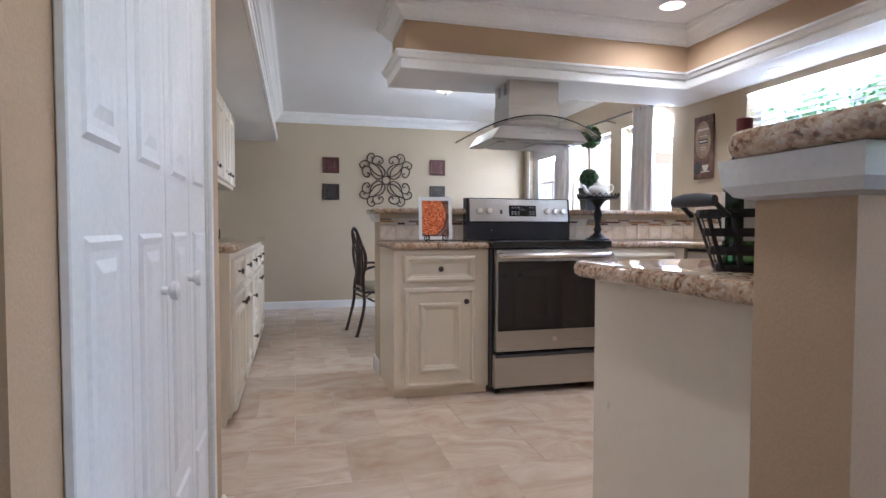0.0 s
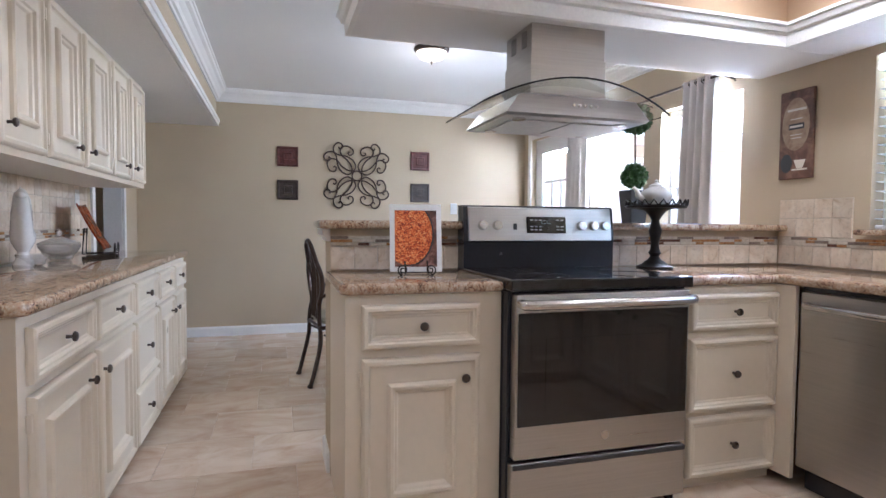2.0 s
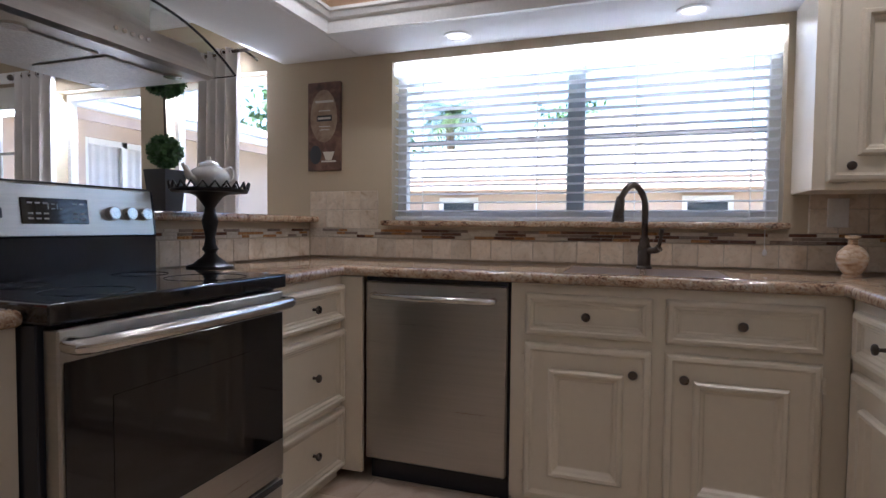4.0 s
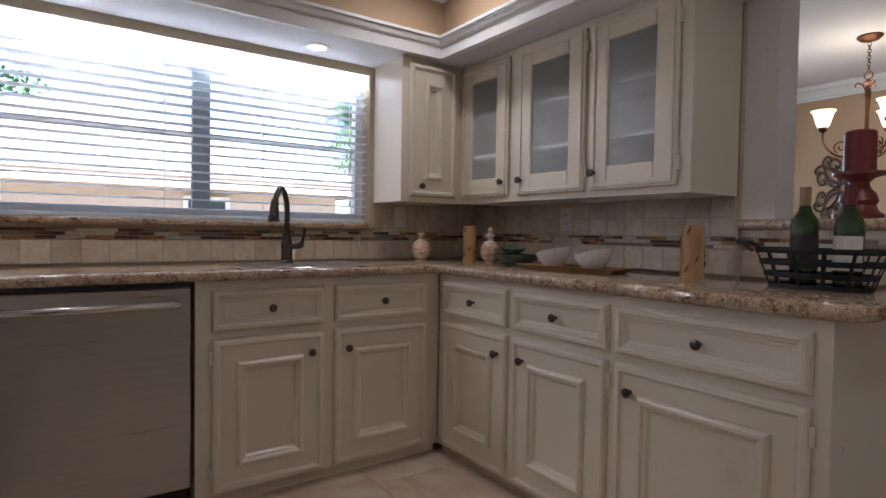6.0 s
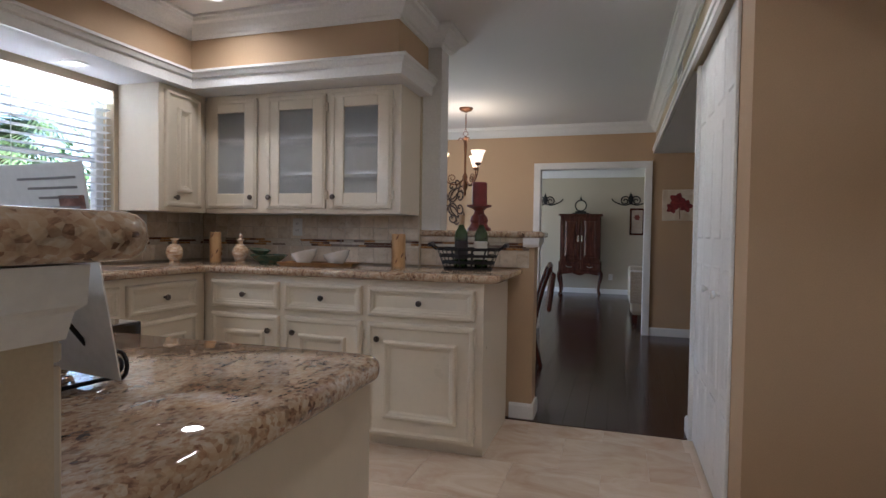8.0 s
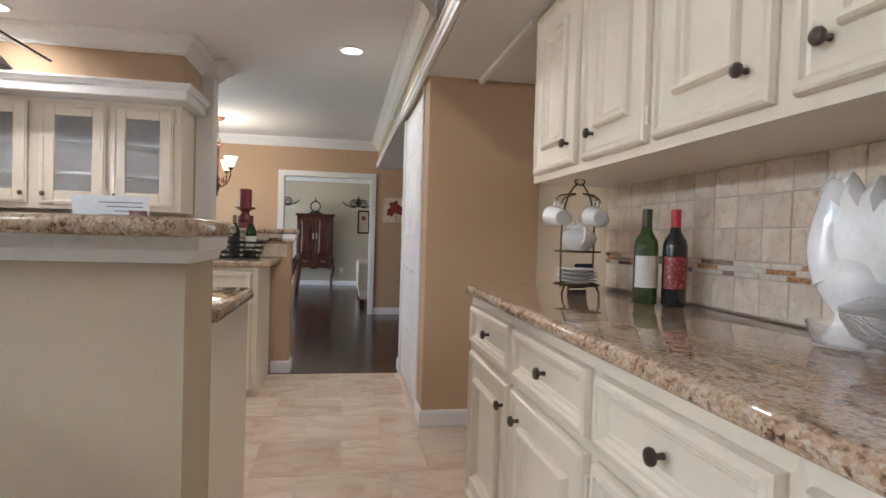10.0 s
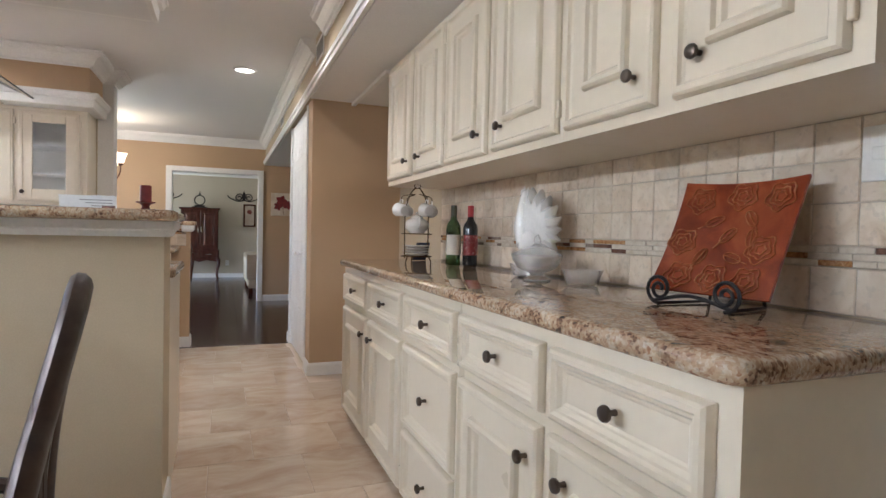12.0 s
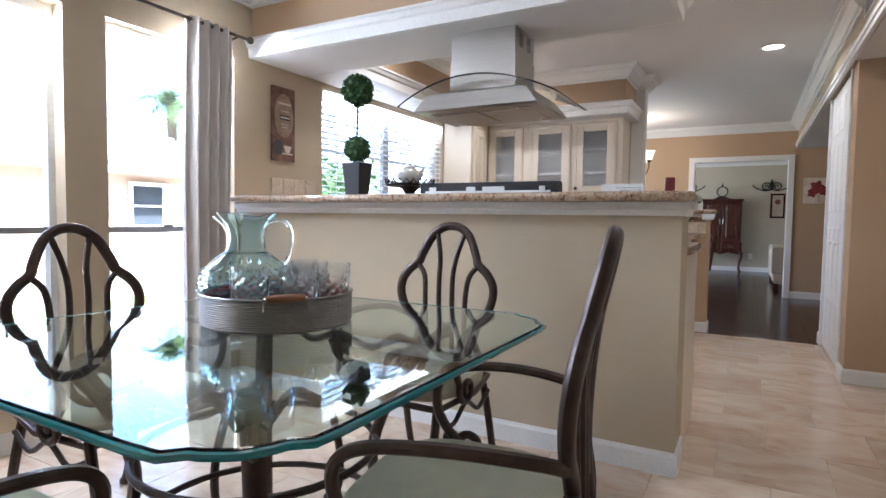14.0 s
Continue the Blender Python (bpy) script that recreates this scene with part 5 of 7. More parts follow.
for k in range(3):
    tube([(0, -0.052 + 0.014 * k, 0.295), (0, -0.054 + 0.016 * k, 0.318), (0, -0.050 + 0.018 * k, 0.338 - 0.005 * k)], [0.011, 0.009, 0.001], 7, bm)
fan = []
for k in range(17):
    a = radians(112 - 8.6 * k)
    r = (0.185 - 0.0035 * k) * (1.0 if k % 2 == 0 else 0.80)
    fan.append((0.005 + r * math.cos(a), 0.155 + r * math.sin(a)))
fan += [(0.05, 0.11), (0.0, 0.11), (-0.03, 0.15)]
loft([[(x, 0.02 + (y - 0.02) * f, 0.18 + (z - 0.18) * f) for y, z in fan] for x, f in ((-0.030, 0.72), (-0.016, 0.94), (-0.004, 1.0), (0.004, 1.0), (0.016, 0.94), (0.030, 0.72))], bm=bm)
tagged(part("rooster_figurine", bm, WHITEC, smooth=True, m=pose(-0.32, 5.19, TOP, 0, 0, 15) @ Matrix.Diagonal((1, 1, 1.05, 1))), "white glazed ceramic rooster figurine on the counter", "figurine")
CUT = glass("cut_crystal", (1.0, 1.0, 1.0), 0.03, 1.2, 0.35, 190)
CUT.node_tree.nodes["Principled BSDF"].inputs["Transmission Weight"].default_value = 0.9
cd = thing("candy_dish", "lidded cut-glass candy dish with pointed finial", "candy dish", pose(-0.235, 5.365, TOP))
part("bowl", lathe([(0.05, 0.0), (0.05, 0.006), (0.02, 0.018), (0.025, 0.025), (0.07, 0.045), (0.088, 0.075), (0.09, 0.085), (0.082, 0.085), (0.06, 0.05), (0.01, 0.035)], 28), CUT, cd, smooth=True)
part("lid", lathe([(0.09, 0.087), (0.088, 0.095), (0.06, 0.11), (0.022, 0.122), (0.01, 0.13), (0.014, 0.142), (0.009, 0.155), (0.001, 0.165)], 28, wob=0.02, nw=14), CUT, cd, smooth=True)
for y in (5.20, 5.56):
    gbw = thing("glass_bowl", "small clear cut-glass bowl on the counter", "bowl", pose(-0.29, y, TOP), group="small glass bowls")
    part("bowl", lathe([(0.035, 0.0), (0.05, 0.004), (0.066, 0.05), (0.062, 0.05), (0.046, 0.008), (0.01, 0.006)], 26, wob=0.015, nw=13), CUT, gbw, smooth=True)

# terracotta platter on iron stand
pm = pose(-0.235, 6.12, TOP + 0.03, 0, 0, 98) @ pose(0, 0, 0, -27, 0, 0)
tl = thing("square_platter", "square terracotta platter with embossed roses, propped up", "platter", pm)
S = 0.148
bm = bmesh.new()
N = 12
grid = {}
for sd in (0, 1):
    for i in range(N + 1):
        for j in range(N + 1):
            u, v = (i / N - 0.5) * 2, (j / N - 0.5) * 2
            bow = 0.018 * (u * u * 0.7 + v * v * 0.4)
            wx = 1 + 0.03 * v * v
            grid[sd, i, j] = bm.verts.new((u * S * wx, -bow + (0.008 if sd else 0.0), S + v * S * (1 + 0.03 * u * u)))
for sd in (0, 1):
    for i in range(N):
        for j in range(N):
            bm.faces.new([grid[sd, i, j], grid[sd, i + 1, j], grid[sd, i + 1, j + 1], grid[sd, i, j + 1]])
edge = [(i, 0) for i in range(N)] + [(N, j) for j in range(N)] + [(i, N) for i in range(N, 0, -1)] + [(0, j) for j in range(N, 0, -1)]
for k in range(len(edge)):
    a, b = edge[k], edge[(k + 1) % len(edge)]
    bm.faces.new([grid[0, a[0], a[1]], grid[0, b[0], b[1]], grid[1, b[0], b[1]], grid[1, a[0], a[1]]])
part("plate", bm, TERRA, tl, smooth=True)
EMB = stone("embossed_glaze", [(0.3, 0.22, 0.05, 0.02), (0.5, 0.34, 0.10, 0.036), (0.7, 0.48, 0.21, 0.09)], 30, 4, 0.2)
rr = random.Random(8)
def on_plate(u, v):
    return (u * S, -0.018 * (u * u * 0.7 + v * v * 0.4) - 0.002, S + v * S)
for u, v in ((-0.65, 0.68), (0.05, 0.75), (0.68, 0.7), (-0.75, -0.1), (-0.6, -0.72), (0.62, -0.2), (0.55, -0.75), (-0.02, -0.72)):
    bm = bmesh.new()
    for q in range(3):
        r = 0.012 + 0.011 * q
        tube([on_plate(u + r / S * math.cos(t) * (1 + 0.15 * math.cos(5 * t + q)), v + r / S * math.sin(t) * (1 + 0.15 * math.cos(5 * t + q))) for t in [i * math.pi / 10 for i in range(20)]], 0.0022, 5, bm, closed=True)
    part("rose", bm, EMB, tl, "embossed rose outline")
for u, v, a in ((-0.3, 0.3, 0.5), (0.3, 0.35, 2.2), (-0.35, -0.35, 1.2), (0.2, -0.35, 2.8), (0.0, 0.05, 0.9), (0.4, 0.0, 1.7)):
    pts = [on_plate(u + 0.16 * (math.cos(t) * math.cos(a) - 0.5 * math.sin(t) * math.sin(a)), v + 0.16 * (math.cos(t) * math.sin(a) + 0.5 * math.sin(t) * math.cos(a))) for t in [i * math.pi / 8 for i in range(16)]]
    bm = tube(pts, 0.0018, 5, closed=True)
    tube([on_plate(u - 0.3 * math.cos(a), v - 0.3 * math.sin(a)), on_plate(u, v), on_plate(u + 0.14 * math.cos(a), v + 0.14 * math.sin(a))], 0.0016, 5, bm)
    part("leaf", bm, EMB, tl, "embossed leaf outline")
st = thing("plate_stand", "black iron scroll stand holding the platter", "plate stand", pose(-0.235, 6.12, TOP, 0, 0, 98))
for s in (-1, 1):
    part("scroll", tube([(s * x, -0.062, z) for x, _, z in spiral(0.085, 0.04, 0.036, 0.008, -1.57, 1.8, 30)], 0.0045, 7), BLKIRON, st)
    part("foot", tube([(s * 0.085, -0.062, 0.005), (s * 0.07, 0.11, 0.005), (s * 0.05, 0.10, 0.16)], 0.0045, 6), BLKIRON, st)
part("crossbar", tube(smooth_line([(-0.10, -0.062, 0.01), (0, -0.062, 0.03), (0.10, -0.062, 0.01)], 5), 0.0045, 7), BLKIRON, st)

# vents, ceiling lamps
GRILLE = mat("grey_vent_grille", (0.35, 0.35, 0.35), 0.5)
for vy in (3.41, 0.9):
    vt = thing("air_vent", "white metal air vent set in the soffit", "vent", pose(0.2365, vy, 2.24))
    part("frame", boxes((0, -0.15, -0.07, 0.006, 0.15, -0.055), (0, -0.15, 0.055, 0.006, 0.15, 0.07), (0, -0.15, -0.055, 0.006, -0.135, 0.055), (0, 0.135, -0.055, 0.006, 0.15, 0.055)), TRIM, vt)
    part("backing", boxes((0, -0.135, -0.055, 0.001, 0.135, 0.055)), DARKM, vt)
    for k in range(6):
        part("slat", boxes((0.001, -0.134, -0.05 + 0.018 * k, 0.006, 0.134, -0.042 + 0.018 * k)), GRILLE, vt)
BULB = glow("recessed_lamp_lens", (1.0, 0.93, 0.82), 0.5)
for (lx, ly), z in [(p, CZ) for p in LAMPS_HIGH[:4]] + [(p, 1.957) for p in LAMPS_LOW]:
    r = 0.072 if z > 2.2 else 0.045
    dl = thing("recessed_light", "round recessed ceiling light, lit", "ceiling light", pose(lx, ly, z), group="recessed lights")
    part("trim_ring", lathe([(r + 0.02, 0.0), (r + 0.018, -0.006), (r, -0.008), (r, -0.001)], 28, cap0=False, cap1=False), TRIM, dl, smooth=True)
    part("lens", lathe([(r, -0.003), (r, -0.002)], 24), BULB, dl)
fl = thing("flush_light", "bronze flush-mount ceiling light with alabaster bowl, lit", "ceiling light", pose(1.855, 6.16, CZ) @ Matrix.Diagonal((0.74, 0.74, 0.85, 1)))
part("rim", lathe([(0.17, 0.0), (0.175, -0.012), (0.165, -0.03), (0.15, -0.038), (0.148, -0.03)], 32, cap1=False), BRONZE, fl, smooth=True)
part("bowl", lathe([(0.148, -0.034), (0.14, -0.06), (0.11, -0.085), (0.06, -0.102), (0.005, -0.108)], 32), glow("alabaster_lit", (1.0, 0.80, 0.52), 0.30), fl, "lit alabaster glass bowl", True)
part("finial", lathe([(0.012, -0.106), (0.016, -0.114), (0.006, -0.122), (0.01, -0.13), (0.002, -0.14)], 12), BRONZE, fl, smooth=True)
lp = bpy.data.lights.new("flush_bulb", "POINT")
lp.energy, lp.color, lp.shadow_soft_size = 0.5, WARM, 0.1
new("flush_bulb", lp).location = (1.855, 6.16, CZ - 0.3)

# ---- dining room ----
FABRIC = mat("sage_seat_fabric", (0.40, 0.37, 0.28), 0.85, var=0.06, scale=20, bump=0.3, bscale=400)
EDGEG = glass("table_glass", (0.80, 0.95, 0.93), 0.0, 1.45)
RIMG = mat("aqua_glass_edge", (0.02, 0.20, 0.22), 0.08, coat=0.5)
TC = (1.89, 6.205)
TZ = 0.695
tb = thing("dining_table", "clear glass dining table with clipped corners on iron base", "table", pose(TC[0], TC[1], 0))
H, K = 0.62, 0.13
def half_corner(sx, sy):
    pts = [(H, H - K - 0.06), (H - 0.004, H - K - 0.01), (H - 0.030, H - K + 0.014), (H - 0.036, H - K + 0.032), (H - 0.050, H - 0.074), (H - 0.060, H - 0.060)]
    pts += [(y, x) for x, y in pts[-2::-1]]
    return [(sx * x, sy * y) for x, y in pts]
out = half_corner(1, 1) + half_corner(-1, 1)[::-1] + half_corner(-1, -1) + half_corner(1, -1)[::-1]
part("tabletop", loft([[(x * s, y * s, z) for x, y in out] for s, z in ((0.985, TZ), (0.99, TZ + 0.012), (0.985, TZ + 0.0135))]), EDGEG, tb, "clear glass top with beveled edge")
part("edge", tube([(x, y, TZ + 0.0065) for x, y in out], 0.0066, 8, closed=True), RIMG, tb, "aqua polished glass edge", True)
for a in (45, 135, 225, 315):
    d = Vector((math.cos(radians(a)), math.sin(radians(a)), 0))
    P = lambda r, z: d * r + Vector((0, 0, z))
    part("leg", tube(smooth_line([P(0.44, 0.012), P(0.40, 0.06), P(0.33, 0.2), P(0.30, 0.36), P(0.36, 0.52), P(0.46, 0.64), P(0.52, 0.675)], 6), 0.026, 10, flat=0.6), IRON, tb, smooth=True)
    side = Vector((-d.y, d.x, 0))
    part("leg_scroll", tube([d * (0.38 + x) + Vector((0, 0, 0.585 + z)) for x, _, z in spiral(0.0, 0.0, 0.075, 0.018, 2.2, -1.5, 24)], 0.011, 8), IRON, tb, smooth=True)
    part("foot_scroll", tube([d * (0.46 + x) + Vector((0, 0, 0.055 + z)) for x, _, z in spiral(0.0, 0.0, 0.045, 0.012, 3.6, -1.3, 20)], 0.011, 8), IRON, tb, smooth=True)
    part("pad", lathe([(0.02, 0.0), (0.02, 0.006)], 14, tuple(P(0.52, TZ - 0.0075))), DARKM, tb)
for z, r in ((0.2, 0.33), (0.40, 0.305)):
    part("ring", tube([(r * math.cos(i * math.pi / 16), r * math.sin(i * math.pi / 16), z) for i in range(32)], 0.010, 8, closed=True), IRON, tb, smooth=True)
for s in (-1, 1):
    for ax in (0, 1):
        pts = [(-0.30, 0, 0.60), (-0.22, 0, 0.645), (-0.12, 0, 0.60), (0, 0, 0.63), (0.12, 0, 0.60), (0.22, 0, 0.645), (0.30, 0, 0.60)]
        pts = [(x, s * 0.33, z) if ax == 0 else (s * 0.33, x, z) for x, _, z in pts]
        part("apron_vine", tube(smooth_line(pts, 5), 0.011, 8), IRON, tb, smooth=True)
        c = (0, s * 0.33, 0.60) if ax == 0 else (s * 0.33, 0, 0.60)
        bm = bmesh.new()
        for k in range(8):
            a = k * math.pi / 4
            q = (0.028 * math.cos(a), 0.028 * math.sin(a))
            p0 = (c[0] + q[0], c[1], c[2] + q[1]) if ax == 0 else (c[0], c[1] + q[0], c[2] + q[1])
            p1 = (c[0] + q[0] * 1.7, c[1], c[2] + q[1] * 1.7) if ax == 0 else (c[0], c[1] + q[0] * 1.7, c[2] + q[1] * 1.7)
            tube([c, p0, p1], [0.012, 0.014, 0.004], 7, bm)
        part("rosette", bm, IRON, tb, "cast iron flower rosette", True)


def dining_chair(m, label):
    """An iron armchair facing +y, its back at y 0."""
    c = thing("dining_chair", label, "chair", m, group="chairs round the table")
    tt = lambda z: max(0.0, (z - 0.46) / 0.54)
    bow = lambda z: 0.016 * math.sin(math.pi * min(1.0, 1.15 * tt(z))) - 0.045 * tt(z) ** 2.4
    B3 = lambda x, z: (x, bow(z), z)
    outline = [(-0.10, 0.48), (-0.15, 0.52), (-0.155, 0.56), (-0.17, 0.585)]
    lobe = [(-0.105, 0.46), (-0.105, 0.53), (-0.125, 0.585), (-0.175, 0.64), (-0.205, 0.705), (-0.205, 0.765), (-0.175, 0.812), (-0.135, 0.845), (-0.122, 0.88), (-0.085, 0.955), (-0.04, 0.99), (0, 0.997)]
    full = lobe + [(-x, z) for x, z in lobe[::-1][1:]]
    part("back_frame", tube(smooth_line([B3(x, z) for x, z in full], 4), 0.018, 10, flat=0.8), IRON, c, smooth=True)
    for s in (-1, 1):
        part("back_rod", tube(smooth_line([B3(s * 0.03, 0.46), B3(s * 0.03, 0.75), B3(s * 0.035, 0.86), B3(s * 0.06, 0.962)], 4), 0.0105, 8), IRON, c, smooth=True)
        part("back_rod", tube(smooth_line([B3(s * 0.085, 0.50), B3(s * 0.09, 0.68), B3(s * 0.10, 0.79), B3(s * 0.138, 0.84)], 4), 0.0105, 8), IRON, c, smooth=True)
        part("rear_leg", tube(smooth_line([(s * 0.19, -0.07, 0.012), (s * 0.195, -0.045, 0.1), (s * 0.185, 0.0, 0.30), (s * 0.15, 0.0, 0.46), (s * 0.12, bow(0.55), 0.55)], 5), 0.0145, 8), IRON, c, smooth=True)
        part("foot", lathe([(0.012, 0), (0.019, 0.004), (0.019, 0.018), (0.012, 0.026)], 12, (s * 0.19, -0.07, 0)), IRON, c, smooth=True)
        part("front_leg", tube(smooth_line([(s * 0.22, 0.45, 0.012), (s * 0.20, 0.42, 0.05), (s * 0.19, 0.43, 0.2), (s * 0.215, 0.455, 0.36), (s * 0.22, 0.45, 0.43)], 5), 0.0145, 8), IRON, c, smooth=True)
        part("foot", lathe([(0.012, 0), (0.019, 0.004), (0.019, 0.018), (0.012, 0.026)], 12, (s * 0.22, 0.45, 0)), IRON, c, smooth=True)
        part("arm", tube(smooth_line([(s * 0.17, bow(0.62), 0.615), (s * 0.23, 0.06, 0.645), (s * 0.26, 0.20, 0.655), (s * 0.265, 0.33, 0.64), (s * 0.26, 0.385, 0.60), (s * 0.25, 0.385, 0.53), (s * 0.24, 0.34, 0.47), (s * 0.232, 0.27, 0.435)], 5), 0.0125, 8), IRON, c, smooth=True)
        part("arm_scroll", tube([(s * 0.25, 0.31 + x, 0.45 + z) for x, _, z in spiral(0.0, 0.0, 0.055, 0.012, 0.6, -1.2, 18)], [0.011] * 15 + [0.014] * 4, 8), IRON, c, smooth=True)
        part("side_scroll", tube(smooth_line([(s * 0.20, 0.02, 0.36), (s * 0.205, 0.12, 0.32), (s * 0.205, 0.22, 0.37), (s * 0.205, 0.32, 0.32), (s * 0.20, 0.42, 0.36)], 5), 0.0085, 7), IRON, c, smooth=True)
    part("seat_frame", tube([(-0.19, 0.0, 0.41), (-0.235, 0.22, 0.41), (-0.22, 0.45, 0.41), (0.22, 0.45, 0.41), (0.235, 0.22, 0.41), (0.19, 0.0, 0.41)], 0.012, 8, closed=True), IRON, c, smooth=True)
    st = []
    for s, z in ((0.90, 0.418), (1.0, 0.43), (1.02, 0.448), (0.97, 0.468), (0.8, 0.480), (0.4, 0.486)):
        ring = []
        for i in range(28):
            a = 2 * math.pi * i / 28
            ca, sa = math.cos(a), math.sin(a)
            k = (abs(ca) ** 3.2 + abs(sa) ** 3.2) ** (-1 / 3.2)
            ring.append((0.235 * k * ca * s * (1 + 0.06 * sa), 0.235 + 0.225 * k * sa * s, z))
        st.append(ring)
    part("seat", loft(st), FABRIC, c, "sage green upholstered seat pad", True)
    return c


DCH = "bronze wrought iron armchair with lobed back and sage seat"
ch_a = dining_chair(pose(1.83, 5.29, 0) @ Matrix.Diagonal((1, 1, 0.98, 1)), DCH)
for m, tall in ((pose(1.03, 6.215, 0, 0, 0, -81), 1.005), (pose(2.72, 6.215, 0, 0, 0, 90), 0.98), (pose(1.93, 7.13, 0, 0, 0, 180), 0.98)):
    copy_thing(ch_a, m @ Matrix.Diagonal((1, 1, tall, 1)))

# tub with pitcher and tumblers
GALV = mat("ribbed_galvanised_metal", (0.26, 0.24, 0.22), 0.45, 0.75, var=0.12, scale=12)
TRZ = TZ + 0.0138
TU = (1.945, 6.085)
tub = thing("serving_tub", "ribbed galvanised round tray with wooden handles", "tray", pose(TU[0], TU[1], TRZ) @ Matrix.Diagonal((0.9, 0.9, 0.8, 1)))
pr = [(0.225, 0.0)]
for k in range(14):
    pr += [(0.2295, 0.006 + 0.007 * k), (0.2315, 0.0095 + 0.007 * k)]
pr += [(0.228, 0.106), (0.235, 0.109), (0.232, 0.112), (0.222, 0.108), (0.220, 0.008), (0.05, 0.007)]
part("tray", lathe(pr, 48), GALV, tub, smooth=True)
part("red_lining", lathe([(0.219, 0.092), (0.2195, 0.107), (0.216, 0.107), (0.2155, 0.092)], 40), RED, tub, "dark red painted inner rim", True)
for a in (140, 320):
    d = Vector((math.cos(radians(a)), math.sin(radians(a)), 0))
    s = Vector((-d.y, d.x, 0))
    part("handle_wire", tube([tuple(d * 0.236 + s * t + Vector((0, 0, z))) for t, z in ((-0.06, 0.075), (-0.06, 0.115), (0.06, 0.115), (0.06, 0.075))], 0.003, 6), STEELH, tub)
    part("handle_grip", tube([tuple(d * 0.238 + s * t + Vector((0, 0, 0.116))) for t in (-0.052, -0.02, 0.02, 0.052)], [0.011, 0.014, 0.014, 0.011], 10), mat("turned_oak_grip", (0.30, 0.13, 0.06), 0.45, var=0.2), tub, "turned wooden grip", True)
AQUA = glass("aqua_hobnail_glass", (0.80, 0.96, 0.985), 0.02, 1.35)
pt = thing("glass_pitcher", "aqua hobnail glass pitcher with ruffled rim", "pitcher", pose(TU[0] + 0.085, TU[1] + 0.04, TRZ + 0.008, 0, 0, -150) @ Matrix.Diagonal((1.22, 1.22, 0.9, 1)))
rings = []
for r, z, f in ((0.055, 0.0, 0), (0.075, 0.012, 0), (0.098, 0.06, 0), (0.105, 0.11, 0), (0.092, 0.16, 0), (0.062, 0.195, 0), (0.044, 0.215, 0), (0.042, 0.26, 0), (0.05, 0.295, 0.06), (0.07, 0.325, 0.10), (0.067, 0.326, 0.10), (0.046, 0.293, 0.06), (0.039, 0.258, 0), (0.041, 0.216, 0), (0.088, 0.158, 0), (0.10, 0.11, 0), (0.092, 0.06, 0), (0.06, 0.016, 0)):
    rings.append([(r * (1 + f * math.cos(6 * a)) * math.cos(a), r * (1 + f * math.cos(6 * a)) * math.sin(a), z + f * 0.08 * math.cos(3 * a)) for a in [2 * math.pi * i / 48 for i in range(48)]])
part("body", loft(rings), AQUA, pt, smooth=True)
hob = bmesh.new()
for row in range(9):
    z = 0.03 + 0.016 * row
    r = 0.098 * math.sqrt(max(0.1, 1 - ((z - 0.1) / 0.125) ** 2)) + 0.007
    for k in range(26):
        a = 2 * math.pi * (k + 0.5 * (row % 2)) / 26
        lathe([(0.005, -0.002), (0.0038, 0.002), (0.001, 0.003)], 6, (r * math.cos(a), r * math.sin(a), z), bm=hob)
part("hobnail", hob, AQUA, pt, "raised glass hobnails", True)["kind"] = "stuff"
part("handle", tube(smooth_line([(0.045, 0, 0.30), (0.085, 0, 0.31), (0.105, 0, 0.27), (0.10, 0, 0.20), (0.085, 0, 0.17)], 5), 0.006, 8), glass("clear_glass_handle", (0.9, 0.97, 0.97), 0.02), pt, "clear glass handle", True)
FACET = glass("cut_glass", (1.0, 1.0, 1.0), 0.04, 1.22)
FACET.node_tree.nodes["Principled BSDF"].inputs["Transmission Weight"].default_value = 0.93
def tumbler(x, y):
    t = thing("tumbler", "clear diamond-cut glass tumbler in the tray", "glass", pose(x, y, TRZ + 0.008), group="tumblers in the tray")
    rings = [[(r * math.cos(2 * math.pi * i / 20), r * math.sin(2 * math.pi * i / 20), z) for i in range(20)] for r, z in ((0.030, 0.0), (0.039, 0.004))]
    for k in range(9):
        r = 0.0405 + 0.0095 * k / 8
        rings.append([((r + 0.0028 * (-1) ** (i + k)) * math.cos(2 * math.pi * i / 20), (r + 0.0028 * (-1) ** (i + k)) * math.sin(2 * math.pi * i / 20), 0.018 + 0.0135 * k) for i in range(20)])
    for r, z in ((0.052, 0.138), (0.053, 0.16), (0.051, 0.16), (0.047, 0.13), (0.037, 0.014)):
        rings.append([(r * math.cos(2 * math.pi * i / 20), r * math.sin(2 * math.pi * i / 20), z) for i in range(20)])
    part("cup", loft(rings), FACET, t, "diamond-cut glass cup")
    return t
for dx, dy in ((-0.035, 0.135), (-0.125, 0.05), (-0.135, -0.07), (-0.04, -0.085), (0.045, -0.14)):
    tumbler(TU[0] + dx, TU[1] + dy)

# curtains
CURT = mat("pale_grey_curtain", (0.74, 0.70, 0.67), 0.8, var=0.05, scale=10, bump=0.1, bscale=300)
rod = thing("curtain_rod", "dark bronze curtain rod above the dining windows", "curtain rod", pose(3.34, 0, 2.02))
part("rod", tube([(0, 4.93, 0), (0, 6.85, 0)], 0.009, 8), BRONZE, rod)
for y in (4.915, 6.865):
    part("finial", lathe([(0.01, -0.02), (0.02, -0.008), (0.02, 0.008), (0.008, 0.02)], 12), BRONZE, rod, smooth=True, m=pose(0, y, 0, 90, 0, 0))
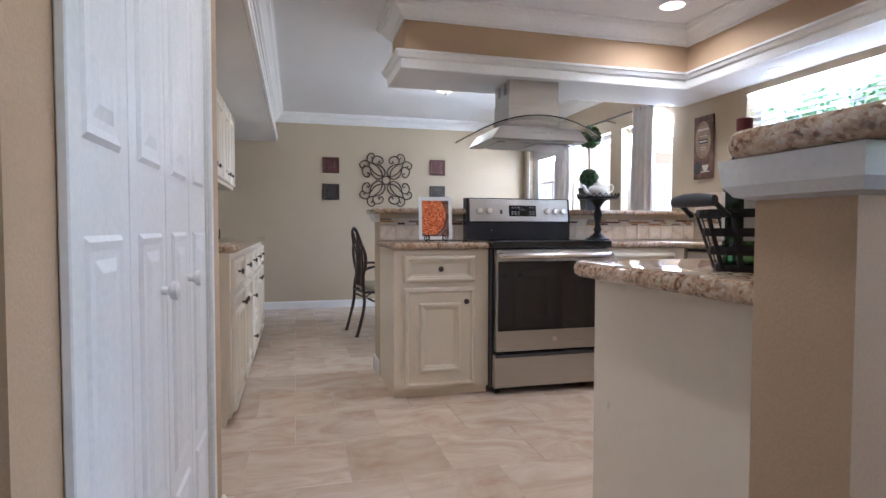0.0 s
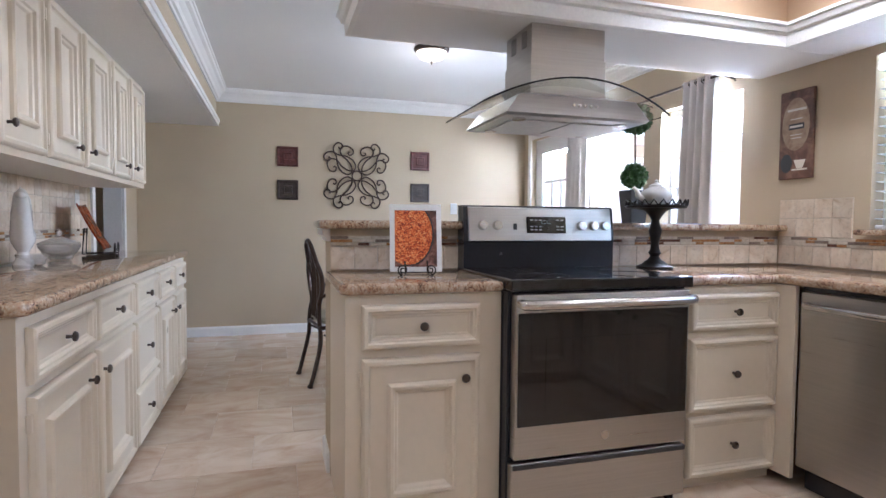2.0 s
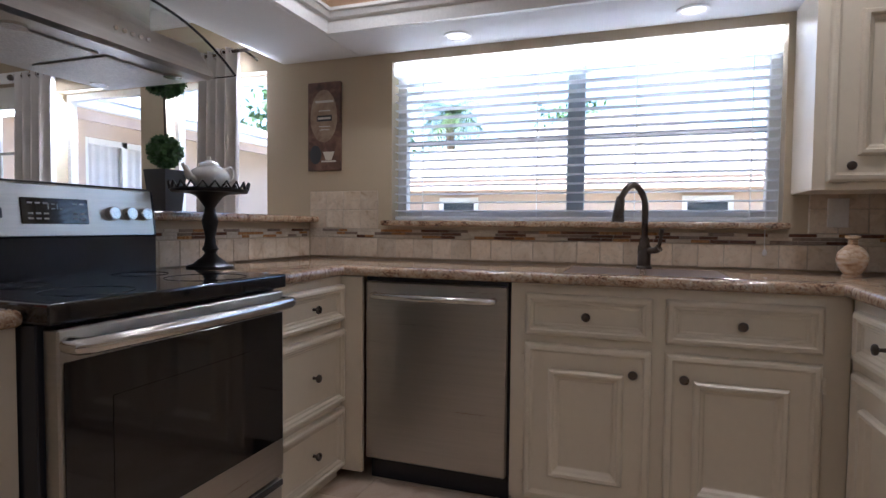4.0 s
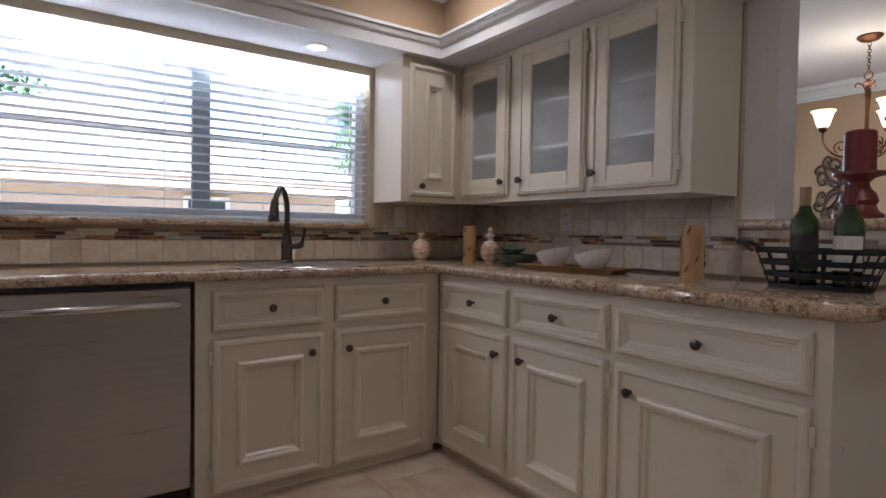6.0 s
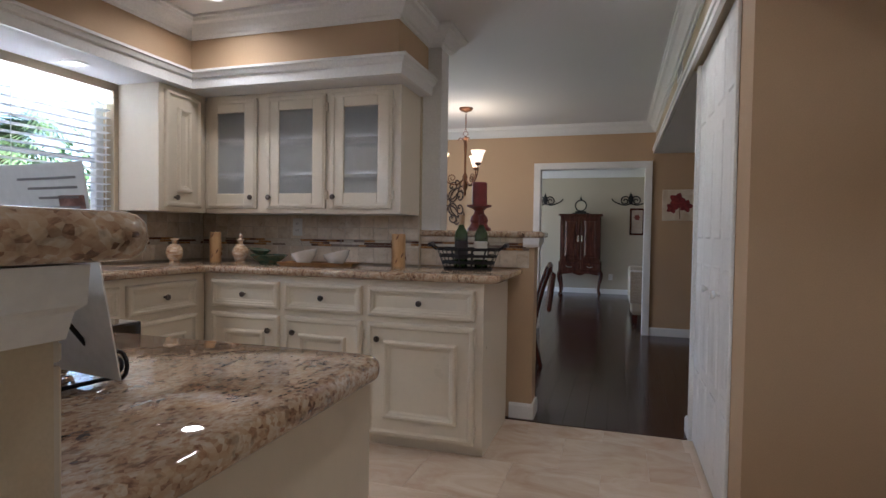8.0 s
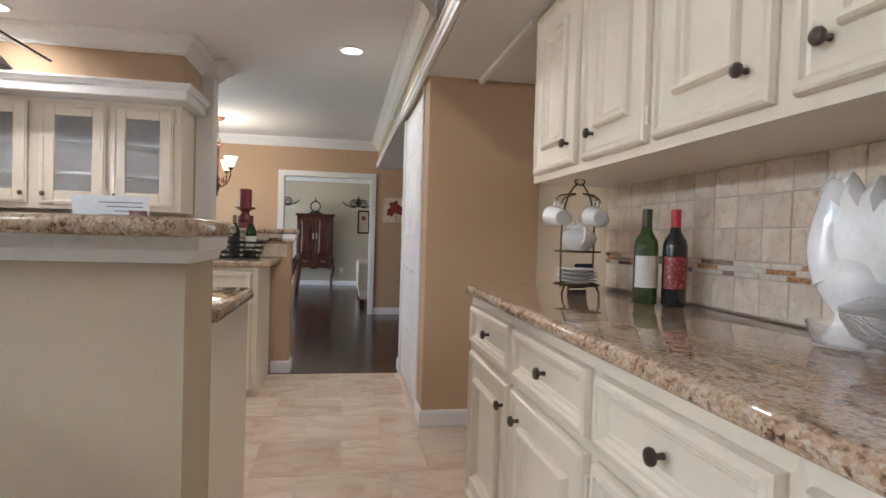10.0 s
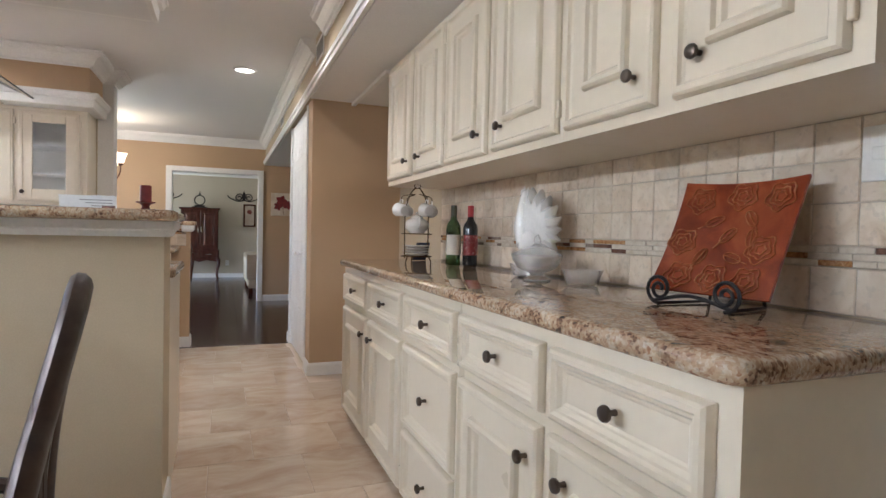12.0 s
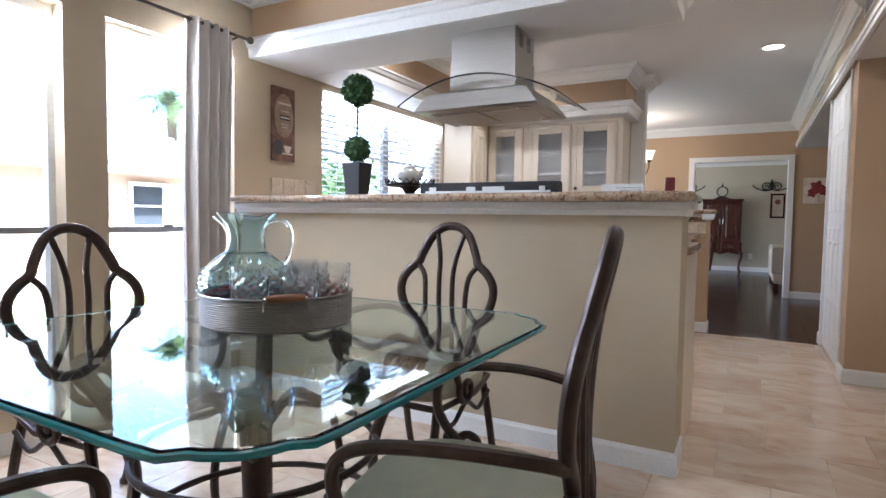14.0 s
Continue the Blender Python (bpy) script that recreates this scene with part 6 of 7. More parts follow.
for y in (5.0, 5.78, 6.8):
    part("bracket", tube([(0, y, -0.003), (0.1, y, -0.02), (0.108, y, -0.03)], 0.006, 6), BRONZE, rod)
for y0, y1 in ((5.06, 5.34), (6.50, 6.84)):
    cu = thing("curtain", "pale grey pleated curtain panel, drawn open", "curtain", pose(3.34, 0, 0))
    n = 60
    R = []
    for z in (0.03, 0.5, 1.2, 1.8, 2.035):
        amp = 0.045 - 0.008 * (z / 2)
        fr = []
        for i in range(n + 1):
            f = i / n
            fr.append((amp * math.sin(f * 2 * math.pi * 4.5 + 0.3 * math.sin(z * 3)), y0 + (y1 - y0) * f + 0.012 * math.sin(z * 2.2), z))
        R.append(fr + [(x + 0.004, y, zz) for x, y, zz in fr[::-1]])
    part("panel", loft(R), CURT, cu, smooth=True)
    for k in range(5):
        part("grommet", tube([(0.02 * math.cos(t), 0, 0.02 * math.sin(t)) for t in [i * math.pi / 8 for i in range(16)]], 0.003, 5, closed=True), STEELH, cu, m=pose(0, y0 + (y1 - y0) * (0.1 + 0.2 * k), 2.02))

# wall decorations
WD = thing("scroll_wall_decor", "dark iron four-petal scroll wall decoration", "wall art", pose(1.572, 7.985, 1.59))
S_OUT = [(0.03, 0.05), (0.012, 0.10), (0.045, 0.16), (0.105, 0.195), (0.185, 0.208), (0.25, 0.238), (0.30, 0.228), (0.33, 0.19), (0.315, 0.152), (0.28, 0.15), (0.268, 0.172), (0.285, 0.185)]
S_IN = [(0.05, 0.03), (0.055, 0.09), (0.095, 0.155), (0.15, 0.20), (0.168, 0.25), (0.145, 0.29), (0.095, 0.298), (0.045, 0.268), (0.04, 0.225), (0.07, 0.208), (0.09, 0.225), (0.078, 0.24)]


def scroll_flower(parent, R, n, mt, th):
    for sx in (-1, 1):
        for sz in (-1, 1):
            for line in (S_OUT, S_IN):
                for flip in (False, True):
                    pts = [(sx * (z if flip else x), -0.006 if flip else 0.0, sz * (x if flip else z)) for x, z in line]
                    part("scroll", tube(smooth_line(pts, 5), th, 7), mt, parent, smooth=True)
    part("ring", tube([(0.05 * math.cos(k * math.pi / 10), -0.004, 0.05 * math.sin(k * math.pi / 10)) for k in range(20)], th, 7, closed=True), mt, parent, smooth=True)


scroll_flower(WD, 0.33, 4, IRON, 0.0075)
WD.scale = (1.0, 1.0, 1.0)
PICR = stone("dark_red_relief_tile", [(0.3, 0.06, 0.015, 0.012), (0.7, 0.15, 0.045, 0.035)], 30, 5, 0.4, bump=0.5)
PICB = stone("black_brown_relief_tile", [(0.3, 0.02, 0.014, 0.012), (0.7, 0.07, 0.045, 0.035)], 30, 5, 0.4, bump=0.5)
for x, z, mt, nm in ((0.888, 1.76, PICR, "dark red"), (0.888, 1.432, PICB, "black-brown"), (2.24, 1.766, PICR, "dark red"), (2.24, 1.432, PICB, "black-brown")):
    pc = thing("wall_tile_picture", "square %s embossed wall plaque" % nm, "wall art", pose(x, 7.999, z), group="square wall plaques")
    part("frame", rings_panel(0.205, 0.195, [(0.0, 0.012), (0.004, 0.018), (0.018, 0.018), (0.024, 0.010), (0.03, 0.010)], 0.0), mt, pc, m=pose(-0.1025, 0, -0.0975))
    part("relief", rings_panel(0.09, 0.085, [(0.0, 0.002), (0.008, 0.007), (0.014, 0.003), (0.03, 0.005)], 0.0), mt, pc, m=pose(-0.045, -0.0105, -0.0425))
# tall house plant in the side hall
hp = thing("house_plant", "leafy green house plant in the side hall", "potted plant", pose(-1.0, 7.25, 0))
part("pot", lathe([(0.11, 0), (0.15, 0.26), (0.16, 0.28), (0.145, 0.28), (0.13, 0.24)], 20), BRONZE, hp, smooth=True)
part("stem", tube([(0, 0, 0.2), (0.02, 0, 0.7), (-0.01, 0.01, 1.15)], 0.012, 7), CARVE, hp)
bm = bmesh.new()
rl = random.Random(9)
for _ in range(260):
    a, u, r = rl.uniform(0, 6.28), rl.uniform(-0.8, 1), rl.uniform(0.1, 0.3)
    c = Vector((r * math.cos(a), r * math.sin(a), 1.22 + 0.22 * u))
    d = Vector((math.cos(a), math.sin(a), rl.uniform(-0.6, 0.4))).normalized() * 0.05
    s = d.cross(Vector((0, 0, 1))).normalized() * 0.02
    bm.faces.new([bm.verts.new(c), bm.verts.new(c + d * 0.5 + s), bm.verts.new(c + d), bm.verts.new(c + d * 0.5 - s)])
part("leaves", bm, LEAF, hp)

# ---- living room and far room ----
CHERRY = stone("dark_cherry_wood", [(0.3, 0.028, 0.008, 0.006), (0.5, 0.06, 0.016, 0.011), (0.7, 0.10, 0.03, 0.02)], 6, 6, 0.22, stretch=(4, 4, 0.6), bump=0.05)
SHADE = glow("lit_frosted_shade", (1.0, 0.80, 0.50), 0.28)
COPPER = mat("aged_copper_metal", (0.14, 0.06, 0.03), 0.4, 0.7, var=0.2, scale=25)
CX, CY = 2.10, -0.50
chd = thing("chandelier", "aged bronze scroll chandelier with frosted glass shades, lit", "chandelier", pose(CX, CY, 0))
part("canopy", lathe([(0.07, CZ), (0.072, CZ - 0.01), (0.05, CZ - 0.03), (0.015, CZ - 0.04)], 20), COPPER, chd, smooth=True)
for k in range(9):
    t = k % 2
    part("chain_link", tube([(0.009 * math.cos(a) * (1 - t), 0.009 * math.cos(a) * t, CZ - 0.055 - 0.021 * k + 0.015 * math.sin(a)) for a in [i * math.pi / 5 for i in range(10)]], 0.0025, 5, closed=True), COPPER, chd)
part("top_ring", tube([(0.024 * math.cos(a), 0, 2.115 + 0.024 * math.sin(a)) for a in [i * math.pi / 8 for i in range(16)]], 0.004, 6, closed=True), COPPER, chd)
part("column", lathe([(0.008, 2.09), (0.03, 2.07), (0.012, 2.05), (0.018, 2.0), (0.012, 1.9), (0.012, 1.72), (0.028, 1.68), (0.02, 1.62), (0.03, 1.58), (0.01, 1.53), (0.015, 1.51), (0.003, 1.48)], 14), COPPER, chd, smooth=True)
for k in range(3):
    a = radians(17 + 120 * k)
    d = Vector((math.cos(a), math.sin(a), 0))
    Q = lambda r, z: tuple(d * r + Vector((0, 0, z)))
    part("arm", tube(smooth_line([Q(0.015, 1.66), Q(0.08, 1.60), Q(0.17, 1.62), Q(0.23, 1.70), Q(0.235, 1.775)], 5), 0.007, 7), COPPER, chd, smooth=True)
    part("arm_curl", tube([Q(0.13 + x, 1.665 + z) for x, _, z in spiral(0, 0, 0.045, 0.012, -1.2, 1.3, 16)], 0.005, 6), COPPER, chd, smooth=True)
    part("top_leaf", tube(smooth_line([Q(0.012, 2.02), Q(0.03, 2.06), Q(0.06, 2.07), Q(0.07, 2.045)], 4), 0.005, 6), COPPER, chd, smooth=True)
    c = d * 0.235
    part("shade_cup", lathe([(0.012, 1.77), (0.03, 1.785), (0.03, 1.80)], 14, (c.x, c.y, 0)), COPPER, chd, smooth=True)
    part("shade", lathe([(0.028, 1.80), (0.04, 1.82), (0.05, 1.86), (0.062, 1.90), (0.075, 1.915), (0.072, 1.917), (0.047, 1.862), (0.025, 1.806)], 20, (c.x, c.y, 0)), SHADE, chd, "lit bell-shaped frosted shade", True)
lp = bpy.data.lights.new("chandelier_bulbs", "POINT")
lp.energy, lp.color, lp.shadow_soft_size = 1.7, (1.0, 0.82, 0.58), 0.2
new("chandelier_bulbs", lp).location = (CX, CY, 2.0)
w2 = thing("scroll_wall_decor", "dark iron scroll wall decoration in the living room", "wall art", pose(2.62, -1.625, 1.485, 0, 0, 180))
scroll_flower(w2, 0.18, 4, IRON, 0.012)
w2.scale = (0.64, 0.6, 0.82)
lc = thing("wooden_side_chair", "dark carved wooden chair with upholstered back", "chair", pose(1.29, 0.10, 0, 0, 0, 100) @ Matrix.Diagonal((0.9, 0.9, 0.84, 1)))
for x in (-0.2, 0.2):
    part("rear_leg", tube(smooth_line([(x, 0.06, 0), (x, 0.0, 0.25), (x, 0.0, 0.46), (x * 0.95, 0.06, 0.75), (x * 0.85, 0.13, 0.98)], 4), 0.02, 8), CHERRY, lc, smooth=True)
    part("front_leg", tube([(x, -0.42, 0), (x, -0.43, 0.2), (x, -0.42, 0.43)], [0.014, 0.02, 0.026], 8), CHERRY, lc, smooth=True)
part("back_panel", boxes((-0.17, 0.05, 0.55, 0.17, 0.09, 0.95), bevel=0.015), CHERRY, lc, m=pose(0, 0, 0, -6, 0, 0))
part("top_rail", tube(smooth_line([(-0.18, 0.13, 0.96), (-0.1, 0.14, 1.0), (0, 0.14, 1.02), (0.1, 0.14, 1.0), (0.18, 0.13, 0.96)], 4), 0.022, 8), CHERRY, lc, smooth=True)
part("seat", boxes((-0.23, -0.45, 0.43, 0.23, 0.02, 0.50), bevel=0.02, seg=2), mat("brown_seat_fabric", (0.12, 0.07, 0.05), 0.8), lc, smooth=True)
fp = thing("flower_painting", "square painting of dark red flowers on cream", "painting", pose(-0.02, -1.638, 1.45, 0, 0, 180))
part("canvas", boxes((-0.17, -0.03, -0.17, 0.17, 0, 0.17), bevel=0.003), stone("cream_canvas", [(0.3, 0.58, 0.46, 0.33), (0.6, 0.74, 0.67, 0.55)], 8, 5, 0.7), fp)
for fx, fz, r in ((-0.02, 0.05, 0.075), (0.07, -0.01, 0.06), (-0.07, -0.03, 0.055)):
    part("flower", lathe([(r, 0.0), (r * 0.8, 0.003), (0.01, 0.004)], 20, wob=0.22, nw=5), stone("red_petals", [(0.3, 0.10, 0.01, 0.015), (0.7, 0.32, 0.04, 0.04)], 30, 4, 0.6), fp, m=pose(fx, -0.031, fz, 90, 0, 0))
part("stems", tube([(0.0, -0.031, 0.0), (0.01, -0.031, -0.15)], 0.004, 5), CARVE, fp)

ar = thing("armoire", "dark cherry wood armoire on curved legs", "armoire", pose(1.27, -5.98, 0, 0, 0, 180) @ Matrix.Diagonal((1.1, 1, 1, 1)))
part("case", boxes((-0.33, -0.36, 0.62, 0.33, 0, 1.46), bevel=0.004), CHERRY, ar)
part("cornice", boxes((-0.36, -0.39, 1.46, 0.36, 0.0, 1.50), bevel=0.012, seg=2), CHERRY, ar)
part("base_case", boxes((-0.35, -0.38, 0.43, 0.35, 0, 0.62), bevel=0.006), CHERRY, ar)
part("apron", loft([[(x, y, z) for x, z in ((-0.34, 0.43), (-0.3, 0.37), (-0.12, 0.40), (0, 0.36), (0.12, 0.40), (0.3, 0.37), (0.34, 0.43))] for y in (-0.375, -0.355)]), CHERRY, ar)
for s in (-1, 1):
    d_ = part("door", rings_panel(0.30, 0.78, [(0.0, 0.010), (0.006, 0.016), (0.05, 0.016), (0.056, 0.008), (0.09, 0.018), (0.10, 0.018)], 0.0), CHERRY, ar, m=pose(-0.31 if s < 0 else 0.01, -0.361, 0.65))
    part("handle", boxes((0.275 if s < 0 else 0.01, -0.024, 0.33, 0.29 if s < 0 else 0.025, -0.016, 0.45), bevel=0.003), STEELH, d_, "silver-toned drop handle")
    r_ = part("drawer", rings_panel(0.31, 0.14, [(0.0, 0.008), (0.006, 0.014), (0.02, 0.014), (0.026, 0.010)], 0.0), CHERRY, ar, m=pose(-0.325 if s < 0 else 0.015, -0.381, 0.455))
    part("handle", tube([(0.11, -0.016, 0.075), (0.13, -0.03, 0.06), (0.18, -0.03, 0.06), (0.20, -0.016, 0.075)], 0.006, 6), STEELH, r_, "silver-toned bail pull")
    for y in (-0.35, -0.03):
        part("leg", tube(smooth_line([(s * 0.31, y, 0.44), (s * 0.345, y - 0.01, 0.36), (s * 0.32, y, 0.2), (s * 0.31, y - 0.005, 0.06), (s * 0.335, y - 0.02, 0.0)], 4), [0.035] * 4 + [0.03] * 4 + [0.022] * 4 + [0.018] * 5, 8), CHERRY, ar, smooth=True)
ck2 = thing("mantel_clock", "round iron mantel clock standing on the armoire", "clock", pose(1.28, -5.8, 1.50, 0, 0, 180))
part("dial_ring", tube([(0.10 * math.cos(a), 0, 0.16 + 0.10 * math.sin(a)) for a in [i * math.pi / 14 for i in range(28)]], 0.012, 7, closed=True), BLKIRON, ck2, smooth=True)
part("dial", lathe([(0.095, 0), (0.095, 0.006)], 24), PALE, ck2, m=pose(0, 0.003, 0.16, 90))
part("clock_base", boxes((-0.15, -0.04, 0, 0.15, 0.04, 0.025), (-0.1, -0.03, 0.025, 0.1, 0.03, 0.055), bevel=0.004), BLKIRON, ck2)
part("finial", lathe([(0.015, 0.27), (0.02, 0.29), (0.006, 0.32), (0.002, 0.36)], 10), BLKIRON, ck2)
for sx in (0.39, 1.97):
    sc_ = thing("scroll_sconce", "dark iron scroll wall ornament", "wall art", pose(sx, -6.03, 1.76, 0, 0, 180))
    for s in (-1, 1):
        part("scroll", tube([(s * (0.10 + x), 0, z) for x, _, z in spiral(0.0, 0.0, 0.09, 0.02, 2.6, -1.4, 22)], 0.012, 6), BLKIRON, sc_)
        part("arm", tube(smooth_line([(0, 0, -0.05), (s * 0.12, 0, -0.08), (s * 0.28, 0, -0.02), (s * 0.34, 0, 0.04)], 4), 0.012, 6), BLKIRON, sc_)
    part("crest", lathe([(0.02, -0.06), (0.05, 0.02), (0.03, 0.08), (0.015, 0.12), (0.002, 0.16)], 12, squash=(1, 0.3)), BLKIRON, sc_)
fr = thing("framed_print", "tall dark-framed botanical print on the far wall", "picture", pose(0.27, -6.038, 1.37, 0, 0, 180))
part("frame", rings_panel(0.26, 0.50, [(0.0, 0.02), (0.004, 0.025), (0.03, 0.025), (0.034, 0.012)], 0.0), CHERRY, fr, m=pose(-0.13, 0, -0.25))
part("print", boxes((-0.095, -0.0145, -0.215, 0.095, -0.0125, 0.215)), stone("aged_print", [(0.3, 0.40, 0.30, 0.22), (0.6, 0.50, 0.42, 0.34)], 7, 4, 0.7), fr)
part("print_flower", lathe([(0.05, 0.0), (0.01, 0.002)], 18, wob=0.2, nw=6), REDW, fr, m=pose(0, -0.0146, 0.08, 90))
sf = thing("sofa", "cream upholstered sofa with a knitted throw", "sofa", pose(0.02, -3.4, 0, 0, 0, 90))
CRM = mat("cream_upholstery", (0.50, 0.43, 0.33), 0.85, var=0.08, scale=12, bump=0.3, bscale=200)
part("base", boxes((-0.9, -0.40, 0.10, 0.9, 0.42, 0.42), bevel=0.03, seg=2), CRM, sf, smooth=True)
part("backrest", boxes((-0.9, 0.2, 0.40, 0.9, 0.44, 0.88), bevel=0.06, seg=3), CRM, sf, smooth=True)
for x in (-0.92, 0.74):
    part("arm", boxes((x, -0.42, 0.12, x + 0.18, 0.40, 0.64), bevel=0.05, seg=3), CRM, sf, smooth=True)
for x in (-0.7, 0.02):
    part("cushion", boxes((x, -0.42, 0.42, x + 0.68, 0.2, 0.56), bevel=0.04, seg=2), CRM, sf, smooth=True)
part("throw", boxes((0.66, -0.435, 0.25, 0.95, 0.1, 0.66), bevel=0.03, seg=2), mat("woven_throw", (0.42, 0.36, 0.30), 0.9, var=0.3, scale=60, bump=0.8, bscale=120), sf, "woven knitted throw", True)
for x in (-0.85, 0.85):
    for y in (-0.36, 0.38):
        part("foot", boxes((x - 0.03, y - 0.03, 0, x + 0.03, y + 0.03, 0.1)), CHERRY, sf)

# ---- outside ----
GRASS = mat("lawn_grass", (0.10, 0.16, 0.04), 0.9, var=0.3, scale=2.5, bump=0.5, bscale=60, fine=0.3)
PATIO = mat("pale_patio_concrete", (0.55, 0.53, 0.50), 0.85, var=0.08, scale=2, bump=0.2)
STUCCO = mat("peach_house_wall", (0.60, 0.47, 0.38), 0.85, var=0.05, scale=2, bump=0.3)
ROOF = mat("grey_brown_shingles", (0.40, 0.36, 0.34), 0.9, var=0.2, scale=5, bump=0.4, bscale=30)
FASC = mat("tan_fascia", (0.50, 0.36, 0.27), 0.7)
structure("ground", boxes((3.6, -300, -0.35, 400, 300, -0.18)), GRASS, "mown green lawn beside the house", "ground")
structure("patio", boxes((3.6, -4.0, -0.18, 7.4, 12.0, -0.12)), PATIO, "pale concrete patio outside the windows", "patio")
hs = thing("neighbour_house", "peach single-storey house with grey shingle hip roof", "house")
part("wall", boxes((8.5, 0.35, -0.2, 14.8, 6.8, 1.70)), STUCCO, hs)
part("fascia", boxes((8.12, -0.08, 1.56, 8.16, 7.2, 1.70), (8.16, -0.08, 1.66, 8.5, 7.2, 1.69), (8.16, -0.08, 1.56, 15.2, -0.04, 1.70)), FASC, hs)
rf = part("roof", loft([[(8.1, -0.1, z), (15.2, -0.1, z), (15.2, 7.2, z), (8.1, 7.2, z)] for z in (1.70, 1.73)] + [[(11.5, 3.4, 3.12), (11.8, 3.4, 3.12), (11.8, 3.7, 3.12), (11.5, 3.7, 3.12)]]), ROOF, hs, "grey-brown shingle hip roof")
course = []
for k in range(20):
    f = k / 20
    course.append((8.1 + 3.4 * f, -0.1 + 3.5 * f + 0.02, 1.735 + 1.39 * f, 8.1 + 3.4 * f + 0.16, 7.2 - 3.5 * f - 0.02, 1.755 + 1.39 * f + 0.05))
part("shingle_course", boxes(*course), ROOF, rf)["kind"] = "stuff"
for y in (1.95, 5.2):
    w = part("window", boxes((8.46, y, 0.86, 8.498, y + 0.46, 1.42), bevel=0.005), mat("dark_far_window", (0.05, 0.06, 0.07), 0.1), hs)
    part("frame", boxes((8.44, y - 0.06, 0.80, 8.47, y, 1.48), (8.44, y + 0.46, 0.80, 8.47, y + 0.52, 1.48), (8.44, y, 0.80, 8.47, y + 0.46, 0.86), (8.44, y, 1.42, 8.47, y + 0.46, 1.48), (8.44, y, 1.12, 8.47, y + 0.46, 1.15)), TRIM, w)
PALMT = mat("palm_trunk_bark", (0.13, 0.09, 0.06), 0.95, var=0.3, scale=12, bump=0.8, bscale=25)
PALML = mat("palm_frond", (0.07, 0.12, 0.04), 0.6, var=0.3, scale=3)
def palm(m, h, label, seed):
    t = thing("palm_tree", label, "tree", m)
    r_ = random.Random(seed)
    part("trunk", tube([(0.02 * math.sin(k), 0.02 * math.cos(k * 2), h * k / 10) for k in range(11)], [0.17 - 0.005 * k + 0.012 * (k % 2) for k in range(11)], 10), PALMT, t)
    bm = bmesh.new()
    for k in range(30):
        a, el, L = r_.uniform(0, 6.28), r_.uniform(-0.5, 1.3), r_.uniform(1.0, 1.5)
        spine = []
        for i in range(9):
            f = i / 8
            spine.append(Vector((math.cos(a) * L * f * math.cos(el * (1 - 0.4 * f)), math.sin(a) * L * f * math.cos(el * (1 - 0.4 * f)), h + L * f * math.sin(el) - 0.75 * L * f * f)))
        sd = Vector((-math.sin(a), math.cos(a), 0))
        for i in range(1, 9):
            for s in (-1, 1):
                for g in (0, 0.5):
                    p0 = spine[i - 1].lerp(spine[i], g)
                    tip = p0 + sd * s * 0.42 * math.sin(math.pi * (0.25 + 0.7 * i / 9)) + (spine[i] - spine[i - 1]) * 1.3 + Vector((0, 0, -0.14))
                    w = (spine[i] - spine[i - 1]) * 0.16
                    bm.faces.new([bm.verts.new(p0 - w), bm.verts.new(p0 + w), bm.verts.new(tip)])
    part("crown", bm, PALML, t)
palm(pose(9.5, -1.05, -0.2), 2.6, "palm tree with shaggy trunk beside the house", 1)
palm(pose(16.0, -3.6, -0.2), 4.5, "tall palm tree behind the house", 2)
palm(pose(17.0, 8.5, -0.2), 4.6, "tall palm tree behind the house", 4)
def tree(m, h, seed):
    t = thing("garden_tree", "leafy green tree behind the house", "tree", m)
    r_ = random.Random(seed)
    part("trunk", tube([(0, 0, 0), (0.1, 0, h * 0.3), (0, 0.1, h * 0.6)], [0.2, 0.15, 0.1], 8), PALMT, t)
    bm = bmesh.new()
    for _ in range(8):
        c0 = Vector((r_.uniform(-1.3, 1.3), r_.uniform(-1.3, 1.3), h * r_.uniform(0.55, 1.0)))
        R = r_.uniform(0.6, 1.0)
        for _ in range(230):
            d = Vector((r_.gauss(0, 1), r_.gauss(0, 1), r_.gauss(0, 1))).normalized()
            c = c0 + d * R * r_.uniform(0.4, 1.05)
            u = Vector((r_.uniform(-1, 1), r_.uniform(-1, 1), r_.uniform(-1, 1))).normalized() * 0.10
            v = u.cross(d).normalized() * 0.06
            bm.faces.new([bm.verts.new(c - u), bm.verts.new(c + v), bm.verts.new(c + u), bm.verts.new(c - v)])
    part("crown", bm, mat("tree_foliage", (0.05, 0.11, 0.03), 0.6, var=0.3, scale=2), t)
for (x, y), h, s in (((12.5, 9.6), 4.0, 11), ((14.5, 11.5), 4.6, 12), ((10.5, -3.0), 2.2, 13), ((19, 4.0), 4.6, 14)):
    tree(pose(x, y, -0.2), h, s)
# the house's garden wing, beyond the dining room
wg = thing("garden_wing", "peach house wing with tan fascia and sliding patio door", "house", pose(3.62, 8.75, -0.12))
part("wall", boxes((0.0, 0.0, 0.0, 1.7, 0.12, 2.35), (2.75, 0.0, 0.0, 8.5, 0.12, 2.35), (1.7, 0.0, 2.15, 2.75, 0.12, 2.35), (8.38, 0.12, 0.0, 8.5, 4.0, 2.35)), STUCCO, wg)
part("fascia", boxes((0.0, -0.55, 2.22, 9.0, -0.51, 2.42), (8.96, -0.51, 2.22, 9.0, 4.4, 2.42)), FASC, wg, "tan painted fascia board")
part("gutter", sweep([(9.0, -0.55), (0.0, -0.55)], [(0.003, 2.33), (0.05, 2.34), (0.07, 2.415), (0.003, 2.415)]), TRIM, wg, "white rain gutter")
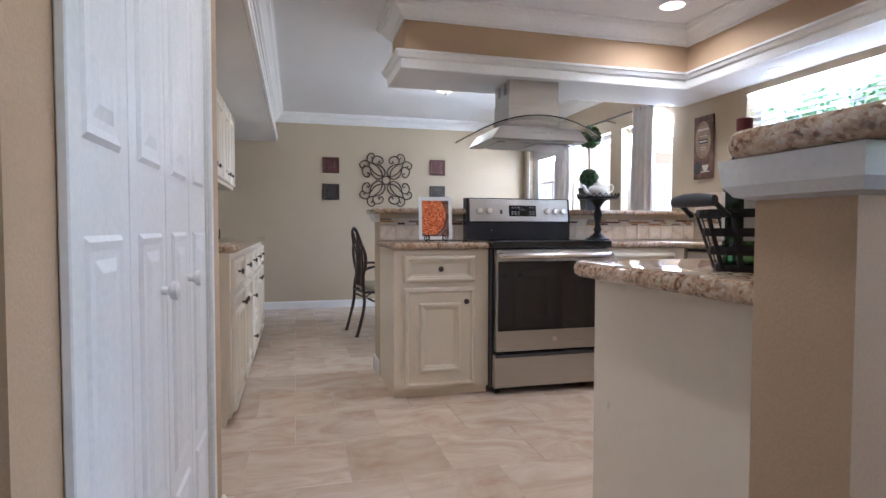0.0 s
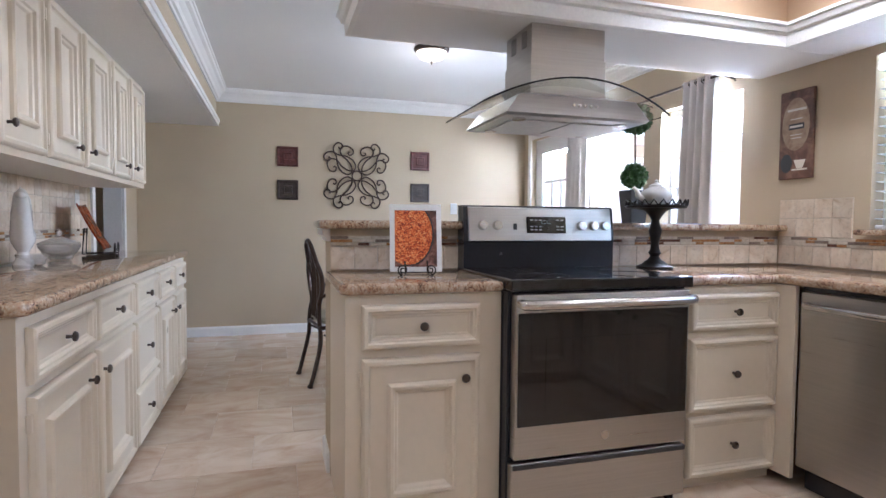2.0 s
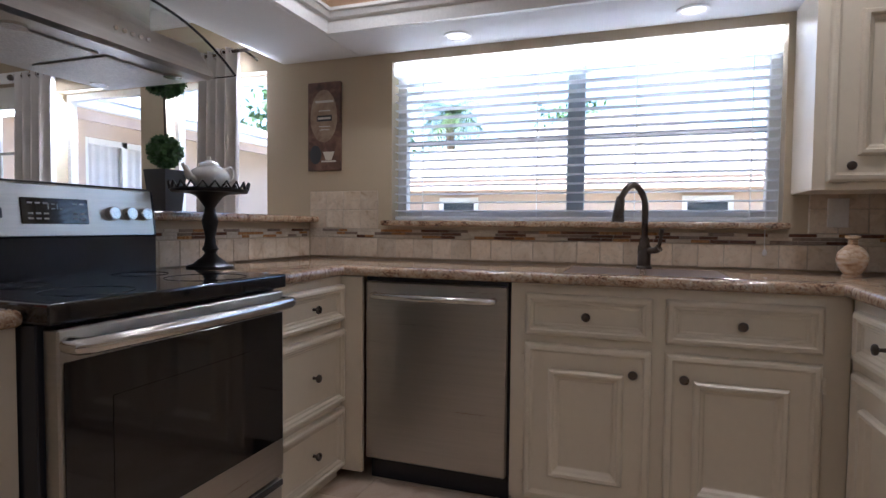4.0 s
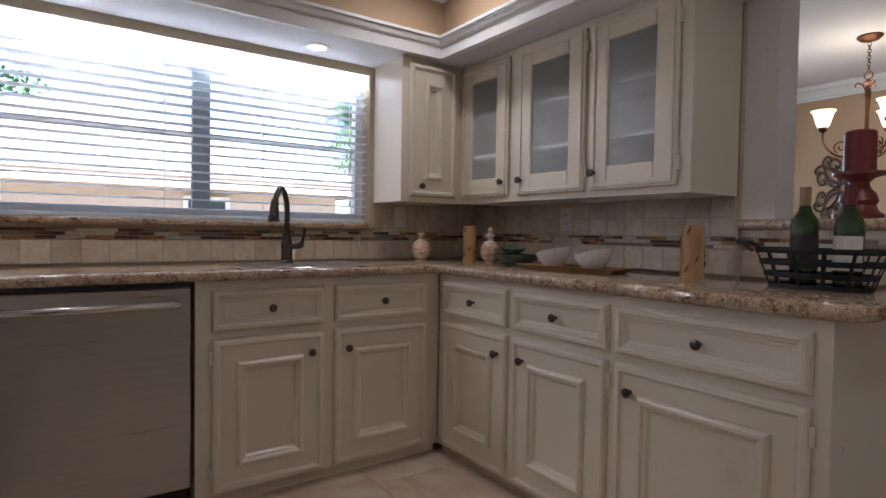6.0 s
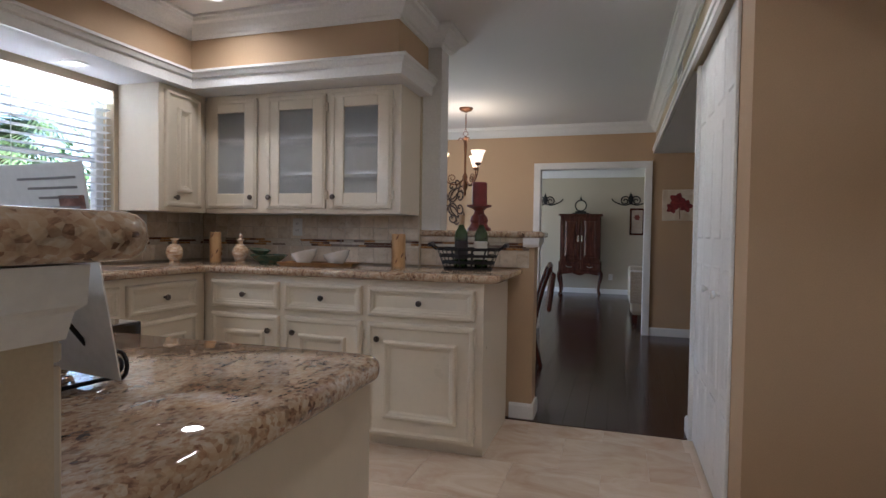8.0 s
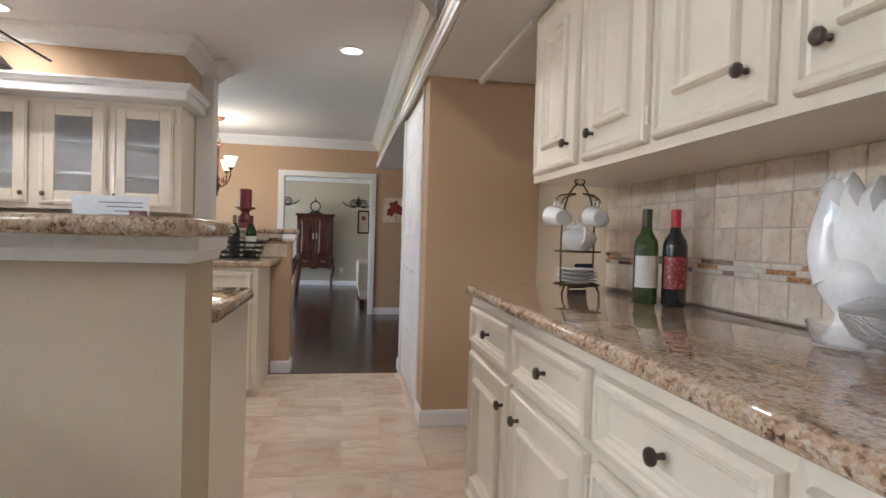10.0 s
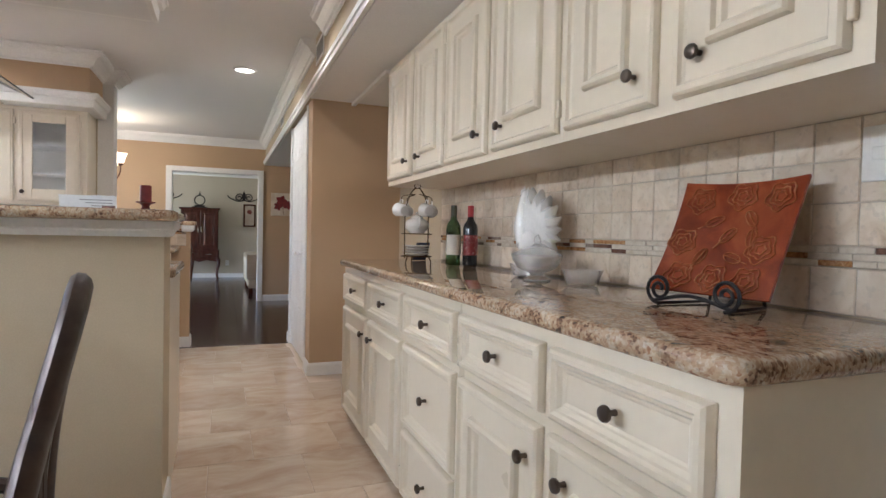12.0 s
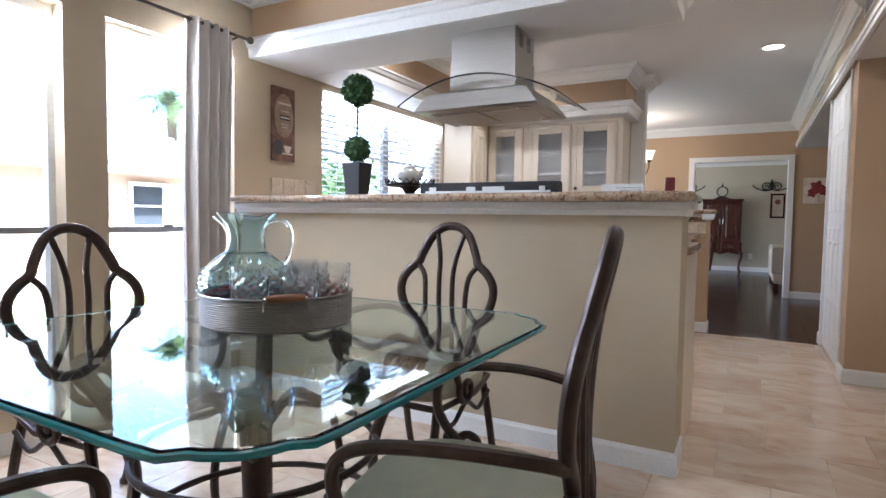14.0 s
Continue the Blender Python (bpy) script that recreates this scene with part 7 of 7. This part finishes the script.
part("eave_soffit", boxes((0.0, -0.51, 2.35, 8.96, 0.2, 2.37)), TRIM, wg)
part("roof", loft([[(x, -0.6, 2.425), (x, -0.6, 2.455), (x2, 3.0, 3.55), (x2, 3.0, 3.50)] for x, x2 in ((0.0, 0.0), (9.05, 6.5))]), ROOF, wg)
sd = part("sliding_door", boxes((1.7, 0.03, 0.0, 1.76, 0.08, 2.15), (2.69, 0.03, 0.0, 2.75, 0.08, 2.15), (2.19, 0.03, 0.0, 2.26, 0.08, 2.15), (1.76, 0.03, 2.08, 2.69, 0.08, 2.15), (1.76, 0.03, 0.0, 2.69, 0.08, 0.07), bevel=0.003), TRIM, wg, "white sliding patio door frame")
part("pane", boxes((1.76, 0.052, 0.07, 2.69, 0.058, 2.08)), PANE, sd).visible_shadow = False
part("sheer", loft([[(1.76 + 0.93 * k / 60, 0.10 + 0.012 * math.sin(k * 0.9) + q, z) for k in range(61)] + [(2.69 - 0.93 * k / 60, 0.112 + 0.012 * math.sin((60 - k) * 0.9), z) for k in range(61)] for z, q in ((0.02, 0.0), (2.12, 0.0))]), CURT, sd, "pale sheer curtain")
# patio set
pst = thing("patio_table", "round black metal patio table on the terrace", "table", pose(5.0, 6.75, -0.12))
part("top", lathe([(0.36, 0.70), (0.37, 0.71), (0.36, 0.72)], 28), BLKIRON, pst, smooth=True)
for a in (0.4, 2.5, 4.6):
    part("leg", tube([(0.05 * math.cos(a), 0.05 * math.sin(a), 0.7), (0.1 * math.cos(a), 0.1 * math.sin(a), 0.4), (0.3 * math.cos(a), 0.3 * math.sin(a), 0.0)], 0.012, 6), BLKIRON, pst)
pcg = thing("patio_chair", "black metal mesh patio chair", "chair", pose(5.1, 5.75, -0.12, 0, 0, 30))
for x in (-0.22, 0.22):
    part("side_frame", tube([(x, -0.25, 0), (x, -0.22, 0.42), (x, 0.2, 0.40), (x, 0.32, 0.85)], 0.010, 6), BLKIRON, pcg)
    part("rear_leg", tube([(x, 0.28, 0), (x, 0.18, 0.4)], 0.010, 6), BLKIRON, pcg)
for k in range(9):
    part("seat_bar", tube([(-0.22, -0.2 + 0.05 * k, 0.415), (0.22, -0.2 + 0.05 * k, 0.415)], 0.005, 5), BLKIRON, pcg)
    part("back_bar", tube([(-0.22, 0.22 + 0.012 * k, 0.45 + 0.045 * k), (0.22, 0.22 + 0.012 * k, 0.45 + 0.045 * k)], 0.005, 5), BLKIRON, pcg)

# ---- floor and wall pieces ----
def piece_mesh(name, w, h, t, bev, material):
    """A slab w by h in xy, t thick, its face up at z 0, with eased edges."""
    bm = bmesh.new()
    R = [[(0, 0, -t), (w, 0, -t), (w, h, -t), (0, h, -t)], [(0, 0, -bev), (w, 0, -bev), (w, h, -bev), (0, h, -bev)], [(bev, bev, 0), (w - bev, bev, 0), (w - bev, h - bev, 0), (bev, h - bev, 0)]]
    loft(R, True, True, bm=bm)
    bmesh.ops.recalc_face_normals(bm, faces=bm.faces)
    me = bpy.data.meshes.new(name)
    bm.to_mesh(me)
    bm.free()
    me.materials.append(material)
    return me


PIECES = {}


def piece(name, w, h, t, bev, material, parent, m):
    key = (name, round(w, 3), round(h, 3), material.name)
    if key not in PIECES:
        PIECES[key] = piece_mesh(name, w, h, t, bev, material)
    ob = new(name, PIECES[key])
    ob.parent, ob.matrix_basis = parent, m
    return ob


# the tiles of the kitchen and dining floor
TX, TY, GAP = 0.41, 0.42, 0.003
rows = int((8.0 - 1.69) / TY) + 2
for k in range(-4, rows):
    y0, y1 = max(3.145 + TY * k, 1.69), min(3.145 + TY * (k + 1), 8.0)
    if y1 - y0 < 0.03:
        continue
    x = (0.665 if k % 2 == 0 else 0.86) - TX * 4
    while x < 3.45:
        x0, x1 = max(x, -0.46 if y0 > 2.9 else 0.235), min(x + TX, 3.45)
        if x1 - x0 > 0.03:
            piece("tile", round(x1 - x0 - GAP, 3), round(y1 - y0 - GAP, 3), 0.008, 0.001, TRAV, floor, pose(x0 + GAP / 2, y0 + GAP / 2, random.uniform(-0.0004, 0.0004)))
        x += TX
# hardwood planks
PW = 0.125
rest = []
k = 0
x = -1.6
while x < 3.45:
    y = -6.0 - random.uniform(0, 1.0)
    while y < 1.668:
        ln = random.choice((0.9, 1.2, 1.5))
        y0, y1 = max(y, -6.04), min(y + ln, 1.668)
        if y1 - y0 > 0.05:
            if 0.1 < x < 1.75 or (y1 > -1.6 and x < 2.4):
                piece("plank", PW - 0.0012, round(y1 - y0 - 0.0012, 3), 0.008, 0.0004, WOODF, wood_floor, pose(x + 0.001, y0 + 0.001, 0))
            else:
                rest.append((x + 0.001, y0 + 0.001, -0.008, x + PW - 0.001, y1 - 0.001, 0))
        y += ln
    x += PW
part("planks_far", boxes(*rest), WOODF, wood_floor)["kind"] = "stuff"


def splash(name, label, origin, rz, length, zs, mos, skip=(), top=None):
    """Wall tiling: rows of square tiles from z to z, a mosaic band at mos, facing -y of the local frame. skip: (x0, x1, z0, z1) left bare."""
    holder = tagged(new(name), label, "tiling", kind="structure")
    holder.matrix_basis = pose(*origin, 0, 0, rz)
    back = []
    for z0, z1 in zs + [mos]:
        x = 0.0
        xs = []
        while x < length - 1e-4:
            xs.append((x, min(x + (0.102 if (z0, z1) != mos else length), length)))
            x = xs[-1][1]
        for a, b in xs:
            if any(a < s1 - 0.01 and b > s0 + 0.01 and z0 < t1 - 0.005 and z1 > t0 + 0.005 for s0, s1, t0, t1 in skip):
                if (z0, z1) == mos:
                    pass
                continue
            back.append((a, 0.0, z0, b, 0.004, z1))
            if (z0, z1) != mos and b - a > 0.02:
                piece("tile", round(b - a - 0.003, 3), round(z1 - z0 - 0.003, 3), 0.007, 0.002, SPLASH, holder, pose(a + 0.0015, random.uniform(-0.0045, -0.0035), z0 + 0.0015, 90, 0, 0))
    for row in range(3):
        h = (mos[1] - mos[0]) / 3
        x = -random.uniform(0, 0.04)
        while x < length:
            w = random.choice((0.05, 0.075, 0.1, 0.1))
            a, b = max(x, 0), min(x + w, length)
            if b - a > 0.01:
                piece("mosaic_strip", round(b - a - 0.002, 3), round(h - 0.002, 3), 0.007, 0.001, random.choices(MOSA, (5, 3, 3, 2))[0], holder, pose(a + 0.001, random.uniform(-0.005, -0.0035), mos[0] + row * h + 0.001, 90, 0, 0))
            x += w
    part("grout_bed", boxes(*back), JOINT, holder)
    return holder


MOS = (1.010, 1.055)
ROWS_LOW = [(TOP + 0.001, 1.009)]
splash("backsplash_west", "tumbled travertine backsplash with a brown mosaic band", (-0.4555, 3.86, 0), 90, 2.70, ROWS_LOW + [(1.056, 1.15), (1.15, 1.244), (1.244, 1.335)], MOS)
splash("backsplash_east", "travertine backsplash with mosaic band below the window", (3.4455, 4.655, 0), -90, 2.985, ROWS_LOW + [(1.056, 1.155), (1.155, 1.255)], MOS, [(0.43, 2.30, 1.056, 1.3)])
splash("backsplash_south", "travertine backsplash with mosaic band under the glass cabinets", (3.44, 1.6645, 0), 180, 1.635, ROWS_LOW + [(1.056, 1.135), (1.135, 1.215)], MOS)
splash("backsplash_bar_south", "travertine tiles on the low wall below the bar", (1.80, 1.6395, 0), 180, 0.685, ROWS_LOW + [(1.056, 1.087)], MOS)
splash("backsplash_bar_north", "travertine tiles and mosaic band below the bar top", (1.0, 4.661, 0), 0, 2.44, ROWS_LOW, (1.012, 1.054), )
